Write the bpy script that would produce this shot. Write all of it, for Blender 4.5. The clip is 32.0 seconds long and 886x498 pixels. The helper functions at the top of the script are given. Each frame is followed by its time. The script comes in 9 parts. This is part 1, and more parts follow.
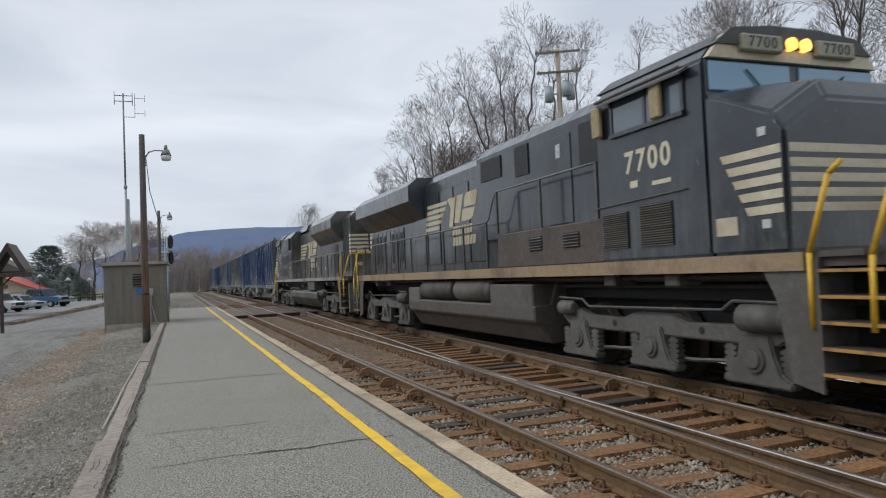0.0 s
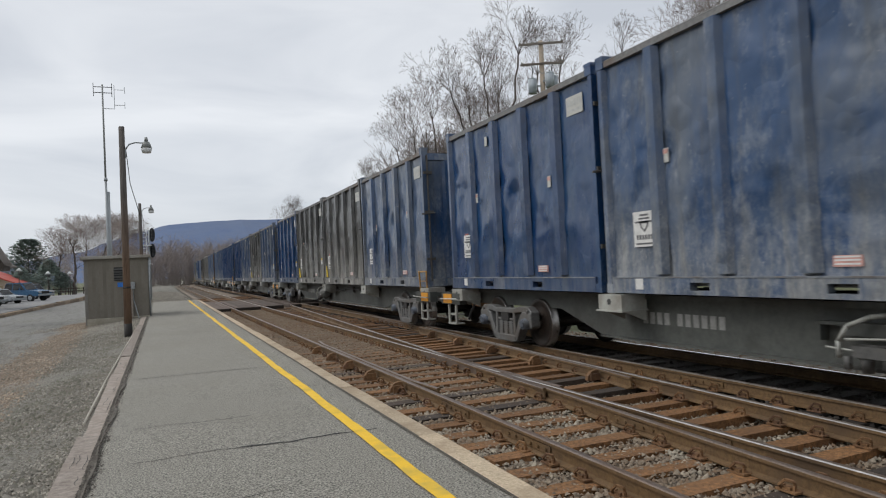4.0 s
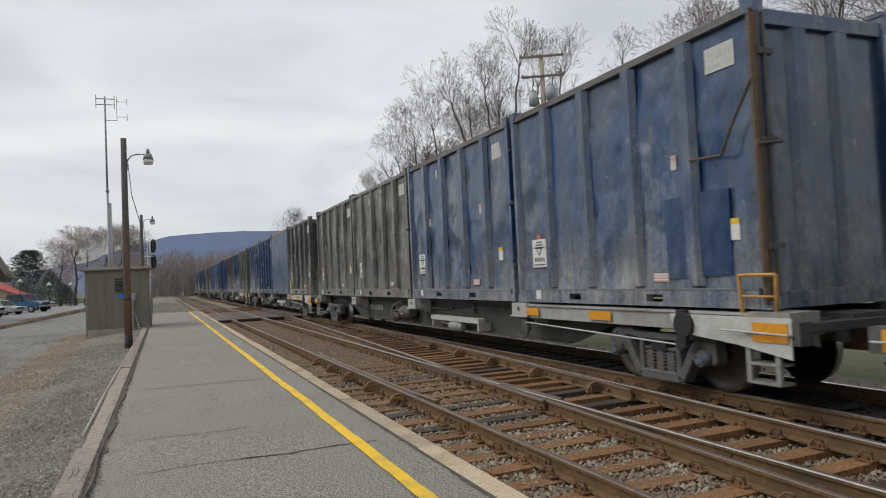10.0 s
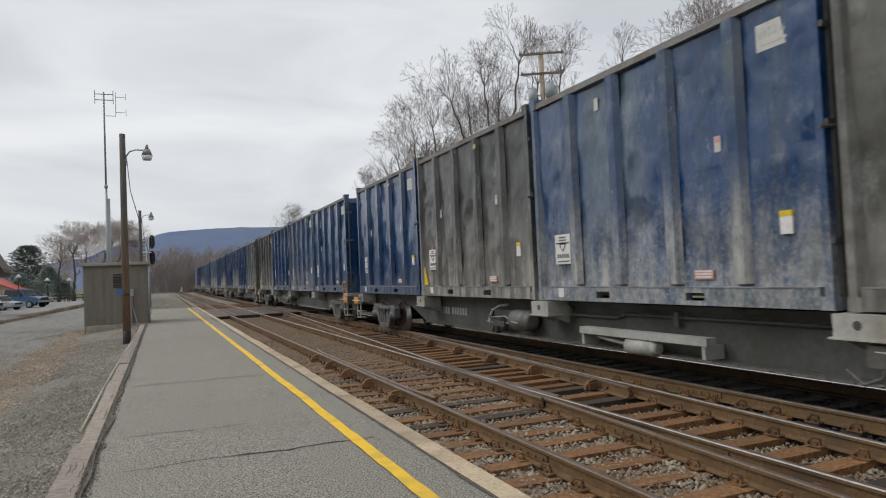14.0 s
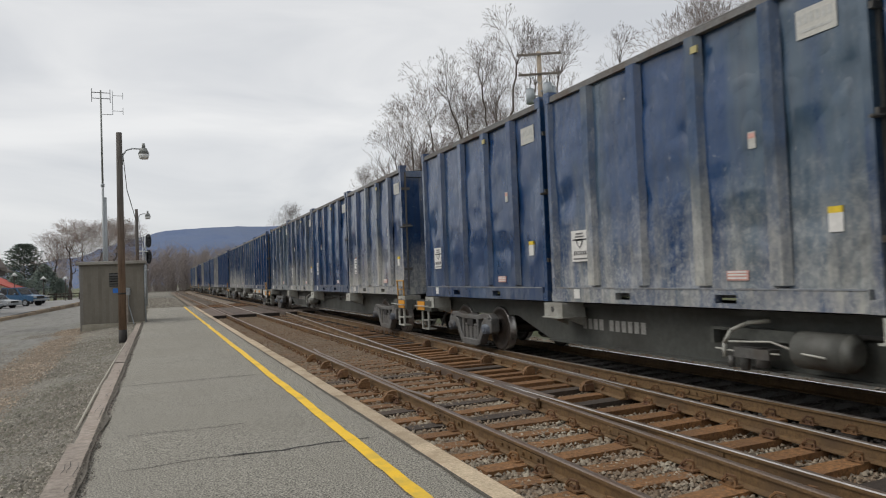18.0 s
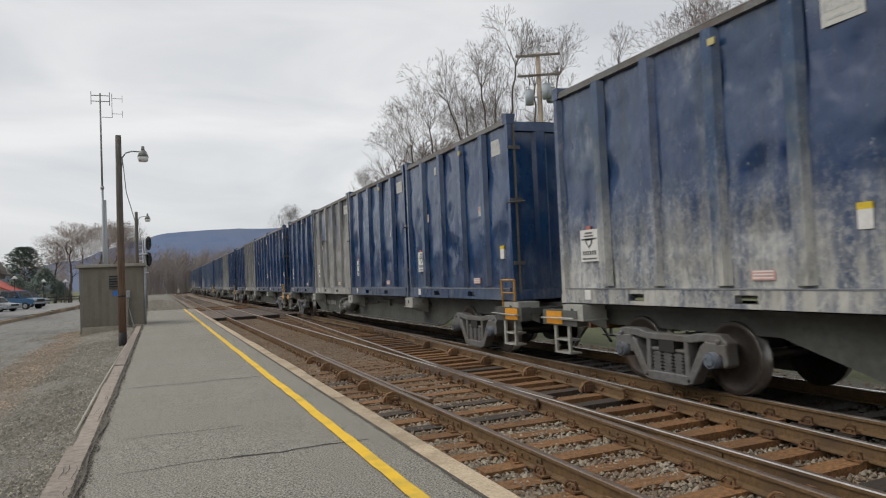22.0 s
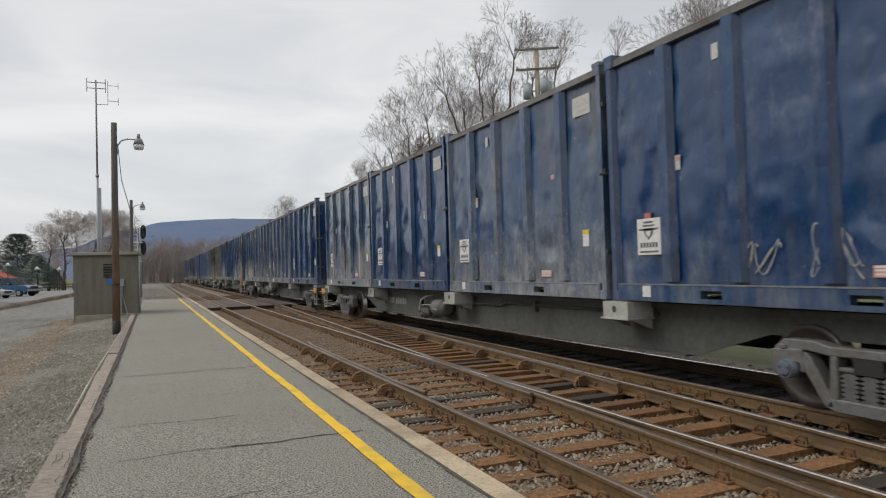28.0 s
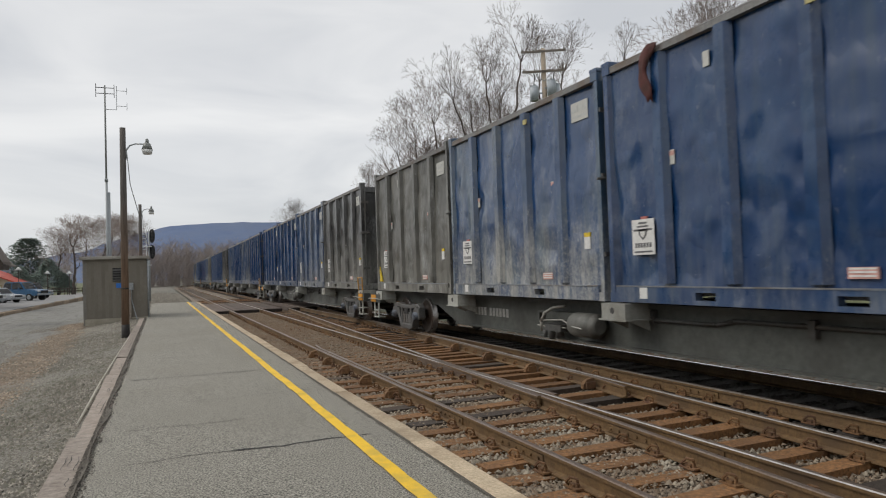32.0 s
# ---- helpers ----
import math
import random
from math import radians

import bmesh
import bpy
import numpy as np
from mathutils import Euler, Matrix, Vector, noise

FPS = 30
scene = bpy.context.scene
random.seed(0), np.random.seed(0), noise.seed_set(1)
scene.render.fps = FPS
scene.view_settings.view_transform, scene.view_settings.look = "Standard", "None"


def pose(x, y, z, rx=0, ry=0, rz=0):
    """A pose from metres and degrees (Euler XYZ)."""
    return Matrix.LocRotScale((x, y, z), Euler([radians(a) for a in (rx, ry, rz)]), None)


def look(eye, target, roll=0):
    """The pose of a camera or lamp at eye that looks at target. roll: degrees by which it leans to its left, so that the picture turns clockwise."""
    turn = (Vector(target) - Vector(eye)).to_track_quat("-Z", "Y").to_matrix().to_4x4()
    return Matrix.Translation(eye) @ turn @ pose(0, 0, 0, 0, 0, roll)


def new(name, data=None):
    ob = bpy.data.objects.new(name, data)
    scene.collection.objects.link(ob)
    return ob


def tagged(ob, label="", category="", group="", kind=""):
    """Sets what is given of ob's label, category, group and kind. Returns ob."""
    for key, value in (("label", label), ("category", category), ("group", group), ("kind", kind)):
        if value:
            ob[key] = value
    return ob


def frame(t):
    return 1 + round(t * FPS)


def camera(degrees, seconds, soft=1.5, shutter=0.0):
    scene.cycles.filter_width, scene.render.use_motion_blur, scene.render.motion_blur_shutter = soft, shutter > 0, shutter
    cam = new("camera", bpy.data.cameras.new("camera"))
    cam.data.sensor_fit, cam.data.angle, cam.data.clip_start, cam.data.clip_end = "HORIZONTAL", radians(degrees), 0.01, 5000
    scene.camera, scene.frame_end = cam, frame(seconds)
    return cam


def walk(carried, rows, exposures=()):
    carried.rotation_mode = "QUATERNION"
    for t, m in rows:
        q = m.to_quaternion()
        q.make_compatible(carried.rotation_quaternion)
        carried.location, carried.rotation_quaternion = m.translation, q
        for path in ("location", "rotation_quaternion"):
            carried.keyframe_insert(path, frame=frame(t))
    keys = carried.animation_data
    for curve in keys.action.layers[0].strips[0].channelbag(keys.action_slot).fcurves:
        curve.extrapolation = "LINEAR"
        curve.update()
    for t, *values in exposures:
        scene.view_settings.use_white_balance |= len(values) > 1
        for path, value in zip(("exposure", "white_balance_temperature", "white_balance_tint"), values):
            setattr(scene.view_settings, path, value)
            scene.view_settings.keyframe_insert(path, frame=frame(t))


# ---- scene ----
cam = camera(64.4, 32.0, soft=1.1, shutter=0.08)
EYE = 1.71
# seconds, sway of the eye in metres, turn to the right of the track, tilt up, lean
PATH = [
    (0, -0.034, 0.036, -0.014, 20.64, 2.01, -2.51), (0.5, -0.029, 0.044, -0.016, 20.67, 1.90, -2.44), (1, -0.032, 0.045, -0.016, 20.74, 1.72, -2.44),
    (1.5, -0.027, 0.051, -0.017, 20.78, 1.48, -2.50), (2, -0.019, 0.047, -0.012, 21.00, 1.33, -2.98), (2.5, -0.014, 0.063, -0.012, 21.27, 1.30, -2.81),
    (3, -0.016, 0.045, -0.007, 21.59, 1.32, -2.75), (3.5, -0.013, 0.027, -0.004, 21.70, 1.31, -2.86), (5.5, -0.021, 0.044, -0.011, 22.61, 1.03, -2.10),
    (6, -0.016, 0.044, -0.010, 22.64, 0.84, -2.23), (6.5, -0.005, 0.040, -0.008, 22.57, 0.96, -2.35), (7, -0.007, 0.026, -0.004, 22.45, 1.42, -2.50),
    (7.5, -0.012, 0.013, -0.007, 22.33, 1.67, -2.44), (8, -0.007, 0.021, -0.007, 22.27, 1.90, -2.62), (8.5, -0.013, 0.008, -0.004, 22.32, 1.99, -2.72),
    (9, -0.005, 0.022, -0.006, 22.32, 2.02, -2.56), (9.5, -0.011, 0.008, -0.007, 22.03, 2.11, -2.53), (10, -0.007, 0.008, -0.004, 21.83, 2.23, -2.71),
    (10.5, -0.007, 0.016, -0.005, 21.96, 2.22, -2.95), (11, -0.003, 0.021, -0.001, 22.18, 2.30, -2.81), (11.5, -0.002, 0.017, 0.001, 22.48, 2.33, -3.16),
    (12, -0.010, -0.005, 0.001, 22.34, 2.23, -2.62), (12.5, -0.006, -0.001, -0.001, 22.13, 2.15, -2.29), (13, -0.002, 0.001, -0.001, 21.97, 2.17, -2.42),
    (13.5, 0.002, 0.002, -0.001, 21.93, 2.08, -2.60), (14, -0.003, 0.010, -0.004, 21.91, 1.99, -2.47), (14.5, 0.000, 0.021, -0.004, 21.89, 1.80, -2.50),
    (16.5, 0.001, 0.013, -0.004, 22.07, 1.95, -2.42), (17, 0.001, 0.012, -0.003, 22.16, 1.83, -2.27), (17.5, 0.008, 0.012, -0.005, 22.13, 1.91, -2.27),
    (18, 0.006, 0.007, 0.002, 22.14, 1.98, -2.24), (18.5, 0.013, 0.024, -0.008, 22.18, 2.01, -1.81), (19, 0.004, 0.014, -0.007, 22.24, 1.99, -2.00),
    (19.5, 0.006, -0.001, -0.003, 22.17, 1.99, -1.88), (20, 0.008, 0.001, -0.003, 22.20, 2.04, -2.07), (20.5, 0.020, -0.009, 0.001, 22.14, 2.06, -2.23),
    (21, 0.022, -0.013, 0.001, 22.10, 2.05, -2.50), (21.5, 0.023, -0.017, 0.002, 22.11, 2.08, -2.46), (22, 0.024, -0.007, 0.001, 22.13, 2.09, -2.48),
    (22.5, 0.027, 0.002, 0.004, 22.21, 2.06, -2.37), (23, 0.023, -0.006, -0.000, 22.17, 1.97, -2.13), (23.5, 0.024, 0.014, 0.000, 22.19, 1.89, -1.95),
    (24, 0.019, 0.015, -0.001, 22.17, 1.85, -1.94), (24.5, 0.023, 0.015, -0.000, 22.12, 1.63, -1.87), (26.5, 0.030, 0.045, -0.007, 22.42, 1.58, -1.85),
    (27, 0.032, 0.032, -0.003, 22.54, 1.61, -2.11), (27.5, 0.027, 0.031, 0.001, 22.57, 1.54, -1.85), (28, 0.016, 0.021, -0.005, 22.49, 1.51, -1.67),
    (28.5, 0.015, 0.018, -0.002, 22.35, 1.47, -1.69), (29, 0.021, -0.000, 0.001, 21.99, 1.40, -1.77), (29.5, 0.019, -0.009, -0.003, 21.81, 1.37, -1.78),
    (30, 0.030, -0.017, 0.001, 21.69, 1.63, -2.37), (30.5, 0.029, -0.033, 0.001, 21.76, 1.72, -2.41), (31, 0.029, -0.024, -0.000, 21.47, 1.77, -2.12),
    (31.5, 0.014, -0.014, -0.001, 21.62, 1.76, -1.90), (32, 0.027, 0.010, -0.000, 21.87, 1.74, -1.90),
]


def held(dx, dy, dz, right, up, lean):
    a, b = radians(right), radians(up)
    eye = Vector((dx, dy, EYE + dz))
    return look(eye, eye + Vector((math.sin(a) * math.cos(b), math.cos(a) * math.cos(b), math.sin(b))), lean)


walk(cam, [(t, held(*r)) for t, *r in PATH],
     [(0, 0.0, 6150, 10), (2, 0.0, 6250, 10), (4, 0.0, 6420, 10), (7, 0.0, 6560, 10), (14, 0.0, 6600, 10), (17, 0.0, 6720, 10), (32, 0.0, 6720, 10)])

# ---- world and light: overcast ----
world = bpy.data.worlds.new("overcast_sky")
scene.world = world
world.use_nodes = True
wn, wl = world.node_tree.nodes, world.node_tree.links
wn.clear()
sky = wn.new("ShaderNodeTexSky")
sky.sky_type, sky.sun_disc = "NISHITA", False
sky.sun_elevation, sky.sun_rotation = radians(38), radians(200)
sky_gain = wn.new("ShaderNodeMix")
sky_gain.data_type, sky_gain.blend_type = "RGBA", "MULTIPLY"
sky_gain.inputs[0].default_value = 1.0
sky_gain.inputs[7].default_value = (0.09, 0.09, 0.09, 1)
sky_dir, sky_map = wn.new("ShaderNodeTexCoord"), wn.new("ShaderNodeMapping")
sky_map.inputs["Scale"].default_value = (1.0, 1.0, 3.6)
clouds = wn.new("ShaderNodeTexNoise")
clouds.inputs["Scale"].default_value, clouds.inputs["Detail"].default_value = 2.3, 5.0
clouds.inputs["Roughness"].default_value, clouds.inputs["Distortion"].default_value = 0.5, 0.6
cloud_ramp = wn.new("ShaderNodeValToRGB")
cloud_ramp.color_ramp.elements[0].position, cloud_ramp.color_ramp.elements[1].position = 0.34, 0.66
cloud_ramp.color_ramp.elements[0].color = (0.50, 0.525, 0.565, 1)
cloud_ramp.color_ramp.elements[1].color = (0.70, 0.715, 0.735, 1)
sky_mix = wn.new("ShaderNodeMix")
sky_mix.data_type = "RGBA"
sky_mix.inputs[0].default_value = 0.93
air = wn.new("ShaderNodeBackground")
air.inputs[1].default_value = 1.22
sky_out = wn.new("ShaderNodeOutputWorld")
wl.new(sky.outputs[0], sky_gain.inputs[6])
wl.new(sky_dir.outputs["Generated"], sky_map.inputs[0])
wl.new(sky_map.outputs[0], clouds.inputs["Vector"])
wl.new(clouds.outputs["Fac"], cloud_ramp.inputs[0])
wl.new(sky_gain.outputs[2], sky_mix.inputs[6])
wl.new(cloud_ramp.outputs[0], sky_mix.inputs[7])
wl.new(sky_mix.outputs[2], air.inputs[0])
wl.new(air.outputs[0], sky_out.inputs[0])
sun = new("sun", bpy.data.lights.new("sun", "SUN"))
sun.data.energy, sun.data.angle, sun.data.color = 1.65, radians(40), (1.0, 0.97, 0.93)
sun.matrix_world = look((-40, 18, 44), (0, 0, 0))


# ---- materials ----
def shader(name, rough=0.7, metal=0.0):
    m = bpy.data.materials.new(name)
    m.use_nodes = True
    n = m.node_tree.nodes
    b = n["Principled BSDF"]
    b.inputs["Roughness"].default_value, b.inputs["Metallic"].default_value = rough, metal
    return m, n, m.node_tree.links, b


def rgba(c):
    return (c[0], c[1], c[2], 1.0)


def mixer(n, l, fac, a, b, mode="MIX"):
    x = n.new("ShaderNodeMix")
    x.data_type, x.blend_type = "RGBA", mode
    for i, v in ((0, fac), (6, a), (7, b)):
        if isinstance(v, (int, float)):
            x.inputs[i].default_value = v
        elif isinstance(v, tuple):
            x.inputs[i].default_value = rgba(v)
        else:
            l.new(v, x.inputs[i])
    return x.outputs[2]


def noise_of(n, l, vec, scale, detail=4.0, rough=0.55, stretch=None):
    if stretch:
        mp = n.new("ShaderNodeMapping")
        mp.inputs["Scale"].default_value = stretch
        l.new(vec, mp.inputs[0])
        vec = mp.outputs[0]
    t = n.new("ShaderNodeTexNoise")
    t.inputs["Scale"].default_value, t.inputs["Detail"].default_value, t.inputs["Roughness"].default_value = scale, detail, rough
    l.new(vec, t.inputs["Vector"])
    return t.outputs["Fac"]


def span(n, l, v, lo, hi, a=0.0, b=1.0):
    r = n.new("ShaderNodeMapRange")
    r.inputs[1].default_value, r.inputs[2].default_value, r.inputs[3].default_value, r.inputs[4].default_value = lo, hi, a, b
    l.new(v, r.inputs[0])
    return r.outputs[0]


def maths(n, l, op, a, b):
    x = n.new("ShaderNodeMath")
    x.operation = op
    for i, v in ((0, a), (1, b)):
        if isinstance(v, (int, float)):
            x.inputs[i].default_value = v
        else:
            l.new(v, x.inputs[i])
    return x.outputs[0]


def bumped(n, l, b, height, strength, dist=0.02):
    k = n.new("ShaderNodeBump")
    k.inputs["Strength"].default_value, k.inputs["Distance"].default_value = strength, dist
    l.new(height, k.inputs["Height"])
    l.new(k.outputs[0], b.inputs["Normal"])


def coords(n, l, vary=True):
    tc = n.new("ShaderNodeTexCoord")
    v = tc.outputs["Object"]
    if not vary:
        return v, tc.outputs["Object"], None
    oi = n.new("ShaderNodeObjectInfo")
    k = maths(n, l, "MULTIPLY", oi.outputs["Random"], 61.0)
    cx = n.new("ShaderNodeCombineXYZ")
    for i in range(3):
        l.new(k, cx.inputs[i])
    ad = n.new("ShaderNodeVectorMath")
    ad.operation = "ADD"
    l.new(v, ad.inputs[0])
    l.new(cx.outputs[0], ad.inputs[1])
    return ad.outputs[0], v, oi.outputs["Random"]


def rough_stuff(name, dark, light, stain, big=0.6, fine=18.0, rough=0.9, bump=0.4, metal=0.0, vary=True, tone=0.25, dist=0.01, crisp=0.2):
    """A matt surface: fine grain from dark to light, stains at a larger scale, a little of its own tone for each object."""
    m, n, l, b = shader(name, rough, metal)
    v, raw, rnd = coords(n, l, vary)
    f = noise_of(n, l, v, fine, 8.0, 0.7)
    c = mixer(n, l, span(n, l, f, 0.5 - crisp, 0.5 + crisp), dark, light)
    g = noise_of(n, l, v, big, 5.0, 0.6)
    c = mixer(n, l, span(n, l, g, 0.48, 0.7, 0.0, 1.0 if crisp > 0.15 else 0.5), c, stain)
    if vary:
        s = span(n, l, rnd, 0, 1, 1 - tone, 1 + tone)
        cx = n.new("ShaderNodeCombineColor")
        for i in range(3):
            l.new(s, cx.inputs[i])
        c = mixer(n, l, 1.0, c, cx.outputs[0], "MULTIPLY")
    l.new(c, b.inputs["Base Color"])
    l.new(span(n, l, g, 0.3, 0.7, max(0.05, rough - 0.12), min(1.0, rough + 0.08)), b.inputs["Roughness"])
    bumped(n, l, b, f, bump, dist)
    return m


def paint(name, base, faded, dirt, fade=(0.42, 0.62), chalk=0.4, dust=0.5, low=0.2, high=1.5, rough=0.30, streak=(0.5, 0.72), coat=1.0, dents=0.55, fleck=0.0, band=1.0):
    """Old lorry paint on steel: faded fields, run-down streaks, chalky smears and scuffs, road dust low on the walls, dents."""
    m, n, l, b = shader(name, rough)
    b.inputs["Specular IOR Level"].default_value = 0.25
    b.inputs["Coat Weight"].default_value, b.inputs["Coat Roughness"].default_value = coat, 0.13
    b.inputs["Coat IOR"].default_value = 1.65
    v, raw, rnd = coords(n, l)
    big = noise_of(n, l, v, 0.75, 5.0, 0.62, (1.0, 1.0, band))
    c = mixer(n, l, span(n, l, big, *fade), base, faded)
    st = noise_of(n, l, v, 1.0, 5.0, 0.65, (4.5, 4.5, 0.35))
    c = mixer(n, l, maths(n, l, "MULTIPLY", span(n, l, st, *streak), 0.6), c, dirt)
    sm = noise_of(n, l, v, 2.4, 9.0, 0.78, (1.0, 1.0, 0.5))
    mask = noise_of(n, l, v, 0.6, 3.0, 0.5)
    smear = maths(n, l, "MULTIPLY", span(n, l, sm, 0.5, 0.68), span(n, l, mask, 0.42, 0.62))
    c = mixer(n, l, maths(n, l, "MULTIPLY", smear, chalk), c, (0.40, 0.42, 0.43))
    sc = noise_of(n, l, v, 6.0, 9.0, 0.8, (1.0, 1.0, 0.6))
    c = mixer(n, l, maths(n, l, "MULTIPLY", span(n, l, sc, 0.63, 0.68), min(1.0, chalk * 1.3)), c, (0.46, 0.47, 0.47))
    sep = n.new("ShaderNodeSeparateXYZ")
    l.new(raw, sep.inputs[0])
    dz = maths(n, l, "MULTIPLY", span(n, l, sep.outputs[2], low, high, dust, 0.0), span(n, l, st, 0.32, 0.62, 0.1, 1.25))
    dz = maths(n, l, "MULTIPLY", dz, span(n, l, sm, 0.36, 0.62, 0.3, 1.15))
    c = mixer(n, l, dz, c, (0.41, 0.405, 0.37))
    if fleck:
        spray = noise_of(n, l, v, 15.0, 9.0, 0.82, (1.0, 1.0, 0.75))
        rise = span(n, l, maths(n, l, "ADD", sep.outputs[2], maths(n, l, "MULTIPLY", sm, -1.6)), -0.6, 1.0, fleck, 0.0)
        c = mixer(n, l, maths(n, l, "MULTIPLY", span(n, l, spray, 0.49, 0.57), rise), c, (0.42, 0.425, 0.40))
    drip = noise_of(n, l, v, 1.0, 7.0, 0.8, (11.0, 11.0, 0.55))
    c = mixer(n, l, span(n, l, drip, 0.56, 0.70, 0.0, 0.55), c, dirt)
    nick = noise_of(n, l, v, 13.0, 7.0, 0.85, (1.0, 1.0, 0.4))
    c = mixer(n, l, maths(n, l, "MULTIPLY", span(n, l, nick, 0.63, 0.67), 0.25 + 0.6 * chalk), c, (0.44, 0.45, 0.45))
    rust = noise_of(n, l, v, 2.6, 8.0, 0.8)
    c = mixer(n, l, span(n, l, rust, 0.70, 0.74), c, (0.12, 0.055, 0.03))
    l.new(c, b.inputs["Base Color"])
    l.new(maths(n, l, "ADD", span(n, l, sm, 0.35, 0.7, rough - 0.1, rough + 0.22), maths(n, l, "MULTIPLY", dz, 0.35)), b.inputs["Roughness"])
    dent = noise_of(n, l, v, 0.9, 2.0, 0.45, (1.0, 1.0, 1.3))
    knock = noise_of(n, l, v, 2.6, 1.0, 0.4, (1.0, 1.0, 0.8))
    bumped(n, l, b, maths(n, l, "ADD", dent, maths(n, l, "MULTIPLY", span(n, l, knock, 0.52, 0.72), 0.16)), dents, 0.26)
    return m


def plain(name, c, rough=0.5, metal=0.0, var=0.25, fine=14.0):
    m, n, l, b = shader(name, rough, metal)
    v, raw, rnd = coords(n, l)
    f = noise_of(n, l, v, fine, 5.0, 0.6)
    lo, hi = tuple(x * (1 - var) for x in c), tuple(min(1.0, x * (1 + var)) for x in c)
    l.new(mixer(n, l, span(n, l, f, 0.3, 0.7), lo, hi), b.inputs["Base Color"])
    l.new(span(n, l, f, 0.3, 0.7, max(0.03, rough - 0.1), min(1, rough + 0.1)), b.inputs["Roughness"])
    return m


def glass(name, tint, rough=0.05):
    m, n, l, b = shader(name, rough)
    b.inputs["Base Color"].default_value = rgba(tint)
    b.inputs["Specular IOR Level"].default_value = 0.8
    b.inputs["Coat Weight"].default_value = 0.6
    return m


def glowing(name, c, power):
    m, n, l, b = shader(name, 0.3)
    b.inputs["Base Color"].default_value = rgba(c)
    b.inputs["Emission Color"].default_value = rgba(c)
    b.inputs["Emission Strength"].default_value = power
    return m


M = {}
M["asphalt"] = rough_stuff("worn_asphalt", (0.028, 0.027, 0.022), (0.435, 0.412, 0.350), (0.215, 0.202, 0.170), 0.35, 62, 0.9, 1.0, vary=False, crisp=0.11)
M["driveway"] = rough_stuff("grey_driveway", (0.15, 0.15, 0.15), (0.27, 0.27, 0.265), (0.20, 0.19, 0.18), 0.3, 30, 0.9, 0.3, vary=False)
M["yellow_line"] = rough_stuff("yellow_line_paint", (0.74, 0.44, 0.012), (0.86, 0.55, 0.02), (0.55, 0.38, 0.06), 3.0, 40, 0.7, 0.3, vary=False)
M["kerb"] = rough_stuff("old_concrete_kerb", (0.29, 0.225, 0.15), (0.62, 0.505, 0.355), (0.29, 0.22, 0.145), 1.6, 40, 0.9, 0.9, tone=0.12)
M["concrete"] = rough_stuff("concrete", (0.30, 0.28, 0.25), (0.42, 0.40, 0.36), (0.25, 0.23, 0.20), 1.0, 25, 0.9, 0.3)
M["old_wood"] = rough_stuff("weathered_timber", (0.16, 0.133, 0.11), (0.36, 0.31, 0.265), (0.23, 0.19, 0.16), 2.5, 14, 0.9, 0.8)
M["tie"] = rough_stuff("tie_timber", (0.045, 0.023, 0.010), (0.29, 0.143, 0.055), (0.135, 0.072, 0.034), 2.2, 26, 0.92, 0.9, tone=0.4)
# Oily ties with the train's shade painted in; also the crossing's end strips.
M["timber_shaded"] = rough_stuff("oil_black_tie_timber", (0.010, 0.008, 0.007), (0.036, 0.029, 0.023), (0.026, 0.019, 0.014), 2.2, 22, 0.92, 0.8, tone=0.3)
M["tie_dark"] = rough_stuff("dark_tie_timber", (0.028, 0.022, 0.018), (0.085, 0.064, 0.048), (0.075, 0.05, 0.034), 2.2, 22, 0.92, 0.8, tone=0.35)
M["ballast"] = rough_stuff("ballast_bed", (0.085, 0.066, 0.048), (0.38, 0.32, 0.25), (0.17, 0.105, 0.062), 0.8, 40, 0.95, 0.9, vary=False, dist=0.03)
M["gravel"] = rough_stuff("gravel_yard", (0.11, 0.105, 0.098), (0.27, 0.262, 0.248), (0.17, 0.163, 0.15), 0.5, 26, 0.95, 0.8, vary=False, dist=0.03)
M["rail"] = rough_stuff("rusty_rail_steel", (0.088, 0.052, 0.024), (0.215, 0.132, 0.060), (0.095, 0.060, 0.033), 1.5, 24, 0.65, 0.3, 0.2, vary=False)
M["rail_top"] = plain("polished_rail_head", (0.50, 0.48, 0.45), 0.36, 1.0, 0.10)
M["rail_bright"] = plain("bright_running_rail_head", (0.86, 0.85, 0.83), 0.22, 1.0, 0.03)
M["rail_edge"] = plain("worn_rail_edge", (0.42, 0.39, 0.36), 0.4, 0.9, 0.15)
M["rail_dull"] = rough_stuff("dull_rail_head", (0.12, 0.09, 0.07), (0.25, 0.20, 0.165), (0.15, 0.10, 0.07), 2.0, 30, 0.45, 0.2, 0.5, vary=False)
M["rust"] = rough_stuff("rusty_iron", (0.115, 0.060, 0.026), (0.255, 0.140, 0.062), (0.11, 0.06, 0.04), 3.0, 25, 0.85, 0.5, 0.1)
M["blue"] = paint("container_blue", (0.0025, 0.030, 0.104), (0.009, 0.052, 0.138), (0.032, 0.060, 0.100), (0.46, 0.72), 0.24, 0.16, 0.1, 1.0, coat=0.6, dents=0.42)
M["blue_smooth"] = paint("smooth_sided_blue", (0.006, 0.043, 0.125), (0.030, 0.082, 0.160), (0.045, 0.07, 0.105), (0.42, 0.66), 0.22, 0.3, 0.1, 1.2, coat=0.45, dents=0.07)
M["blue_worn"] = paint("container_worn_blue", (0.004, 0.038, 0.122), (0.052, 0.088, 0.128), (0.03, 0.042, 0.062), (0.46, 0.60), 0.4, 0.65, 0.2, 1.5, coat=0.7, dents=0.45, fleck=0.5, band=0.3)
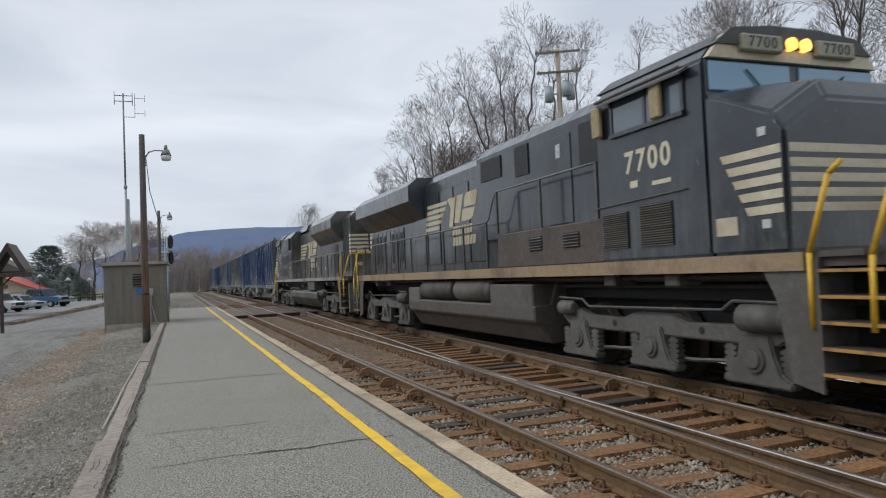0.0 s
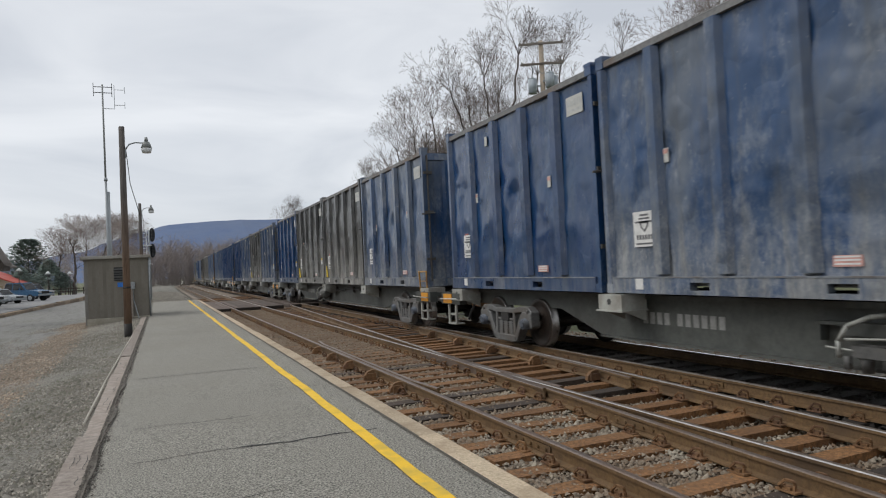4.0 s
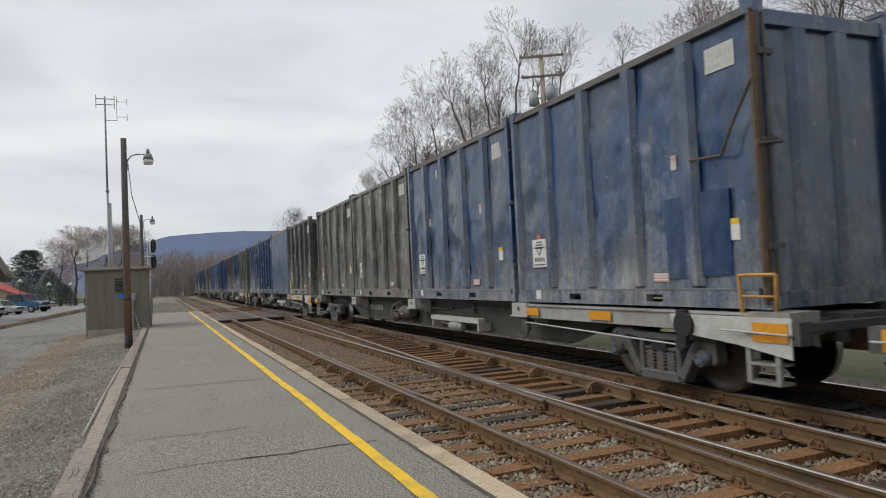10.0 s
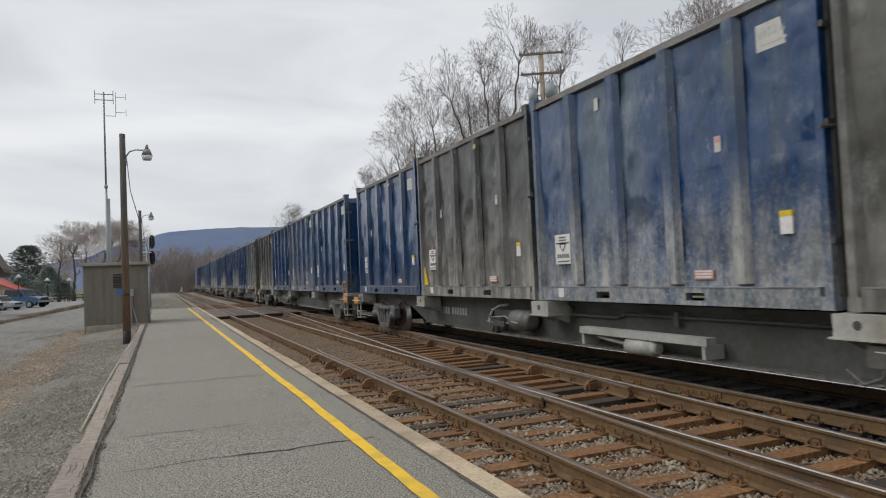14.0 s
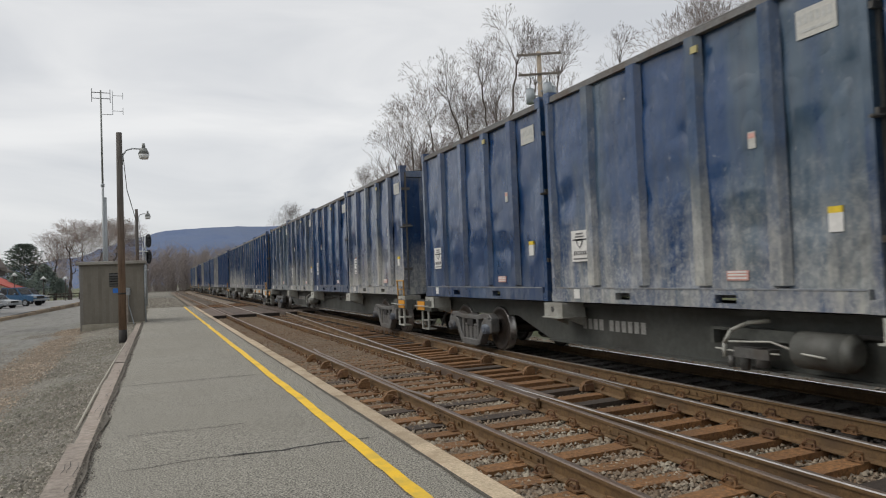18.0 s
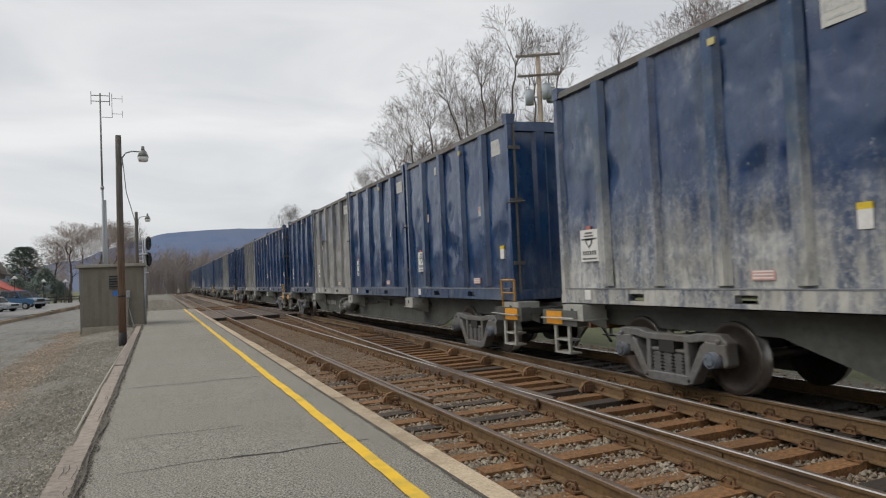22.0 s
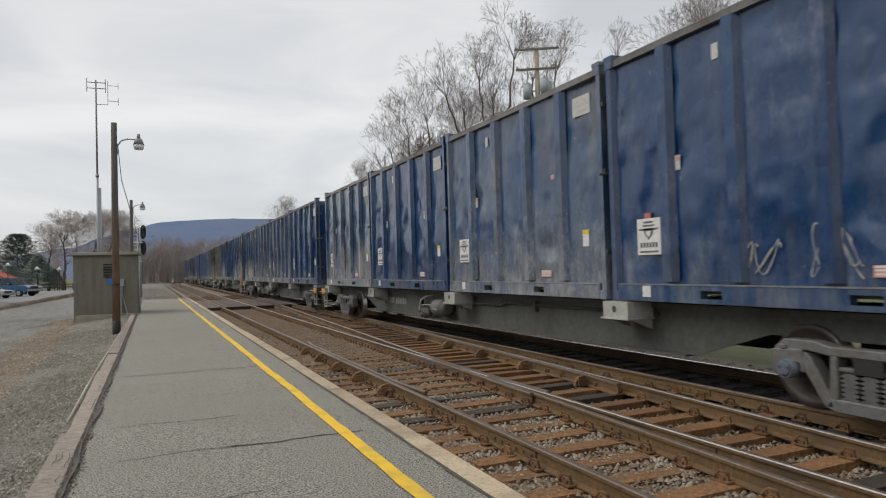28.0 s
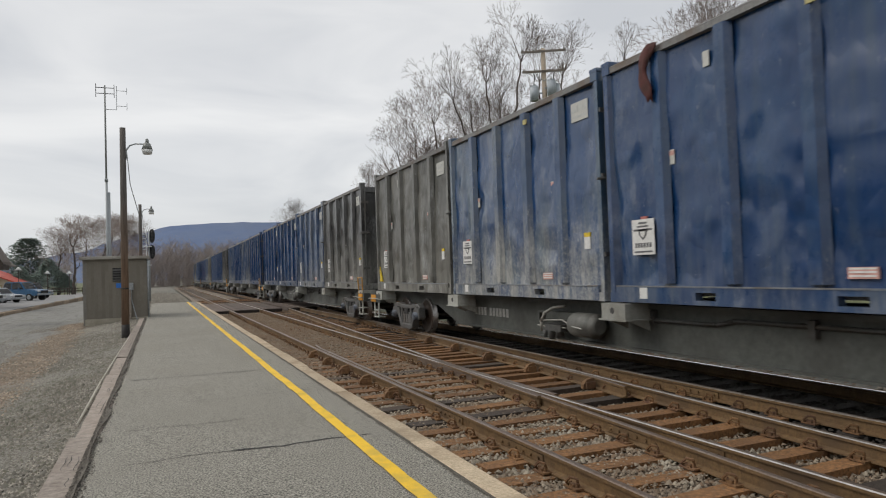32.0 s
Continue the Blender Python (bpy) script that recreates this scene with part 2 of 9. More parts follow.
M["rib_scuffed"] = paint("scuffed_dusty_rib_blue", (0.008, 0.042, 0.112), (0.078, 0.098, 0.112), (0.03, 0.042, 0.062), (0.46, 0.66), 0.6, 1.35, 0.2, 1.9, coat=0.6, dents=0.4, fleck=0.6)
M["blue_dusted"] = paint("container_dust_faded_blue", (0.010, 0.036, 0.110), (0.030, 0.062, 0.125), (0.03, 0.04, 0.06), (0.44, 0.66), 0.5, 1.25, 0.1, 1.55, coat=0.7, dents=0.45, fleck=0.8, band=0.5)
M["faded"] = paint("container_faded_blue", (0.010, 0.048, 0.132), (0.076, 0.098, 0.135), (0.05, 0.056, 0.062), (0.43, 0.62), 0.45, 0.45, 0.2, 1.4, 0.42, (0.5, 0.72), 0.6, fleck=0.25, band=0.5)
M["patched"] = paint("container_patched_blue_grey", (0.022, 0.058, 0.105), (0.098, 0.112, 0.112), (0.12, 0.085, 0.045), (0.38, 0.60), 0.5, 0.6, 0.2, 1.6, 0.45, (0.45, 0.66), 0.4, 0.9, fleck=0.3, band=0.6)
M["patched_end"] = paint("streaked_rusty_end_paint", (0.016, 0.058, 0.135), (0.165, 0.165, 0.135), (0.16, 0.085, 0.038), (0.45, 0.58), 0.6, 0.5, 0.2, 1.6, 0.45, (0.42, 0.60), 0.4, 0.9, fleck=0.4, band=0.25)
M["olive_patch"] = paint("olive_tan_repair_paint", (0.075, 0.088, 0.075), (0.150, 0.138, 0.092), (0.058, 0.082, 0.105), (0.38, 0.62), 0.4, 0.4, 0.2, 1.5, 0.5, (0.48, 0.68), 0.2)
M["rust_dull"] = rough_stuff("dull_brown_rust", (0.075, 0.052, 0.036), (0.19, 0.125, 0.078), (0.09, 0.085, 0.075), 3.0, 25, 0.85, 0.5, 0.1)
M["grey"] = paint("container_olive_grey", (0.080, 0.080, 0.070), (0.140, 0.137, 0.122), (0.042, 0.040, 0.036), (0.42, 0.62), 0.5, 0.4, 0.2, 1.3, 0.48, (0.5, 0.72), 0.3)
M["light"] = paint("container_pale_grey", (0.085, 0.10, 0.125), (0.19, 0.19, 0.182), (0.065, 0.068, 0.07), (0.36, 0.58), 0.9, 0.8, 0.2, 2.8, 0.46, (0.5, 0.72), 0.3)
M["dark"] = paint("container_dark_grey", (0.034, 0.035, 0.035), (0.075, 0.075, 0.071), (0.026, 0.026, 0.025), (0.42, 0.62), 0.5, 0.65, 0.2, 2.0, 0.42, (0.5, 0.72), 0.4)
M["tarp"] = plain("dark_cover_mesh", (0.05, 0.05, 0.05), 0.8)
M["railgrey"] = rough_stuff("worn_top_rail", (0.10, 0.10, 0.10), (0.20, 0.20, 0.195), (0.12, 0.09, 0.07), 1.5, 18, 0.7, 0.3)
M["car_grey"] = rough_stuff("dusty_grey_green_car_paint", (0.050, 0.054, 0.049), (0.090, 0.096, 0.087), (0.042, 0.041, 0.036), 0.8, 10, 0.65, 0.15)
M["car_pale"] = rough_stuff("pale_grey_car_paint", (0.36, 0.37, 0.35), (0.48, 0.49, 0.465), (0.28, 0.265, 0.24), 1.0, 12, 0.65, 0.15)
M["steel_dark"] = rough_stuff("dusty_cast_steel", (0.048, 0.048, 0.046), (0.10, 0.099, 0.094), (0.065, 0.055, 0.045), 1.6, 14, 0.65, 0.25)
M["wheel"] = rough_stuff("wheel_steel", (0.034, 0.028, 0.024), (0.075, 0.062, 0.053), (0.068, 0.045, 0.033), 2.0, 16, 0.5, 0.2, 0.3)
M["wheel_rim"] = plain("worn_wheel_tread", (0.30, 0.29, 0.28), 0.35, 0.9)
M["orange"] = plain("orange_panel_paint", (0.62, 0.27, 0.015), 0.6, 0, 0.15)
M["yellow"] = plain("yellow_handrail_paint", (0.60, 0.36, 0.02), 0.5, 0, 0.2)
M["white"] = plain("white_sticker", (0.62, 0.62, 0.60), 0.6, 0, 0.12)
M["label_grey"] = plain("label_print_grey", (0.12, 0.12, 0.125), 0.6)
M["label_pink"] = plain("faded_red_label", (0.52, 0.29, 0.25), 0.6)
M["label_yellow"] = plain("yellow_label", (0.62, 0.45, 0.03), 0.6)
M["chalk"] = plain("white_spray_paint", (0.40, 0.42, 0.44), 0.7, 0, 0.3)
M["teal"] = plain("teal_spray_paint", (0.03, 0.22, 0.36), 0.7)
# Oily ballast, blackened further to paint the shade under the train.
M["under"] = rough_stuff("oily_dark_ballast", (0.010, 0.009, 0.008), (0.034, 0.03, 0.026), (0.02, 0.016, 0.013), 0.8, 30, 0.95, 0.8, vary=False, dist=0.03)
M["crack"] = plain("crack_in_asphalt", (0.035, 0.034, 0.032), 0.95)


# ---- shaping helpers ----
def box(bm, x0, x1, y0, y1, z0, z1):
    v = [bm.verts.new(p) for p in ((x0, y0, z0), (x1, y0, z0), (x1, y1, z0), (x0, y1, z0), (x0, y0, z1), (x1, y0, z1), (x1, y1, z1), (x0, y1, z1))]
    for f in ((0, 3, 2, 1), (4, 5, 6, 7), (0, 1, 5, 4), (1, 2, 6, 5), (2, 3, 7, 6), (3, 0, 4, 7)):
        bm.faces.new([v[i] for i in f])
    return bm


def boxes(*rows):
    bm = bmesh.new()
    for r in rows:
        box(bm, *r)
    return bm


def soft_box(x0, x1, y0, y1, z0, z1, r=0.01, n=1):
    bm = boxes((x0, x1, y0, y1, z0, z1))
    bmesh.ops.bevel(bm, geom=list(bm.edges), offset=r, segments=n, affect="EDGES", profile=0.5)
    return bm


def prism(bm, outline, a, b, axis="x"):
    """An outline extruded from a to b: outlines are (y, z) along x, (x, z) along y, (x, y) along z."""
    def at(p, k):
        return {"x": (k, p[0], p[1]), "y": (p[0], k, p[1]), "z": (p[0], p[1], k)}[axis]
    u, w = [bm.verts.new(at(p, a)) for p in outline], [bm.verts.new(at(p, b)) for p in outline]
    n = len(outline)
    bm.faces.new(u[::-1])
    bm.faces.new(w)
    for i in range(n):
        bm.faces.new((u[i], u[(i + 1) % n], w[(i + 1) % n], w[i]))
    bmesh.ops.recalc_face_normals(bm, faces=list(bm.faces))
    return bm


def rod(bm, p, q, r0, r1=None, n=8, caps=True):
    p, q, r1 = Vector(p), Vector(q), r0 if r1 is None else r1
    d = (q - p).normalized()
    s = d.cross(Vector((0, 0, 1)) if abs(d.z) < 0.9 else Vector((1, 0, 0))).normalized()
    t = d.cross(s)
    ring = [(math.cos(2 * math.pi * i / n), math.sin(2 * math.pi * i / n)) for i in range(n)]
    u = [bm.verts.new(p + (s * c + t * k) * r0) for c, k in ring]
    w = [bm.verts.new(q + (s * c + t * k) * r1) for c, k in ring]
    for i in range(n):
        bm.faces.new((u[i], w[i], w[(i + 1) % n], u[(i + 1) % n])).smooth = n > 6
    if caps:
        bm.faces.new(u)
        bm.faces.new(w[::-1])
    return bm


def pipe(bm, pts, r, n=6):
    for p, q in zip(pts, pts[1:]):
        rod(bm, p, q, r, r, n)
    return bm


def beam(bm, p, q, w, h):
    """A squared bar from p to q, w across x and h across the run in the y-z plane."""
    p, q = Vector(p), Vector(q)
    d = (q - p).normalized()
    u = Vector((0, -d.z, d.y)) * h / 2
    x = Vector((w / 2, 0, 0))
    v = [bm.verts.new(k) for k in (p - x - u, p + x - u, p + x + u, p - x + u, q - x - u, q + x - u, q + x + u, q - x + u)]
    for f in ((0, 3, 2, 1), (4, 5, 6, 7), (0, 1, 5, 4), (1, 2, 6, 5), (2, 3, 7, 6), (3, 0, 4, 7)):
        bm.faces.new([v[i] for i in f])
    return bm


def meshed(name, bm, material=None):
    me = bpy.data.meshes.new(name)
    bm.normal_update()
    bm.to_mesh(me)
    bm.free()
    if material:
        me.materials.append(material)
    return me


def part(name, bm, material, parent, label=""):
    me = bm if isinstance(bm, bpy.types.Mesh) else meshed(name, bm, material)
    ob = new(name, me)
    ob.parent = parent
    if label:
        ob["label"] = label
    return ob


def thing(name, label, category, at=None, group="", kind=""):
    ob = new(name)
    ob.empty_display_size = 0.3
    if at is not None:
        ob.matrix_basis = at
    return tagged(ob, label, category, group, kind)


def solid(name, bm, material, label, category, kind="", group="", at=None):
    ob = new(name, bm if isinstance(bm, bpy.types.Mesh) else meshed(name, bm, material))
    if at is not None:
        ob.matrix_basis = at
    return tagged(ob, label, category, group, kind)


def painted(ob, material):
    """The shared mesh in a material of its own on this object."""
    ob.material_slots[0].link = "OBJECT"
    ob.material_slots[0].material = material
    return ob


def sheet(name, verts, faces, material):
    me = bpy.data.meshes.new(name)
    me.from_pydata(verts, [], faces)
    me.materials.append(material)
    return me


def writing(name, text, size, m, material, parent, bold=0.0):
    """Each character is a mesh of its own: the first carries the rest."""
    first = None
    for i, ch in enumerate(text):
        cu = bpy.data.curves.new(name, "FONT")
        cu.body, cu.size, cu.extrude, cu.align_x, cu.align_y, cu.offset = ch, size, 0.004, "CENTER", "CENTER", bold
        tmp = bpy.data.objects.new("lettering", cu)
        scene.collection.objects.link(tmp)
        me = bpy.data.meshes.new_from_object(tmp.evaluated_get(bpy.context.evaluated_depsgraph_get()))
        bpy.data.objects.remove(tmp)
        me.transform(m @ Matrix.Translation(((i - (len(text) - 1) / 2) * size * 0.62, 0, 0)))
        me.materials.clear()
        me.materials.append(material)
        ob = part(name, me, None, parent)
        first = first or ob
    return first


# ---- plan ----
RAIL_A, RAIL_B, RAIL_E, RAIL_F = 3.331, 4.841, 6.932, 8.442
TRACK = 7.687
KERB, LINE = 2.385, 1.745
BEND, RADIUS = 150.0, 420.0
TIE_TOP = -0.165


def along(y, x):
    """A place and heading x across the line (0 at the eye) and y along it; the line bends to the right far off."""
    if y <= BEND:
        return x, y, 0.0
    a = (y - BEND) / RADIUS
    r = RADIUS + TRACK - x
    return TRACK + RADIUS - r * math.cos(a), BEND + r * math.sin(a), -a


def crossing(y):
    return 4.86 + 0.052 * (y - 11.0)


# ---- ground ----
rng = random.Random(5)


def ground_height(x, y):
    if x > 2.0:
        z = -0.32 if x < 11 else -0.32 - min(0.25, (x - 11) * 0.06) + max(0, min(2.5, (x - 17) * 0.12))
    else:
        z = -0.02 - 0.26 * min(1, max(0, (-0.7 - x) / 2.2))
    if x < -0.7:
        z += 0.12 * max(0, 1 - abs(y - 34) / 8) * max(0, min(1, (x + 4.6) / 1.2))
    if y > 52 and x < 2.5:
        z = -0.2 if x > -3 else z
    return z


def make_ground():
    xs = [-3000, -1200, -400, -150, -60, -30] + [-20 + i * 0.5 for i in range(52)] + [6.5, 8, 10, 11.2, 12.5, 14, 17, 21, 26, 32, 40, 60, 150, 400, 1200, 3000]
    ys = [-400, -100, -30, -10] + [-6 + i * 0.7 for i in range(84)] + [54 + i * 5 for i in range(20)] + [160, 190, 230, 300, 500, 900, 1600, 3200]
    verts = [(x, y, ground_height(x, y) + (noise.noise((x * 0.6, y * 0.4, 0)) * 0.04 if -20 < x < 2 and y < 60 else 0)) for y in ys for x in xs]
    w = len(xs)
    faces = [(j * w + i, j * w + i + 1, (j + 1) * w + i + 1, (j + 1) * w + i) for j in range(len(ys) - 1) for i in range(w - 1)]
    m, n, l, b = shader("yard_ground", 0.95)
    v, raw, rnd = coords(n, l, False)
    f = noise_of(n, l, v, 34, 9, 0.8)
    pale = mixer(n, l, span(n, l, f, 0.38, 0.62), (0.05, 0.047, 0.038), (0.36, 0.34, 0.29))
    patch = noise_of(n, l, v, 0.55, 6, 0.65)
    leaf = noise_of(n, l, v, 15.0, 7, 0.85)
    sep = n.new("ShaderNodeSeparateXYZ")
    l.new(raw, sep.inputs[0])
    # a belt of fallen leaves, a paved lane beyond it, grass on the far side of the line
    belt = maths(n, l, "MULTIPLY", span(n, l, sep.outputs[0], -4.2, -3.4), span(n, l, sep.outputs[0], -1.9, -2.6))
    c = mixer(n, l, maths(n, l, "MULTIPLY", maths(n, l, "MULTIPLY", belt, span(n, l, patch, 0.4, 0.55)), span(n, l, leaf, 0.46, 0.55, 0.0, 0.65)), pale, (0.255, 0.205, 0.15))
    lane = maths(n, l, "ADD", sep.outputs[0], maths(n, l, "MULTIPLY", patch, 1.6))
    smooth = mixer(n, l, span(n, l, f, 0.3, 0.7), (0.12, 0.117, 0.108), (0.29, 0.283, 0.262))
    c = mixer(n, l, span(n, l, lane, -2.75, -3.3), c, smooth)
    grass = mixer(n, l, span(n, l, leaf, 0.35, 0.65), (0.055, 0.070, 0.026), (0.145, 0.155, 0.07))
    c = mixer(n, l, span(n, l, sep.outputs[0], 10.2, 10.9), c, grass)
    c = mixer(n, l, span(n, l, maths(n, l, "ADD", sep.outputs[0], maths(n, l, "MULTIPLY", patch, 3.0)), -13.5, -14.5), c, grass)
    moss = maths(n, l, "MULTIPLY", span(n, l, noise_of(n, l, v, 0.8, 6, 0.7), 0.52, 0.66), 0.5)
    c = mixer(n, l, moss, c, (0.13, 0.14, 0.085))
    rut = noise_of(n, l, v, 1.0, 6, 0.75, (2.6, 0.5, 1.0))
    c = mixer(n, l, span(n, l, rut, 0.5, 0.68, 0.0, 0.6), c, (0.075, 0.068, 0.055))
    l.new(c, b.inputs["Base Color"])
    bumped(n, l, b, f, 0.9, 0.03)
    return solid("ground", sheet("ground", verts, faces, m), None, "grey gravel yard with a paved lane and rough grass", "ground", "structure")


make_ground()


def stones(name, label, count, spot, size, material, seed, parent=None):
    """Loose stones, each a small broken block, as one mesh."""
    r = np.random.RandomState(seed)
    base = np.array([(0.1, 0.1, 1), (0.9, 0, -0.3), (0.25, 0.85, -0.4), (-0.75, 0.5, -0.3), (-0.7, -0.55, -0.4), (0.3, -0.9, -0.3)], float)
    tri = np.array([(0, 1, 2), (0, 2, 3), (0, 3, 4), (0, 4, 5), (0, 5, 1)])
    ang = r.rand(count) * 6.283
    sz = size * (0.55 + 0.9 * r.rand(count) ** 1.6)
    jit = base[None] * (0.75 + 0.5 * r.rand(count, 6, 1)) * np.array([1, 1, 0.7])
    c, s = np.cos(ang)[:, None], np.sin(ang)[:, None]
    tilt = (r.rand(count, 1) - 0.5) * 1.2
    x, y, z = jit[..., 0], jit[..., 1], jit[..., 2]
    y, z = y * np.cos(tilt) - z * np.sin(tilt), y * np.sin(tilt) + z * np.cos(tilt)
    rot = np.stack([x * c - y * s, x * s + y * c, z], -1) * sz[:, None, None]
    pos = np.array([spot(*r.rand(3)) for _ in range(count)])
    verts = (rot + pos[:, None, :]).reshape(-1, 3)
    faces = (tri[None] + 6 * np.arange(count)[:, None, None]).reshape(-1, 3)
    me = bpy.data.meshes.new(name)
    me.vertices.add(len(verts))
    me.vertices.foreach_set("co", verts.ravel())
    me.loops.add(faces.size)
    me.loops.foreach_set("vertex_index", faces.ravel().astype(np.int32))
    me.polygons.add(len(faces))
    me.polygons.foreach_set("loop_start", np.arange(0, faces.size, 3, dtype=np.int32))
    me.update(calc_edges=True)
    me.validate()
    me.materials.append(material)
    return solid(name, me, None, label, "gravel", "stuff")


# stone colour by island
def island_stone(name, a, b_, stain, rusty=False):
    m, n, l, b = shader(name, 0.9)
    g = n.new("ShaderNodeNewGeometry")
    rnd = g.outputs["Random Per Island"]
    c = mixer(n, l, span(n, l, rnd, 0.0, 0.8), a, b_)
    c = mixer(n, l, span(n, l, rnd, 0.8, 0.84), c, stain)
    v, raw, _ = coords(n, l, False)
    f = noise_of(n, l, v, 60, 3, 0.6)
    c = mixer(n, l, span(n, l, noise_of(n, l, v, 0.9, 4, 0.6), 0.42, 0.62, 0.0, 0.7), c, stain)
    if rusty:
        sep = n.new("ShaderNodeSeparateXYZ")
        l.new(v, sep.inputs[0])
        far = maths(n, l, "ADD", sep.outputs[1], maths(n, l, "MULTIPLY", noise_of(n, l, v, 0.5, 4, 0.6), 8.0))
        c = mixer(n, l, span(n, l, far, 11.0, 18.0, 0.0, 0.62), c, stain)
    l.new(mixer(n, l, span(n, l, f, 0.2, 0.8, 0.0, 0.35), c, (0.08, 0.07, 0.06)), b.inputs["Base Color"])
    return m


M["stone"] = island_stone("broken_stone", (0.14, 0.115, 0.08), (0.46, 0.41, 0.32), (0.19, 0.125, 0.075), True)
# Oily stones with the shade under the train in their colour.
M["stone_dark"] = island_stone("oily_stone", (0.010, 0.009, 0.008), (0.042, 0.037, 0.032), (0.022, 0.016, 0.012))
M["pebble"] = island_stone("grey_pebble", (0.075, 0.068, 0.055), (0.47, 0.435, 0.365), (0.17, 0.15, 0.118))
M["crumb"] = island_stone("dark_crumb", (0.03, 0.027, 0.022), (0.20, 0.18, 0.15), (0.06, 0.05, 0.04))
M["clod"] = island_stone("soil_clod", (0.10, 0.092, 0.075), (0.25, 0.235, 0.20), (0.13, 0.125, 0.09))
M["leaf"] = island_stone("dead_leaf", (0.10, 0.072, 0.048), (0.47, 0.375, 0.275), (0.20, 0.155, 0.115))


def sunk(x, y):
    """How far the ballast has sunk between the crossover and the main track."""
    return 0.05 * max(0.0, min(1.0, (x - 5.15 - 0.045 * (y - 8)) / 0.3)) * max(0.0, min(1.0, (24 - y) / 6)) if x < 6.95 else 0.0


def ballast_bed():
    xs = [2.37, 2.6, 2.9, 3.2, 3.6, 4.2, 4.8, 5.1, 5.4, 5.7, 6.0, 6.5, 6.9, 7.6, 8.4, 9.0, 9.6, 10.3]
    ys = [-30 + i * 6 for i in range(5)] + [i * 0.5 for i in range(121)] + [64 + 6 * i for i in range(35)] + [290, 320, 350]
    verts = []
    for y in ys:
        for x in xs:
            px, py, _ = along(y, x)
            z = -0.215 + 0.025 * noise.noise((x * 2.2, y * 1.1, 3)) - (0.14 if x > 10 else 0) - (0.12 if x > 11 else 0) + (0.03 if x < 2.5 else 0) + (0.032 * min(1, max(0, (y - 12) / 6)) if x < 4.9 else 0) - sunk(x, y)
            verts.append((px, py, z))
    w = len(xs)
    faces = [(j * w + i, j * w + i + 1, (j + 1) * w + i + 1, (j + 1) * w + i) for j in range(len(ys) - 1) for i in range(w - 1)]
    me = sheet("ballast_bed", verts, faces, M["ballast"])
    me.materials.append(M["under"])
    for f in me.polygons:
        # the bed below the train takes the shade-darkened material
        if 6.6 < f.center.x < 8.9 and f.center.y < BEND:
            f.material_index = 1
    return solid("ballast_bed", me, None, "brown dirty ballast bed under the railway tracks", "ballast", "structure")


ballast_bed()


# ---- platform ----
M["soil"] = rough_stuff("crumbled_soil", (0.03, 0.027, 0.022), (0.17, 0.15, 0.12), (0.07, 0.06, 0.048), 3.0, 60, 0.95, 1.0, vary=False)


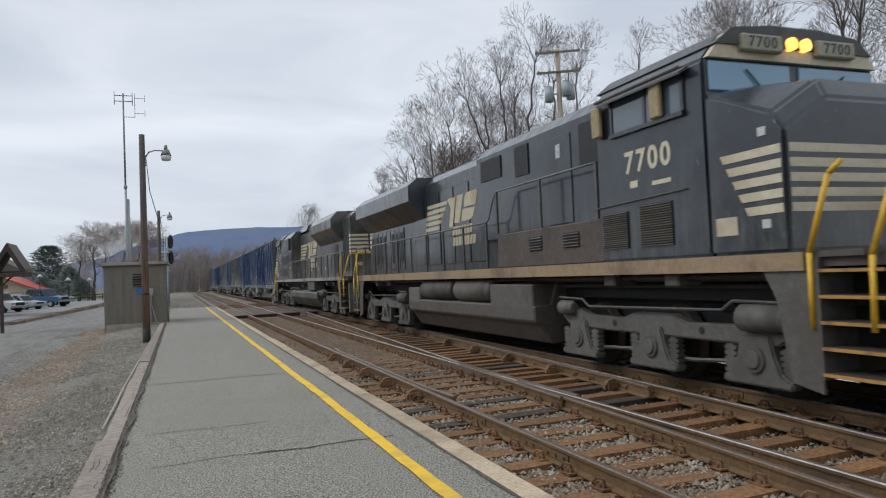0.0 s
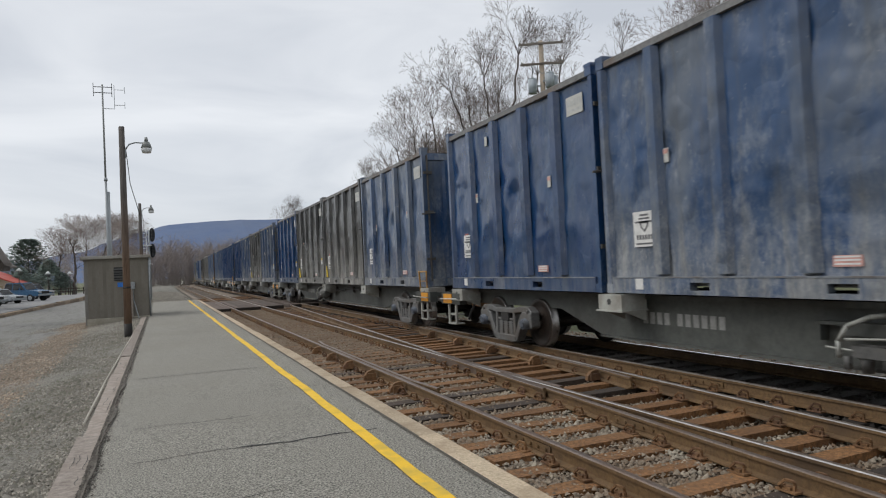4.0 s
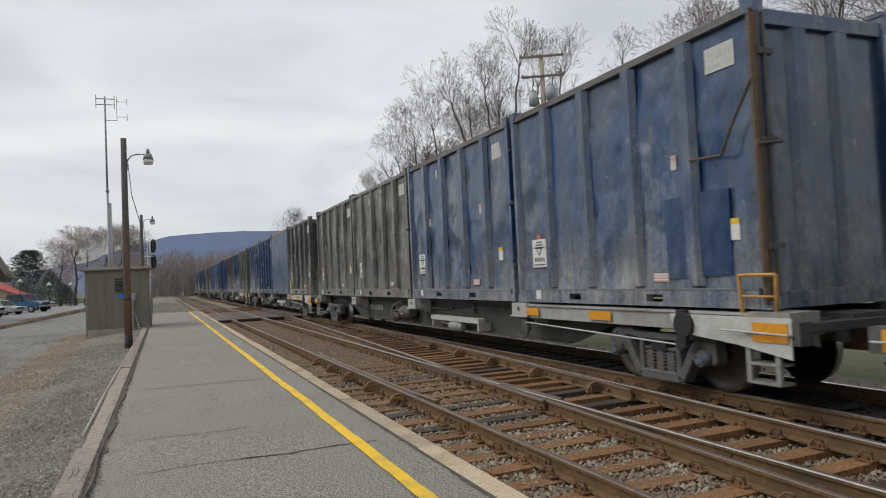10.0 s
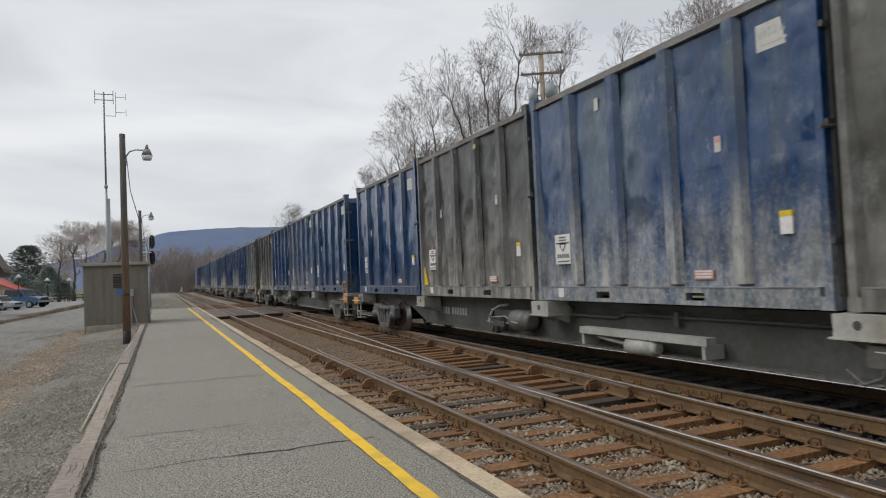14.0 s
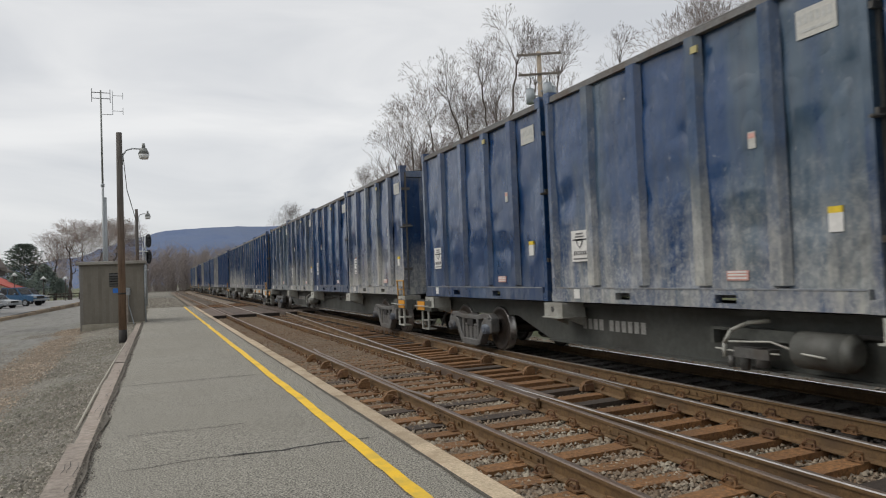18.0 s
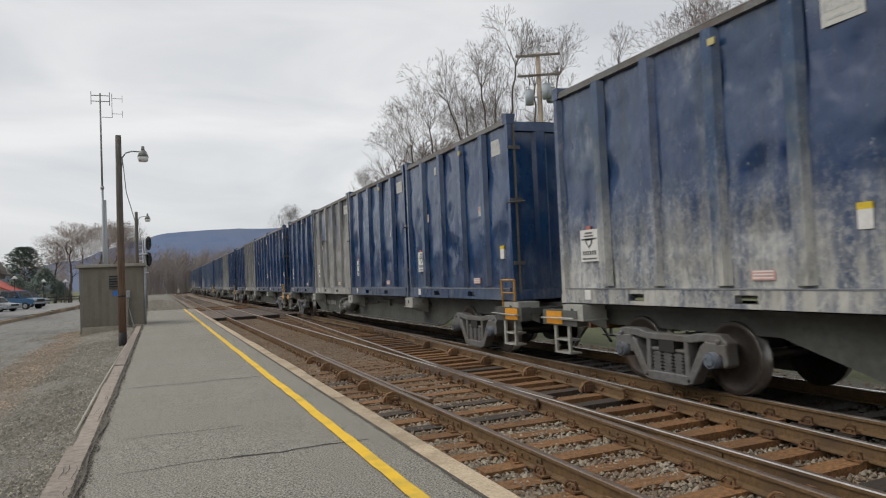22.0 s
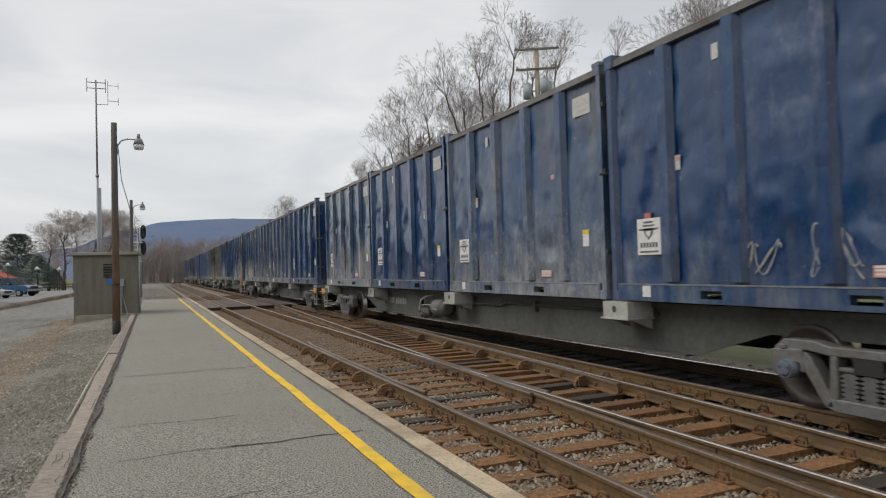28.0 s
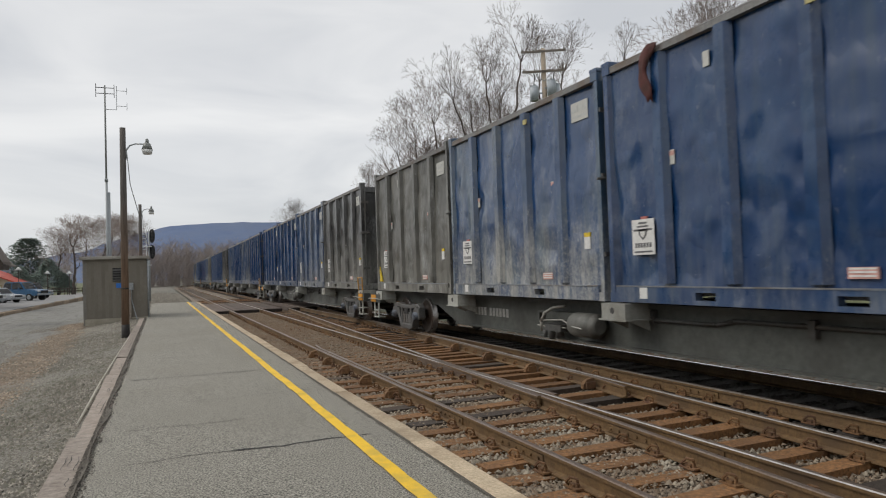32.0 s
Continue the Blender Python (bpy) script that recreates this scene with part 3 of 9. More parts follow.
def platform():
    p = thing("platform", "worn grey asphalt station platform with a yellow line", "platform", kind="structure")
    ys = [-8 + i * 0.6 for i in range(101)]
    xs = [-0.66, -0.55, -0.3, 0.3, 0.9, 1.4, 1.9, 2.165]
    verts = [(x + (noise.noise((y * 1.3, 7, 1)) * 0.02 if x < -0.6 else 0), y, 0.1 + 0.008 * noise.noise((x, y * 0.7, 0)) - (0.05 if x < -0.6 else 0)) for y in ys for x in xs]
    w = len(xs)
    faces = [(j * w + i, j * w + i + 1, (j + 1) * w + i + 1, (j + 1) * w + i) for j in range(len(ys) - 1) for i in range(w - 1)]
    part("paving", sheet("paving", verts, faces, M["asphalt"]), None, p)
    # the line wanders a little, as it was painted by hand
    ln, side = [], []
    for i in range(200):
        y = -6 + i * 0.29
        c = LINE - 0.09 * max(0, (y - 9) / 42) + 0.022 * noise.noise((y * 0.45, 2, 0)) + 0.012 * noise.noise((y * 1.7, 5, 0))
        h = 0.061 + 0.008 * noise.noise((y * 2.1, 9, 0))
        ln += [(c - h, y, 0.111), (c + h, y, 0.111)]
    part("painted_line", sheet("painted_line", ln, [(2 * i, 2 * i + 1, 2 * i + 3, 2 * i + 2) for i in range(199)], M["yellow_line"]), None, p, "hand-painted yellow safety line")
    y, k = -8.0, 0
    while y < 51:
        n = rng.uniform(2.2, 3.4)
        bm = bmesh.new()
        box(bm, 2.162 + 0.01 * min(1, max(0, (y - 4) / 10)) + rng.uniform(-0.012, 0.012), KERB + rng.uniform(-0.015, 0.015), y, min(51.4, y + n - 0.014), -0.3, 0.105 + rng.uniform(-0.006, 0.01))
        bmesh.ops.bevel(bm, geom=list(bm.edges), offset=0.018, segments=1, affect="EDGES")
        part("kerb_stone", bm, M["kerb"], p)
        y += n
    # cracks across the paving
    for yc, x0, x1, w in ((3.9, 0.4, 2.1, 0.006), (5.3, -0.5, 0.8, 0.005), (6.8, -0.35, 0.7, 0.006), (6.86, 0.6, 1.95, 0.016), (8.3, -0.4, 0.9, 0.006), (9.9, 0.3, 2.1, 0.005), (12.45, -0.6, 1.7, 0.012), (13.9, 0.8, 2.1, 0.006), (15.6, -0.2, 1.6, 0.009), (17.0, -0.6, 0.5, 0.006),
                          (18.8, -0.5, 2.0, 0.010), (21.5, -0.6, 1.4, 0.012), (24.0, 0.2, 2.1, 0.010), (27.5, -0.6, 2.0, 0.014), (32.0, -0.6, 1.2, 0.014), (37.0, -0.6, 2.1, 0.016), (43.0, -0.6, 2.0, 0.02)):
        vs, k = [], 36
        for i in range(k + 1):
            x = x0 + (x1 - x0) * i / k
            y = yc + 0.10 * noise.noise((x * 1.5, yc, 1)) + 0.03 * noise.noise((x * 7, yc, 3)) + 0.03 * (x - x0)
            h = 1.7 * w * (0.45 + 1.0 * abs(noise.noise((x * 5, yc, 8)))) * (1 if 0 < i < k else 0.1)
            z = 0.1 + 0.008 * noise.noise((x, y * 0.7, 0)) + 0.0035
            vs += [(x, y - h, z), (x, y + h, z)]
        part("crack", sheet("crack", vs, [(2 * i, 2 * i + 2, 2 * i + 3, 2 * i + 1) for i in range(k)], M["crack"]), None, p)
    vs = []
    for i in range(200):
        y = 2 + i * 0.24
        w = 0.018 + 0.07 * max(0, noise.noise((y * 0.8, 3, 3))) + 0.022 * noise.noise((y * 7, 5, 3))
        vs += [(-0.665, y, 0.094), (-0.645 + w, y, 0.112)]
    part("edge_dirt", sheet("edge_dirt", vs, [(2 * i, 2 * i + 1, 2 * i + 3, 2 * i + 2) for i in range(199)], M["soil"]), None, p)
    vs = []
    for i in range(200):
        y = 2 + i * 0.24
        w = 0.014 + 0.045 * max(0, noise.noise((y * 0.9, 11, 3))) + 0.014 * noise.noise((y * 6, 2, 3))
        vs += [(2.158 - w, y, 0.1105), (2.178, y, 0.1095)]
    part("edge_dirt", sheet("edge_dirt", vs, [(2 * i, 2 * i + 1, 2 * i + 3, 2 * i + 2) for i in range(199)], M["soil"]), None, p)
    # timber edging on the yard side
    y = 2.2
    for n in (3.0, 3.2, 5.3, 2.9, 5.8, 5.2, 6.5, 5.3):
        bm = bmesh.new()
        skew = rng.uniform(-0.03, 0.03)
        c = -0.752 + rng.uniform(-0.018, 0.018)
        top_z = 0.085 + rng.uniform(-0.02, 0.012)
        prism(bm, [(c - 0.128 - skew, y), (c + 0.128 - skew, y), (c + 0.128 + skew, y + n - 0.03), (c - 0.128 + skew, y + n - 0.03)], -0.12, top_z, "z")
        bmesh.ops.subdivide_edges(bm, edges=[e for e in bm.edges if e.calc_length() > 1], cuts=10)
        for v in bm.verts:
            v.co += Vector((noise.noise(v.co * 2.1) * 0.010, 0, noise.noise(v.co * 3.3) * 0.012))
        tb = part("edging_timber", bm, M["old_wood"], p)
        for k in range(int(n * 1.7)):
            ya = y + rng.uniform(0.1, max(0.2, n - 1.0))
            xa, m_ = c + rng.uniform(-0.07, 0.06), rng.uniform(0.25, 0.8)
            vs = []
            for i in range(7):
                f_ = i / 6
                xx, ww = xa + 0.022 * noise.noise((ya + f_ * 3, xa * 9, 2)), 0.0032 * math.sin(math.pi * (0.08 + 0.84 * f_))
                vs += [(xx - ww, ya + m_ * f_, 0.106), (xx + ww, ya + m_ * f_, 0.106)]
            if top_z > 0.06:
                part("split", sheet("split", [(a, b, top_z + 0.0125) for a, b, _ in vs], [(2 * i, 2 * i + 1, 2 * i + 3, 2 * i + 2) for i in range(6)], M["crack"]), None, tb)
        y += n
    return p


platform()


# ---- tracks ----
def rail_mesh(name, pts, top, head=0.036, gauge=0):
    """A rail of head, web and foot along points (x, y); the head's top in a metal of its own."""
    prof = [(-0.07, -0.165), (0.07, -0.165), (0.07, -0.152), (0.012, -0.135), (0.012, -0.045), (head, -0.036), (head, -0.009), (head - 0.012, 0.0), (gauge * 0.014, 0.001), (-head + 0.012, 0.0), (-head, -0.009), (-head, -0.036), (-0.012, -0.045), (-0.012, -0.135), (-0.07, -0.152)]
    verts, faces = [], []
    n = len(prof)
    for i, (x, y) in enumerate(pts):
        a, b = pts[max(0, i - 1)], pts[min(len(pts) - 1, i + 1)]
        d = Vector((b[0] - a[0], b[1] - a[1])).normalized()
        for u, z in prof:
            verts.append((x + d.y * u, y - d.x * u, z))
    for i in range(len(pts) - 1):
        for k in range(n):
            faces.append((i * n + k, i * n + (k + 1) % n, (i + 1) * n + (k + 1) % n, (i + 1) * n + k))
    faces.append(tuple(range(n))[::-1])
    faces.append(tuple((len(pts) - 1) * n + k for k in range(n)))
    me = sheet(name, verts, faces, M["rail"])
    me.materials.append(top)
    me.materials.append(M["rail_dull"])
    for f in me.polygons:
        k = f.index % n
        if f.index < (len(pts) - 1) * n and k in (6, 7, 8, 9):
            f.material_index = 1 if gauge == 0 or k == (6 if gauge > 0 else 9) else 2
    return me


def straight(x, y0=-40, y1=330):
    ys = [y0] + [y for y in range(0, int(BEND), 10) if y0 < y < y1] + [y for y in range(int(BEND), 331, 6) if y0 < y < y1] + [y1]
    return [along(y, x)[:2] for y in ys]


def tracks():
    t1 = thing("railway_track", "rusty station track with timber ties and guard rails", "railway track", kind="structure")
    t2 = thing("railway_track", "main track with polished rails under the train", "railway track", kind="structure")
    x3 = thing("track_crossover", "rusty crossover track with frog and guard rails", "railway track", kind="structure")
    part("rail", rail_mesh("rail", straight(RAIL_A), M["rail_dull"]), None, t1)
    part("rail", rail_mesh("rail", straight(RAIL_B), M["rail_top"], gauge=-1), None, t1)
    part("rail", rail_mesh("rail", straight(RAIL_E), M["rail_edge"], gauge=-1), None, t2)
    part("rail", rail_mesh("rail", straight(RAIL_F), M["rail_bright"]), None, t2)
    c = [(crossing(y), y) for y in (-18, 0, 9.9)]
    part("rail", rail_mesh("rail", c, M["rail_dull"]), None, x3)
    part("rail", rail_mesh("rail", [(crossing(y), y) for y in (11.6, 20, 46.5)], M["rail_top"], gauge=-1), None, x3)
    part("rail", rail_mesh("rail", [(crossing(y) + 1.51, y) for y in (-14, 0, 19.6)], M["rail_top"], gauge=-1), None, x3)
    part("rail", rail_mesh("rail", [(crossing(y) + 1.51, y) for y in (22, 30, 50)], M["rail_dull"]), None, x3)
    # frogs: the crossing points with their wing rails
    for yc, sgn in ((10.9, 1), (20.9, 1)):
        cx = RAIL_B if yc < 15 else RAIL_E
        for off, sl in ((0.06, 0.0), (-0.06, 0.052)):
            part("wing_rail", rail_mesh("wing_rail", [(cx + off + (sl - 0.01) * (y - yc), y) for y in (yc - 2.6, yc - 1.0, yc + 0.6, yc + 2.2)], M["rail_dull"]), None, x3)
        bm = bmesh.new()
        prism(bm, [(cx - 0.10, yc - 1.6), (cx + 0.10, yc - 1.6), (cx + 0.16, yc + 2.6), (cx - 0.04, yc + 2.6)], -0.14, -0.022, "z")
        part("frog", bm, M["rail_dull"], x3)
    # guard rails, bent away at their ends, each on cast braces
    for base, sgn, y0, y1, own in ((RAIL_A, 1, 9.2, 17.2, t1), (None, -1, 8.3, 18.5, x3)):
        def gx(y, off):
            return (base if base else crossing(y) + 1.51) + sgn * off
        pts = [(gx(y0, 0.17), y0), (gx(y0 + 0.9, 0.10), y0 + 0.9), (gx(y1 - 0.9, 0.10), y1 - 0.9), (gx(y1, 0.17), y1)]
        part("guard_rail", rail_mesh("guard_rail", pts, M["rail_dull"], 0.03), None, own)
        for k in range(5):
            y = y0 + 0.9 + k * (y1 - y0 - 2.2) / 4
            out = gx(y, -0.07) if base else gx(y, 0.17)
            bm = bmesh.new()
            lean = -1 if base else -1
            prism(bm, [(out, -0.15), (out + lean * 0.2, -0.15), (out + lean * 0.19, -0.09), (out + lean * 0.13, -0.02), (out + lean * 0.05, 0.0), (out, -0.01)], y - 0.035, y + 0.035, "y")
            box(bm, out + lean * 0.16, out, y - 0.075, y - 0.045, -0.15, -0.05)
            box(bm, out + lean * 0.16, out, y + 0.045, y + 0.075, -0.15, -0.05)
            part("rail_brace", bm, M["rust"], own)
    # bolted joints
    for x, y, own in ((RAIL_A, 6.3, t1), (RAIL_A, 8.2, t1), (RAIL_B, 5.6, t1), (RAIL_E, 7.9, t2), (crossing(6.2), 6.2, x3)):
        bm = bmesh.new()
        for s in (-1, 1):
            box(bm, x + s * 0.014 - 0.012, x + s * 0.014 + 0.012, y - 0.45, y + 0.45, -0.13, -0.05)
        for k in range(6):
            rod(bm, (x - 0.045, y - 0.38 + k * 0.152, -0.09), (x + 0.045, y - 0.38 + k * 0.152, -0.09), 0.016, None, 6)
        part("joint_bar", bm, M["rail"], own)
    # ties, with a plate and spikes under every rail
    def tie_mesh(n, seed):
        r = random.Random(seed)
        bm = boxes((-n / 2, n / 2, -0.115, 0.115, -0.17, 0))
        bmesh.ops.subdivide_edges(bm, edges=[e for e in bm.edges if e.calc_length() > 1], cuts=6)
        for v in bm.verts:
            v.co += Vector((0, noise.noise((v.co.x * 1.7, seed, v.co.z * 9)) * 0.016, noise.noise((v.co.x * 2.3, v.co.y * 9, seed)) * 0.012))
        return meshed("tie", bm, M["tie"])
    wide, short = [tie_mesh(4.0, k) for k in range(4)], [tie_mesh(2.6, 10 + k) for k in range(4)]
    bm = boxes((-0.15, 0.15, -0.095, 0.095, 0, 0.016))
    for dx in (-0.105, 0.105):
        for dy in (-0.05, 0.05):
            rod(bm, (dx, dy, 0.01), (dx, dy, 0.05), 0.018, 0.014, 5)
        box(bm, dx - 0.03, dx + 0.03, -0.035, 0.035, 0.014, 0.04)
        pipe(bm, [(dx * 0.8, -0.04, 0.03), (dx * 1.0, -0.05, 0.085), (dx * 1.35, 0.0, 0.095), (dx * 1.45, 0.05, 0.05), (dx * 1.2, 0.06, 0.02)], 0.013, 5)
    plate = meshed("tie_plate", bm, M["rust"])
    for i in range(132):
        y = -7.0 + i * 0.53
        near = y < 40
        if y < 37 or y > 49.5:
            t = part("tie", wide[i % 4], None, t1)
            t.matrix_basis = pose(4.72 + rng.uniform(-0.1, 0.1), y + rng.uniform(-0.04, 0.04), TIE_TOP + rng.uniform(-0.012, 0.008), 0, 0, rng.uniform(0.5, 4))
            if rng.random() < 0.1:
                painted(t, M["tie_dark"])
            for x in ((RAIL_A, RAIL_B, crossing(y), crossing(y) + 1.51) if y < 16 else (RAIL_A, RAIL_B) if near else ()):
                if x < 6.62:
                    q = part("tie_plate", plate, None, t1)
                    q.matrix_basis = pose(x, y, TIE_TOP + 0.004)
        t = part("tie", short[i % 4], None, t2)
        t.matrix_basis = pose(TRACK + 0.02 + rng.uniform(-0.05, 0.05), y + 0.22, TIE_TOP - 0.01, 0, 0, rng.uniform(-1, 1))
        painted(t, M["timber_shaded"])
        if near and y < 25:
            part("tie_plate", plate, None, t2).matrix_basis = pose(RAIL_E, y + 0.22, TIE_TOP)
    far = bmesh.new()
    for i in range(330):
        y = 63 + i * 0.53
        for x in (4.08, TRACK):
            px, py, a = along(y, x)
            m = pose(px, py, TIE_TOP, 0, 0, math.degrees(a))
            vs = [far.verts.new(m @ Vector(p)) for p in ((-1.3, -0.11, 0), (1.3, -0.11, 0), (1.3, 0.11, 0), (-1.3, 0.11, 0))]
            far.faces.new(vs)
    solid("far_ties", far, M["tie_dark"], "dark timber ties of the distant tracks", "ties", "stuff")
    # plank crossing at the platform's end
    M["crossing_wood"] = rough_stuff("worn_brown_crossing_timber", (0.07, 0.052, 0.042), (0.17, 0.13, 0.105), (0.10, 0.07, 0.055), 1.5, 14, 0.9, 0.6)
    cr = thing("plank_crossing", "weathered timber crossing laid between the rails", "crossing")
    for x0, x1 in ((2.42, 3.22), (3.46, 4.72), (4.96, 5.9), (6.2, 6.82), (7.06, 8.3)):
        n = max(3, round((x1 - x0) / 0.25))
        for k in range(n):
            w = (x1 - x0) / n
            part("plank", boxes((x0 + k * w, x0 + k * w + w - 0.012, 37.6 + rng.uniform(0, 0.1), 49.0, -0.16, 0.004 + rng.uniform(-0.004, 0.006))), M["crossing_wood"], cr)
        # a black strip paints the shadow gap before the planks
        part("end_board", boxes((x0, x1 - 0.012, 37.5, 37.58, -0.21, -0.01)), M["timber_shaded"], cr, "black strip for the shade at the crossing's near edge")


tracks()


def between(a, b, c):
    """Ballast between the rails and round the ties."""
    while True:
        x, y = 2.42 + a * 4.25, 0.5 + (b ** 1.7) * 42
        break
    z = -0.205 + c * 0.03 + (0.032 * min(1, max(0, (y - 12) / 6)) if x < 4.9 else 0) - sunk(x, y)
    return x, y, z


stones("loose_ballast", "loose grey and rusty ballast stones between the ties", 88000, between, 0.024, M["stone"], 3)
stones("loose_ballast", "pale ballast stones heaped beyond the main track", 2600, lambda a, b, c: (9.0 + a * 1.5, 2 + b * 45, -0.24 - 0.1 * a + c * 0.04), 0.05, M["stone"], 4)
stones("yard_pebbles", "grey pebbles scattered over the yard gravel", 72000, lambda a, b, c: (-0.95 - (a ** 1.5) * 4.2, 2.5 + (b ** 1.8) * 34, ground_height(-0.95 - (a ** 1.5) * 4.2, 2.5 + (b ** 1.8) * 34) + 0.004), 0.0165, M["pebble"], 6)
stones("yard_clods", "crumbly grey-brown clods on the yard soil", 9000, lambda a, b, c: (-0.98 - (a ** 1.2) * 2.6, 2.6 + (b ** 1.6) * 26, ground_height(-0.98 - (a ** 1.2) * 2.6, 2.6 + (b ** 1.6) * 26) + 0.002), 0.036, M["clod"], 16)
stones("fallen_leaves", "dry brown leaves strewn over the gravel", 12500, lambda a, b, c: (-2.0 - 0.03 * (b ** 1.3) * 28 - (a * 0.6 + c * 0.4) * 1.5, 9 + (b ** 1.3) * 28, ground_height(-2.0 - 0.03 * (b ** 1.3) * 28 - (a * 0.6 + c * 0.4) * 1.5, 9 + (b ** 1.3) * 28) + 0.012), 0.028, M["leaf"], 7)
stones("loose_ballast", "oily ballast stones under the main track, train shade painted in", 12000, lambda a, b, c: (6.7 + a * 2.2, 1.5 + (b ** 1.6) * 40, -0.215 + c * 0.04), 0.034, M["stone_dark"], 9)
stones("rubble", "grey-green rubble past the end of the platform", 16000, lambda a, b, c: (-2.6 + a * 4.8, 51.6 + b * 44, -0.19 + 0.28 * math.sin(3.14 * a) * (0.6 + 0.4 * c) * min(1, b * 4)), 0.036, M["pebble"], 14)
stones("crumbled_edge", "crumbs of broken asphalt and soil along the timber edging", 6500, lambda a, b, c: (-0.67 + (a ** 2.2) * 0.11 * (0.3 + c), 2.3 + (b ** 1.5) * 30, 0.104), 0.0105, M["crumb"], 12)


# ---- the train: containers ----
HALF, LONG, TALL = 1.18, 3.1, 3.632
# Scraped paint plus the light caught by the rail's top edge, as pale colour.
M["lip"] = rough_stuff("scraped_bottom_edge", (0.10, 0.125, 0.16), (0.28, 0.29, 0.30), (0.13, 0.10, 0.075), 2.2, 9, 0.6, 0.2)


def container_meshes():
    k = {}
    def wall(seed):
        # one dented side wall, inset between the ribs: broad swells and some sharp knocks
        r = random.Random(int(seed * 10))
        pits = [(r.uniform(-LONG, LONG), r.uniform(0.4, 3.3), r.uniform(0.16, 0.42), r.choice((1, 1, -1)) * r.uniform(0.012, 0.035)) for _ in range(34)]
        bm = bmesh.new()
        ny, nz = 68, 36
        g = [[bm.verts.new((0, -LONG + 0.1 + j * (2 * LONG - 0.2) / ny, 0.2 + i * 3.32 / nz)) for j in range(ny + 1)] for i in range(nz + 1)]
        for i in range(nz):
            for j in range(ny):
                bm.faces.new((g[i][j], g[i + 1][j], g[i + 1][j + 1], g[i][j + 1])).smooth = True
        for v in bm.verts:
            a = noise.noise((v.co.y * 0.55, v.co.z * 0.5, seed))
            c = noise.noise((v.co.y * 1.6 + 3, v.co.z * 1.3, seed + 9))
            e = noise.noise((v.co.y * 0.8 - 5, v.co.z * 2.4, seed + 3))
            v.co.x = 0.035 * a + 0.026 * c + 0.02 * e * abs(e) * 2
            for dy, dz, dr, dd in pits:
                q = ((v.co.y - dy) ** 2 + ((v.co.z - dz) * 0.8) ** 2) / dr ** 2
                if q < 1:
                    v.co.x += dd * (1 - q) ** 2
            v.co.x = max(v.co.x, -0.02)
        return meshed("side_panel", bm, M["blue"])
    k["wall"] = [wall(s) for s in (1.3, 5.1, 11.7, 23.9)]
    bm = boxes((-0.02, 0.02, -LONG + 0.1, LONG - 0.1, 0.2, 3.52))
    bmesh.ops.subdivide_edges(bm, edges=[e for e in bm.edges if e.calc_length() > 1], cuts=14, use_grid_fill=True)
    for v in bm.verts:
        v.co.x += 0.006 * noise.noise((v.co.y * 0.5, v.co.z * 0.5, 3.3))
    k["flat_wall"] = meshed("side_panel", bm, M["blue_smooth"])
    def rib(seed, w=0.145, top=0.085, d=0.095, h=3.36):
        bm = bmesh.new()
        rows = []
        for i in range(9):
            z = 0.28 + i * (h - 0.12) / 8
            b = 0.012 * noise.noise((z * 1.1, seed, 4))
            rows.append([bm.verts.new(p) for p in ((0.0, -w, z), (-d + b, -top, z), (-d + b, top, z), (0.0, w, z))])
        for u, v in zip(rows, rows[1:]):
            for i in range(3):
                bm.faces.new((u[i], v[i], v[i + 1], u[i + 1]))
        bm.faces.new(rows[-1][::-1])
        bmesh.ops.recalc_face_normals(bm, faces=list(bm.faces))
        return meshed("rib", bm, M["blue"])
    k["rib"] = [rib(s) for s in (2, 8, 14)]
    # bottom rail with fork pockets cut through it, one welded piece
    cuts, levels = (-LONG + 0.16, -1.22, -0.86, 0.86, 1.22, LONG - 0.16), (0.0, 0.06, 0.165, 0.245)
    bm = bmesh.new()
    for a in range(5):
        for b in range(3):
            if not (a in (1, 3) and b == 1):
                box(bm, -0.1, 0.02, cuts[a], cuts[a + 1], levels[b], levels[b + 1])
    bmesh.ops.remove_doubles(bm, verts=list(bm.verts), dist=0.001)
    seen = {}
    for f in bm.faces:
        c = f.calc_center_median()
        seen.setdefault((round(c.x, 3), round(c.y, 3), round(c.z, 3)), []).append(f)
    bmesh.ops.delete(bm, geom=[f for fs in seen.values() if len(fs) > 1 for f in fs], context="FACES")
    k["lip"] = meshed("rail_lip", boxes((-HALF - 0.018, -HALF - 0.0105, -LONG + 0.17, LONG - 0.17, 0.229, 0.248)), M["lip"])
    k["bottom"] = meshed("bottom_rail", bm, M["blue"])
    bm = boxes((-0.075, 0.06, -LONG + 0.1, LONG - 0.1, 3.52, 3.60))
    rod(bm, (-0.05, -LONG + 0.1, 3.61), (-0.05, LONG - 0.1, 3.61), 0.02, None, 6)
    k["top"] = meshed("top_rail", bm, M["railgrey"])
    bm = bmesh.new()
    prism(bm, [(-0.085, -0.08), (0.09, -0.08), (0.09, 0.09), (0.03, 0.09), (-0.085, 0.02)], 0.0, TALL - 0.03, "z")
    box(bm, -0.095, 0.08, -0.09, 0.09, -0.005, 0.14)
    box(bm, -0.095, 0.08, -0.09, 0.09, TALL - 0.12, TALL + 0.02)
    box(bm, -0.10, 0.10, -0.10, 0.10, TALL + 0.02, TALL + 0.075)
    k["post"] = meshed("corner_post", bm, M["blue"])
    k["end"] = meshed("end_door", boxes((-HALF + 0.12, HALF - 0.12, 0.0, 0.03, 0.18, 3.5)), M["blue"])
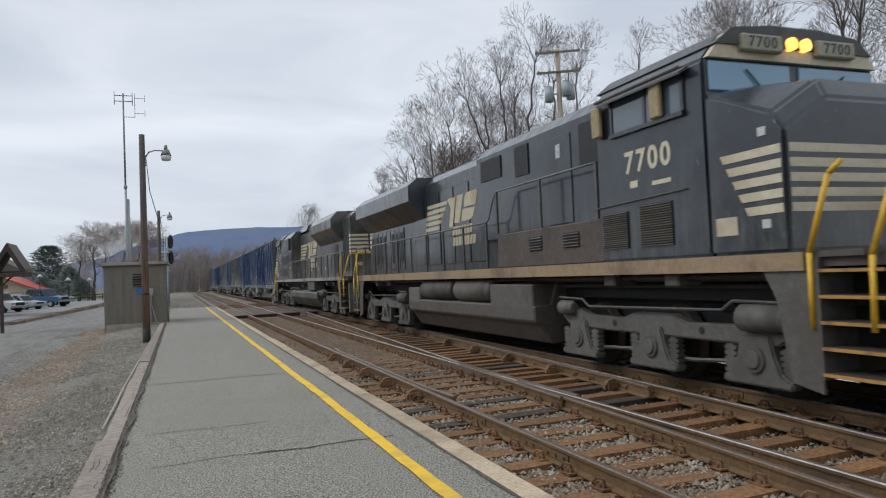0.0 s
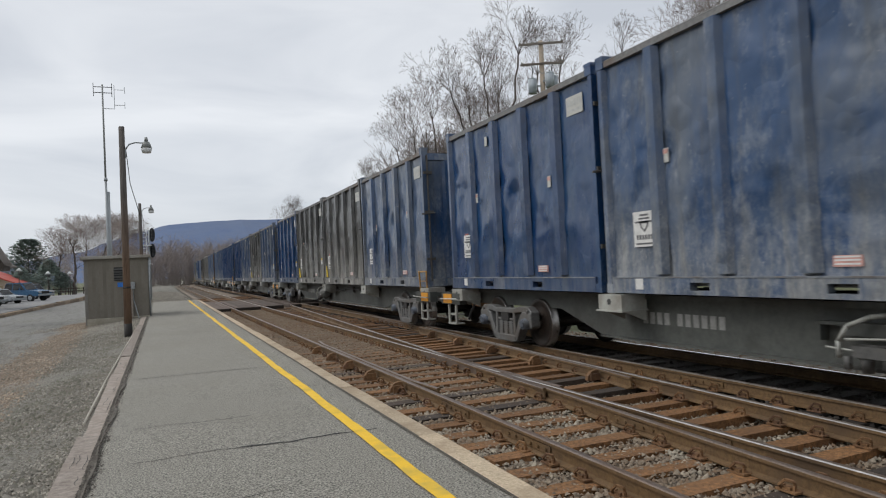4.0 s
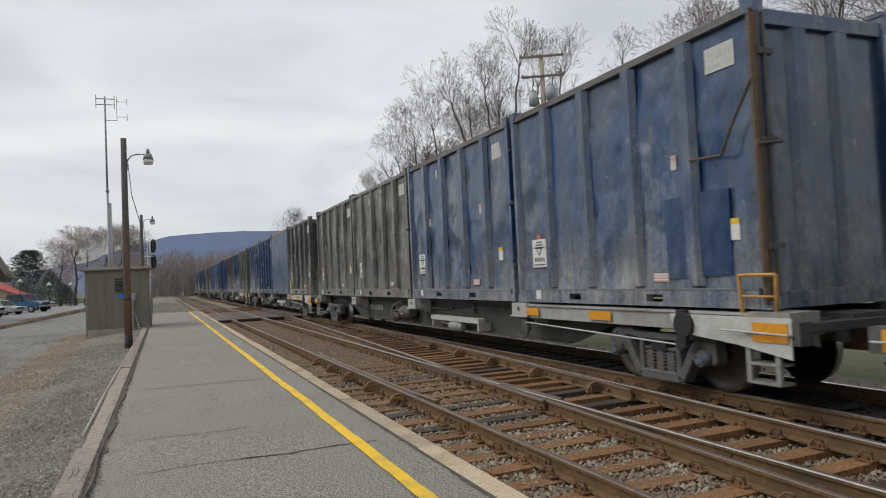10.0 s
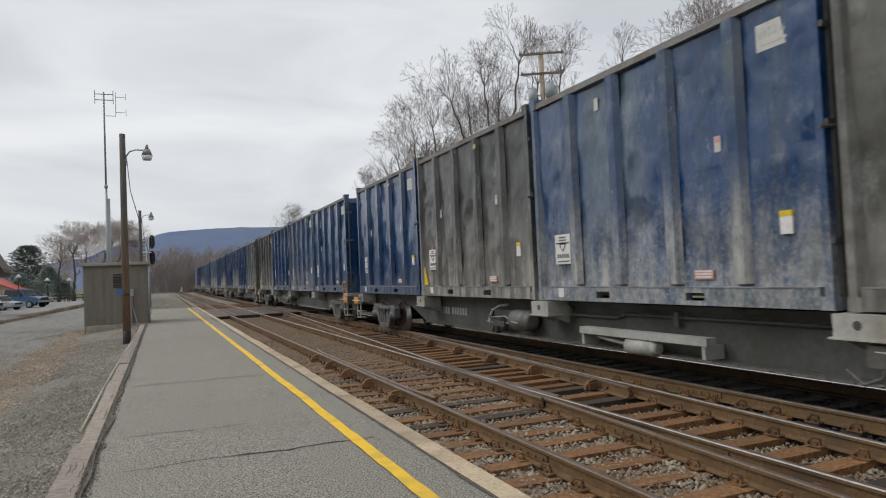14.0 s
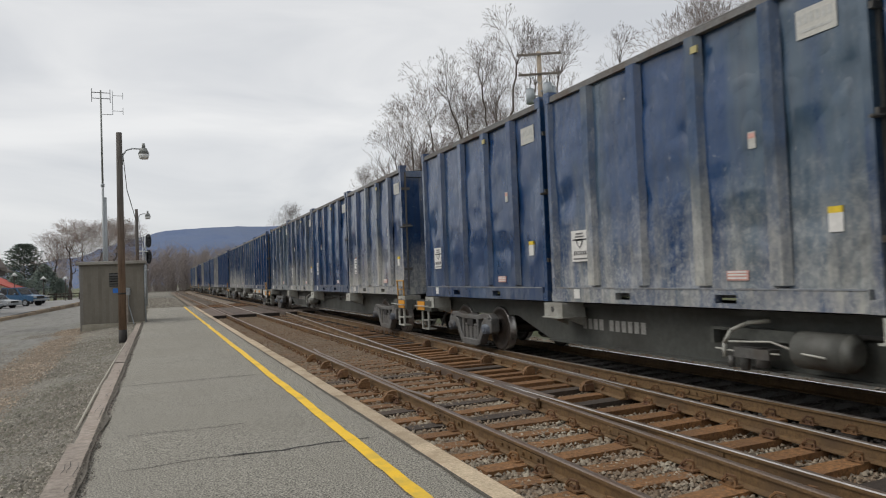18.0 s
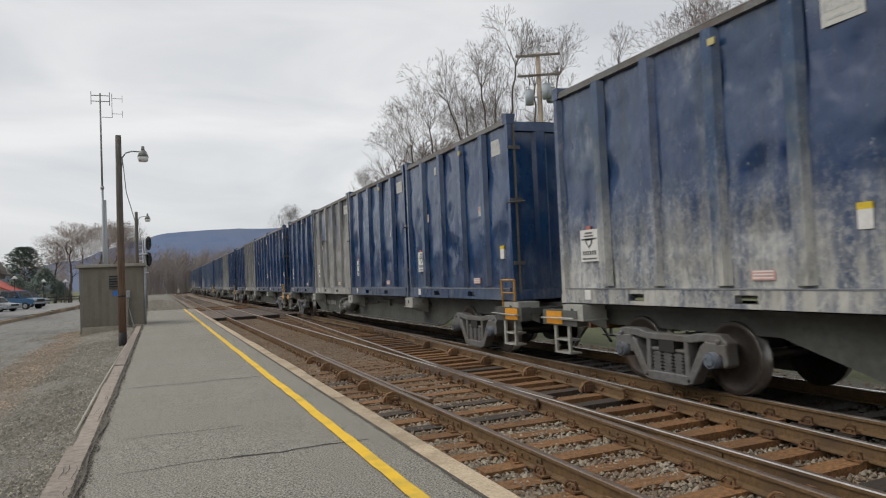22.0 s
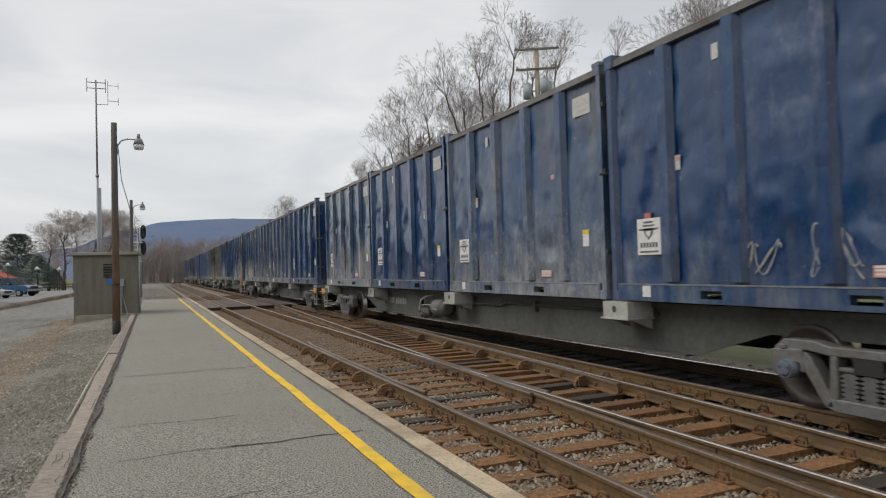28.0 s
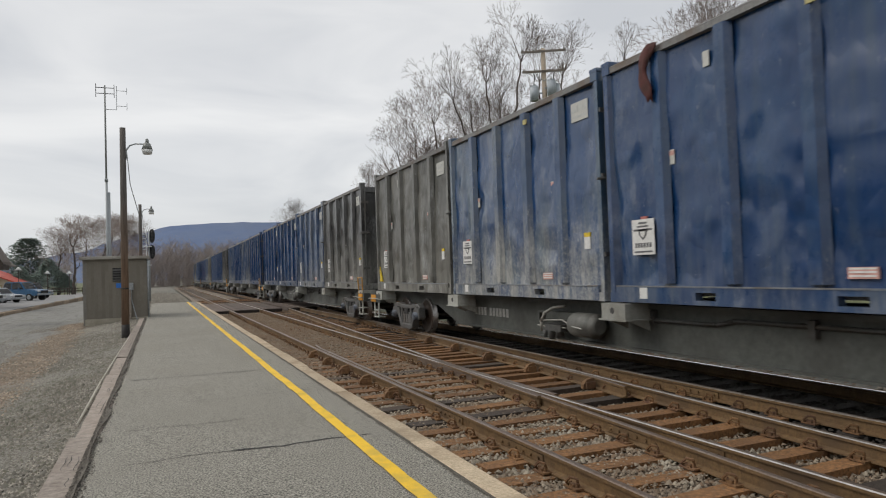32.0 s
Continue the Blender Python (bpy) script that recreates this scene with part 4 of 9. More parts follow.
    k["end_beam"] = meshed("end_beam", boxes((-HALF + 0.1, HALF - 0.1, -0.07, 0.03, 0.0, 0.2)), M["blue"])
    k["end_head"] = meshed("end_beam", boxes((-HALF + 0.1, HALF - 0.1, -0.08, 0.03, 3.38, 3.56)), M["blue"])
    k["end_rib"] = meshed("end_rib", prism(bmesh.new(), [(-0.17, 0.0), (-0.1, -0.075), (0.1, -0.075), (0.17, 0.0)], 0.2, 3.38, "z"), M["blue"])
    bm = bmesh.new()
    rod(bm, (-HALF + 0.14, -0.1, 0.15), (-HALF + 0.14, -0.1, 3.5), 0.028, None, 6)
    for z in (0.7, 1.95, 3.0):
        box(bm, -HALF + 0.02, -HALF + 0.26, -0.13, -0.04, z, z + 0.07)
    rod(bm, (-HALF - 0.07, -0.11, 1.93), (-HALF + 0.3, -0.14, 1.96), 0.022, None, 6)
    k["latch"] = meshed("door_latch", bm, M["steel_dark"])
    verts, n = [], 12
    for j in range(n + 1):
        y = -LONG + 0.12 + j * (2 * LONG - 0.24) / n
        for i, x in enumerate((-1.1, -0.55, 0, 0.55, 1.1)):
            verts.append((x, y, 3.55 + (0, 0.05, 0.07, 0.05, 0)[i] * (0.7 + 0.5 * noise.noise((x, y, 2)))))
    k["cover"] = sheet("cover", verts, [(j * 5 + i, j * 5 + i + 1, j * 5 + i + 6, j * 5 + i + 5) for j in range(n) for i in range(4)], M["tarp"])
    k["floor"] = meshed("floor_panel", boxes((-HALF + 0.1, HALF - 0.1, -LONG + 0.1, LONG - 0.1, 0.12, 0.2)), M["steel_dark"])
    return k


CM = container_meshes()


def flat(y0, y1, z0, z1, x=0.0, lift=0.012):
    return (x - lift, x, y0, y1, z0, z1)


def placard_meshes():
    k = {}
    # a white notice with a shield drawn on it, and bars for the print
    bm = boxes((-0.006, 0.006, -0.27, 0.235, -0.26, 0.26))
    k["notice"] = meshed("notice", bm, M["white"])
    bm = bmesh.new()
    prism(bm, [(-0.13, 0.115), (-0.1, 0.03), (-0.015, -0.05), (0.07, 0.03), (0.1, 0.115)], -0.009, -0.0065, "x")
    for z, w, e in ((0.205, 0.1, 0.014), (0.155, 0.125, 0.012), (0.105, 0.21, 0.014), (-0.215, 0.2, 0.012)):
        box(bm, -0.009, -0.0065, -w - 0.015, w - 0.015, z - e, z + e)
    for i in range(6):
        box(bm, -0.009, -0.0065, -0.2 + i * 0.065, -0.155 + i * 0.065, -0.155, -0.085)
    k["print"] = meshed("notice_print", bm, M["label_grey"])
    k["shield"] = meshed("shield_mark", prism(bmesh.new(), [(-0.075, 0.08), (-0.055, 0.025), (-0.015, -0.01), (0.025, 0.025), (0.045, 0.08)], -0.012, -0.0095, "x"), M["white"])
    k["tag"] = meshed("red_tag", boxes((0.005, 0.03, -0.07, 0.07, -0.045, 0.045)), M["red_faded"])
    k["sign"] = meshed("number_sign", boxes((0.02, 0.03, -0.25, 0.25, -0.16, 0.16)), M["white_old"])
    k["bars"] = meshed("number_bars", boxes(*[(0.017, 0.0195, -0.2 + i * 0.075, -0.155 + i * 0.075, -0.01, 0.1) for i in range(6)], (0.017, 0.0195, -0.2, 0.2, -0.1, -0.07)), M["label_pale"])
    k["small"] = meshed("sticker", boxes((0.016, 0.03, -0.055, 0.055, -0.1, 0.1)), M["white_old"])
    k["small_head"] = meshed("sticker_head", boxes((0.0135, 0.0158, -0.05, 0.05, 0.02, 0.085)), M["label_pink"])
    k["square"] = meshed("sticker", boxes((-0.004, 0.03, -0.085, 0.085, -0.08, 0.08)), M["white"])
    k["caution"] = meshed("caution_label", boxes((-0.004, 0.03, -0.085, 0.085, -0.14, 0.06)), M["white"])
    k["caution_top"] = meshed("caution_head", boxes((-0.005, 0.03, -0.085, 0.085, 0.06, 0.13)), M["label_yellow"])
    k["strip"] = meshed("red_label", boxes((0.005, 0.03, -0.17, 0.17, -0.06, 0.06)), M["label_pink"])
    k["strip_bars"] = meshed("label_print", boxes(*[(0.002, 0.0048, -0.15, 0.15, z, z + 0.018) for z in (-0.04, 0.0, 0.035)]), M["white"])
    k["end_tee"] = meshed("door_sign", boxes((-0.14, 0.14, -0.01, 0.0, 0.0, 0.1), (-0.06, 0.06, -0.01, 0.0, -0.09, 0.0)), M["white_old"])
    k["end_caution"] = meshed("caution_label", boxes((-0.17, 0.17, -0.01, 0.0, -0.15, 0.07)), M["white_old"])
    k["end_head"] = meshed("caution_head", boxes((-0.17, 0.17, -0.01, 0.0, 0.071, 0.15)), M["label_yellow"])
    k["end_card"] = meshed("sticker", boxes((-0.09, 0.09, -0.01, 0.0, -0.17, 0.17)), M["white_old"])
    k["top_tag"] = meshed("yellow_tag", boxes((0.005, 0.03, -0.06, 0.06, -0.045, 0.045)), M["tag_pale"])
    return k


M["white_old"] = plain("weathered_white_sticker", (0.47, 0.47, 0.44), 0.6, 0, 0.15, 30.0)
M["red_faded"] = plain("faded_red_tag", (0.40, 0.13, 0.11), 0.6)
M["tag_pale"] = plain("pale_yellow_tag", (0.42, 0.37, 0.16), 0.6)
M["rag"] = rough_stuff("dark_red_cloth", (0.06, 0.018, 0.016), (0.13, 0.045, 0.04), (0.05, 0.03, 0.025), 4.0, 16, 0.95, 0.5)
M["yellow_worn"] = rough_stuff("worn_yellow_paint", (0.36, 0.18, 0.04), (0.52, 0.29, 0.06), (0.18, 0.10, 0.05), 4.0, 20, 0.7, 0.2)
M["label_pale"] = plain("pale_print", (0.42, 0.43, 0.42), 0.6)
PM = placard_meshes()
KIND = {"P": ("patched", "battered blue-grey waste container with repair plates"), "B": ("blue", "blue waste container, streaked and scuffed steel"),
        "W": ("blue_worn", "worn blue waste container with pale smeared walls"),
        "V": ("blue_dusted", "blue waste container, lower walls pale with dust"),
        "F": ("faded", "faded blue-grey waste container with worn paint"),
        "G": ("grey", "olive-grey waste container with dusty dented walls"),
        "S": ("blue_smooth", "smooth-sided blue waste container, yellow top edge,"),
        "L": ("light", "pale dusty grey waste container, paint bleached"),
        "D": ("dark", "dark grey waste container with dented walls")}


def container(code, seed, far=False):
    """One ribbed open-top container; its base lies at its origin, the platform's side is -x."""
    r = random.Random(seed)
    paint_name, label = KIND[code]
    pm = M[paint_name]
    c = thing("waste_container", label + " on a flat car", "container", group="containers of the train")
    flip = Matrix.Rotation(math.pi, 4, "Z")
    for s, turn in ((-1, Matrix()), (1, flip)):
        pick = CM["wall"][r.randrange(4)]
        w = painted(part("side_panel", CM["flat_wall"] if code == "S" else pick, None, c), pm)
        w.matrix_basis = turn @ Matrix.Translation((-HALF + (0.02 if code == "S" else 0.085), 0, 0))
        for i, y in enumerate(() if code == "S" else (-1.84, -0.62, 0.62, 1.84)):
            p = painted(part("rib", CM["rib"][r.randrange(3)], None, c), M["rib_scuffed"] if code in "WV" and (i + seed) % 3 else pm)
            p.matrix_basis = turn @ Matrix.Translation((-HALF + 0.08, y, 0))
        b = painted(part("bottom_rail", CM["bottom"], None, c), pm)
        b.matrix_basis = turn @ Matrix.Translation((-HALF + 0.09, 0, 0))
        part("top_rail", CM["top"], None, c).matrix_basis = turn @ Matrix.Translation((-HALF + 0.085, 0, 0))
        for e in (-1, 1):
            m = Matrix.Translation((-HALF + 0.09, e * (LONG - 0.09), 0)) @ Matrix.Diagonal((1, -e if s < 0 else e, 1, 1))
            p = painted(part("corner_post", CM["post"], None, c), pm)
            p.matrix_basis = m if s < 0 else turn @ m
        d = painted(part("end_door", CM["end"], None, c), pm)
        d.matrix_basis = turn @ Matrix.Translation((0, -LONG + 0.1, 0))
        for key, x in () if far else (("end_beam", 0), ("end_head", 0), ("end_rib", -0.42), ("end_rib", 0.28)):
            d = painted(part(CM[key].name.split(".")[0], CM[key], None, c), pm)
            d.matrix_basis = turn @ Matrix.Translation((x, -LONG + 0.1, 0))
    part("door_latch", CM["latch"], None, c).matrix_basis = Matrix.Translation((0, -LONG + 0.1, 0))
    part("cover", CM["cover"], None, c)
    part("floor_panel", CM["floor"], None, c)
    if far:
        return c
    face = -HALF + 0.058
    part("rail_lip", CM["lip"], None, c, "scraped edge of the bottom rail, light painted on it")
    def stick(key, y, z, x=face, child=()):
        o = part(PM[key].name.split(".")[0], PM[key], None, c)
        o.matrix_basis = Matrix.Translation((x, y, z))
        for q in child:
            tagged(part(PM[q].name.split(".")[0], PM[q], None, o), kind="stuff" if q in ("bars", "strip_bars", "print") else "")
    if code != "P":
        stick("notice", 2.25 + r.uniform(-0.06, 0.1), 0.93 + r.uniform(-0.04, 0.04), child=("print", "shield"))
    if r.random() < 0.75:
        stick("tag", 2.3, 1.21, face)
    if r.random() < 0.85 and code != "P":
        stick("sign", -2.45, 3.14 + r.uniform(-0.03, 0.03), child=("bars",))
    if r.random() < 0.7:
        stick("small", 1.0 + r.uniform(-0.1, 0.1), 3.18)
    if r.random() < 0.75:
        stick("small", 1.66, 2.0 + r.uniform(-0.15, 0.1), child=("small_head",))
    if r.random() < 0.8:
        stick("small", -1.5, 1.95 + r.uniform(-0.12, 0.12), face, ("small_head",))
    stick("square", 2.28, 0.14, -HALF - 0.011)
    if r.random() < 0.75:
        stick("caution", -2.5 + r.uniform(-0.08, 0.08), 0.98, child=("caution_top",))
    stick("strip", -1.15 + r.uniform(-0.12, 0.12), 0.40, child=("strip_bars",))
    if r.random() < 0.6:
        stick("top_tag", -0.72, 3.33, -HALF - 0.028)
    if not far:
        for key, x, z in (("end_tee", 0.35, 1.95), ("end_caution", 0.18, 0.85), ("end_card", 0.98, 2.9)):
            if r.random() < 0.6:
                o = part(PM[key].name.split(".")[0], PM[key], None, c)
                o.matrix_basis = Matrix.Translation((x + r.uniform(-0.05, 0.05), -LONG + 0.1, z))
                if key == "end_caution":
                    part("caution_head", PM["end_head"], None, o)
    if code == "S":
        part("yellow_edge", boxes((-HALF - 0.004, -HALF + 0.1, -LONG + 0.1, LONG - 0.1, 3.59, 3.642)), M["yellow_worn"], c, "yellow painted top edge")
    if code in "DG" and r.random() < 0.6:
        part("yellow_corner", prism(bmesh.new(), [(2.62, 0.28), (2.88, 0.28), (2.88, 0.75)], -HALF + 0.02, -HALF + 0.05, "x"), M["label_yellow"], c, "yellow corner triangle")
    return c


def scrawl(c, seed, y0, y1, z0, z1, material, strokes):
    """Spray-painted loops along the wall, in plain strokes that spell nothing."""
    r = random.Random(seed)
    for k in range(strokes * 2):
        wd = abs(y1 - y0) / strokes
        cy, cz = y1 + (y0 - y1) * (k // 2 + 0.5) / strokes, (z0 + z1) / 2 + r.uniform(-0.06, 0.06)
        f1, f2, p1, p2 = r.choice((1.0, 1.0, 1.5)), r.choice((1.0, 1.5, 2.0)), r.uniform(0, 6.3), r.uniform(0, 6.3)
        hy, hz = wd * r.uniform(0.3, 0.55), (z1 - z0) * r.uniform(0.3, 0.5)
        n, x, vs = 34, -HALF + 0.06, []
        turn = r.uniform(3.5, 6.0)
        at = [(cy + hy * math.cos(f1 * turn * i / n + p1), cz + hz * math.sin(f2 * turn * i / n + p2)) for i in range(n + 1)]
        for i, (y, z) in enumerate(at):
            p, q = at[max(0, i - 1)], at[min(n, i + 1)]
            d = Vector((q[0] - p[0], q[1] - p[1]))
            d = d.normalized() if d.length > 1e-4 else Vector((1, 0))
            h = (0.014 + 0.005 * math.sin(i * 0.6)) * (0.55 if material == M["chalk_dim"] else 1.0)
            vs += [(x, y - d.y * h, z + d.x * h), (x, y + d.y * h, z - d.x * h)]
        part("graffiti_stroke", sheet("graffiti_stroke", vs, [(2 * i, 2 * i + 1, 2 * i + 3, 2 * i + 2) for i in range(n)], material), None, c, "loose spray-paint stroke")


def patch(c, y0, y1, z0, z1, material, label):
    """A welded plate, cut a little out of square, lying on the wall."""
    r = random.Random(int(1000 * (y0 + z0)))
    e = lambda: r.uniform(-0.03, 0.03)
    part("repair_plate", prism(bmesh.new(), [(y0, z0 + e()), ((y0 + y1) / 2, z0 + e()), (y1, z0 + e()), (y1, z1 + e()), ((y0 + y1) / 2, z1 + e()), (y0, z1 + e())], -HALF + 0.048, -HALF + 0.09, "x"), material, c, label)


def rag(c):
    """A limp cloth caught on the top edge: one folded, tapering sheet with some thickness."""
    bm = bmesh.new()
    rings, n = [], 12
    for k in range(11):
        f = k / 10
        z, cy, w = 3.64 - 0.78 * f, 1.86 + 0.10 * math.sin(f * 4.2) + 0.12 * f, 0.13 * (1 - 0.5 * f) + 0.035 * math.sin(f * 11)
        ring = []
        for i in range(n):
            a = 2 * math.pi * i / n
            fold = 0.022 * math.sin(3 * a + f * 5)
            ring.append(bm.verts.new((-HALF - 0.05 - 0.03 * math.sin(f * 3) + (0.03 + fold) * math.sin(a), cy + w * math.cos(a), z + 0.04 * math.sin(2 * a + f * 7) * f)))
        rings.append(ring)
    for u, v in zip(rings, rings[1:]):
        for i in range(n):
            bm.faces.new((u[i], u[(i + 1) % n], v[(i + 1) % n], v[i])).smooth = True
    bm.faces.new(rings[0])
    bm.faces.new(rings[-1][::-1])
    bmesh.ops.recalc_face_normals(bm, faces=list(bm.faces))
    part("rag", bm, M["rag"], c, "dark red rag hanging from the top edge")


# ---- the train: flat cars ----
M["car_seat"] = rough_stuff("pale_seat_paint", (0.26, 0.265, 0.24), (0.38, 0.385, 0.35), (0.19, 0.175, 0.15), 1.4, 12, 0.7, 0.15)
CAR = 27.0
RIG = -2.8


def wheel_mesh(r=0.475):
    bm = bmesh.new()
    prof = [(0.0, 0.06), (0.05, 0.06), (0.07, 0.10), (0.085, 0.16), (0.05, 0.22), (0.035, 0.3), (0.05, r - 0.085), (0.06, r - 0.065), (0.062, r - 0.005), (0.055, r), (-0.05, r + 0.004), (-0.06, r + 0.028), (-0.085, r + 0.028), (-0.09, r - 0.07), (-0.05, r - 0.08), (-0.03, 0.3), (-0.03, 0.2), (-0.06, 0.1)]
    n = 28
    rings = [[bm.verts.new((-x, q * math.cos(2 * math.pi * i / n), q * math.sin(2 * math.pi * i / n))) for i in range(n)] for x, q in prof]
    for k in range(len(rings)):
        u, v = rings[k], rings[(k + 1) % len(rings)]
        if k == len(rings) - 1:
            break
        for i in range(n):
            bm.faces.new((u[i], u[(i + 1) % n], v[(i + 1) % n], v[i])).smooth = True
    bm.faces.new(rings[0][::-1])
    bmesh.ops.recalc_face_normals(bm, faces=list(bm.faces))
    me = meshed("wheel", bm, M["wheel"])
    me.materials.append(M["wheel_rim"])
    for f in me.polygons:
        if 8 * n <= f.index < 12 * n:
            f.material_index = 1
    return me


WHEEL = wheel_mesh()


M["cast"] = rough_stuff("dusty_cast_frame", (0.062, 0.063, 0.062), (0.135, 0.134, 0.13), (0.075, 0.063, 0.05), 1.6, 14, 0.6, 0.3)
# Black gear; on bolsters, brake beams and loco wheels underframe shade is painted in.
M["dark_gear"] = plain("oily_black_gear", (0.018, 0.017, 0.016), 0.7)


def side_frame_mesh():
    """A cast frame: arched top chord over the axle boxes, two three-cornered openings, a window for the springs."""
    bm = bmesh.new()
    w0, w1 = -0.09, 0.09
    prism(bm, [(-1.14, 0.70), (-1.0, 0.80), (-0.62, 0.80), (-0.42, 0.755), (0.42, 0.755), (0.62, 0.80), (1.0, 0.80), (1.14, 0.70), (1.14, 0.62), (0.72, 0.69), (0.46, 0.655), (-0.46, 0.655), (-0.72, 0.69), (-1.14, 0.62)], w0, w1, "x")
    for s in (-1, 1):
        prism(bm, [(s * 0.76, 0.70), (s * 1.14, 0.68), (s * 1.16, 0.42), (s * 1.08, 0.37), (s * 1.05, 0.54), (s * 0.80, 0.54), (s * 0.78, 0.44), (s * 0.71, 0.45)], w0 - 0.02, w1, "x")
        prism(bm, [(s * 0.80, 0.56), (s * 0.74, 0.68), (s * 0.66, 0.62), (s * 0.42, 0.22), (s * 0.38, 0.12), (s * 0.50, 0.11)], w0 - 0.01, w1, "x")
        prism(bm, [(s * 0.345, 0.67), (s * 0.43, 0.67), (s * 0.455, 0.2), (s * 0.345, 0.2)], w0, w1, "x")
        box(bm, w0 - 0.03, w0, s * 1.0 - 0.04, s * 1.0 + 0.04, 0.68, 0.74)
    prism(bm, [(-0.50, 0.11), (-0.42, 0.215), (0.42, 0.215), (0.50, 0.11), (0.36, 0.075), (-0.36, 0.075)], w0 - 0.01, w1, "x")
    box(bm, w0 + 0.02, w1, -0.35, 0.35, 0.50, 0.55)
    bmesh.ops.bevel(bm, geom=list(bm.edges), offset=0.014, segments=1, affect="EDGES")
    return meshed("side_frame", bm, M["cast"])


def spring_mesh():
    """A nest of three coils side by side, ridged turn by turn, in one piece."""
    bm = bmesh.new()
    for o in (-0.22, 0.0, 0.22):
        edge = []
        for k in range(6):
            z = 0.215 + k * 0.047
            edge += [(o + 0.098, z), (o + 0.098, z + 0.024), (o + 0.06, z + 0.03), (o + 0.06, z + 0.044)]
        prism(bm, edge + [(2 * o - y, z) for y, z in reversed(edge)], -0.075, 0.05, "x")
    return meshed("spring", bm, M["cast"])


def axle_box_mesh():
    bm = bmesh.new()
    rod(bm, (-0.19, 0, 0), (0.1, 0, 0), 0.105, 0.115, 14)
    rod(bm, (-0.205, 0, 0), (-0.19, 0, 0), 0.07, 0.09, 12)
    for a in range(3):
        c, s = math.cos(a * 2.09 + 0.5) * 0.055, math.sin(a * 2.09 + 0.5) * 0.055
        rod(bm, (-0.22, c, s), (-0.19, c, s), 0.016, None, 6)
    return meshed("bearing_cap", bm, M["bearing"])


M["bearing"] = rough_stuff("blue_grey_bearing", (0.06, 0.075, 0.10), (0.13, 0.15, 0.18), (0.08, 0.065, 0.05), 2.0, 18, 0.6, 0.2)


def bogie_meshes():
    k = {"frame": side_frame_mesh(), "spring": spring_mesh(), "cap": axle_box_mesh()}
    bm = boxes((-0.95, 0.95, -0.2, 0.2, 0.28, 0.72), (-0.3, 0.3, -0.3, 0.3, 0.6, 0.8), (-1.12, -0.8, -0.16, 0.16, 0.5, 0.66), (0.8, 1.12, -0.16, 0.16, 0.5, 0.66))
    k["bolster"] = meshed("truck", bm, M["dark_gear"])
    k["axle"] = meshed("axle", rod(bmesh.new(), (-0.9, 0, 0), (0.9, 0, 0), 0.075, None, 10), M["wheel"])
    k["shoe"] = meshed("brake_beam", boxes((-0.75, 0.75, -0.05, 0.05, 0.33, 0.43)), M["dark_gear"])
    return k


BM_ = bogie_meshes()
SPIN = []   # wheels that turn: object, rest pose, carrier, radius, sense


def bogie(car, y):
    t = part("truck", BM_["bolster"], None, car)
    t.matrix_basis = Matrix.Translation((0, y, 0))
    for s in (-1, 1):
        m = Matrix() if s < 0 else Matrix.Rotation(math.pi, 4, "Z")
        part("side_frame", BM_["frame"], None, t).matrix_basis = m @ Matrix.Translation((-1.03, 0, 0))
        part("spring", BM_["spring"], None, t).matrix_basis = m @ Matrix.Translation((-1.03, 0, 0))
        for a in (-1, 1):
            part("bearing_cap", BM_["cap"], None, t, "blue-grey bearing cap").matrix_basis = m @ Matrix.Translation((-1.03, a * 0.925, 0.475))
            w = part("wheel", WHEEL, None, t)
            w.matrix_basis = m @ Matrix.Translation((-0.755, a * 0.925, 0.475))
            SPIN.append((w, w.matrix_basis.copy(), car, 0.475, -s))
    for a in (-1, 1):
        part("axle", BM_["axle"], None, t).matrix_basis = Matrix.Translation((0, a * 0.925, 0.475))
        part("brake_beam", BM_["shoe"], None, t).matrix_basis = Matrix.Translation((0, a * 0.36, 0))
    return t


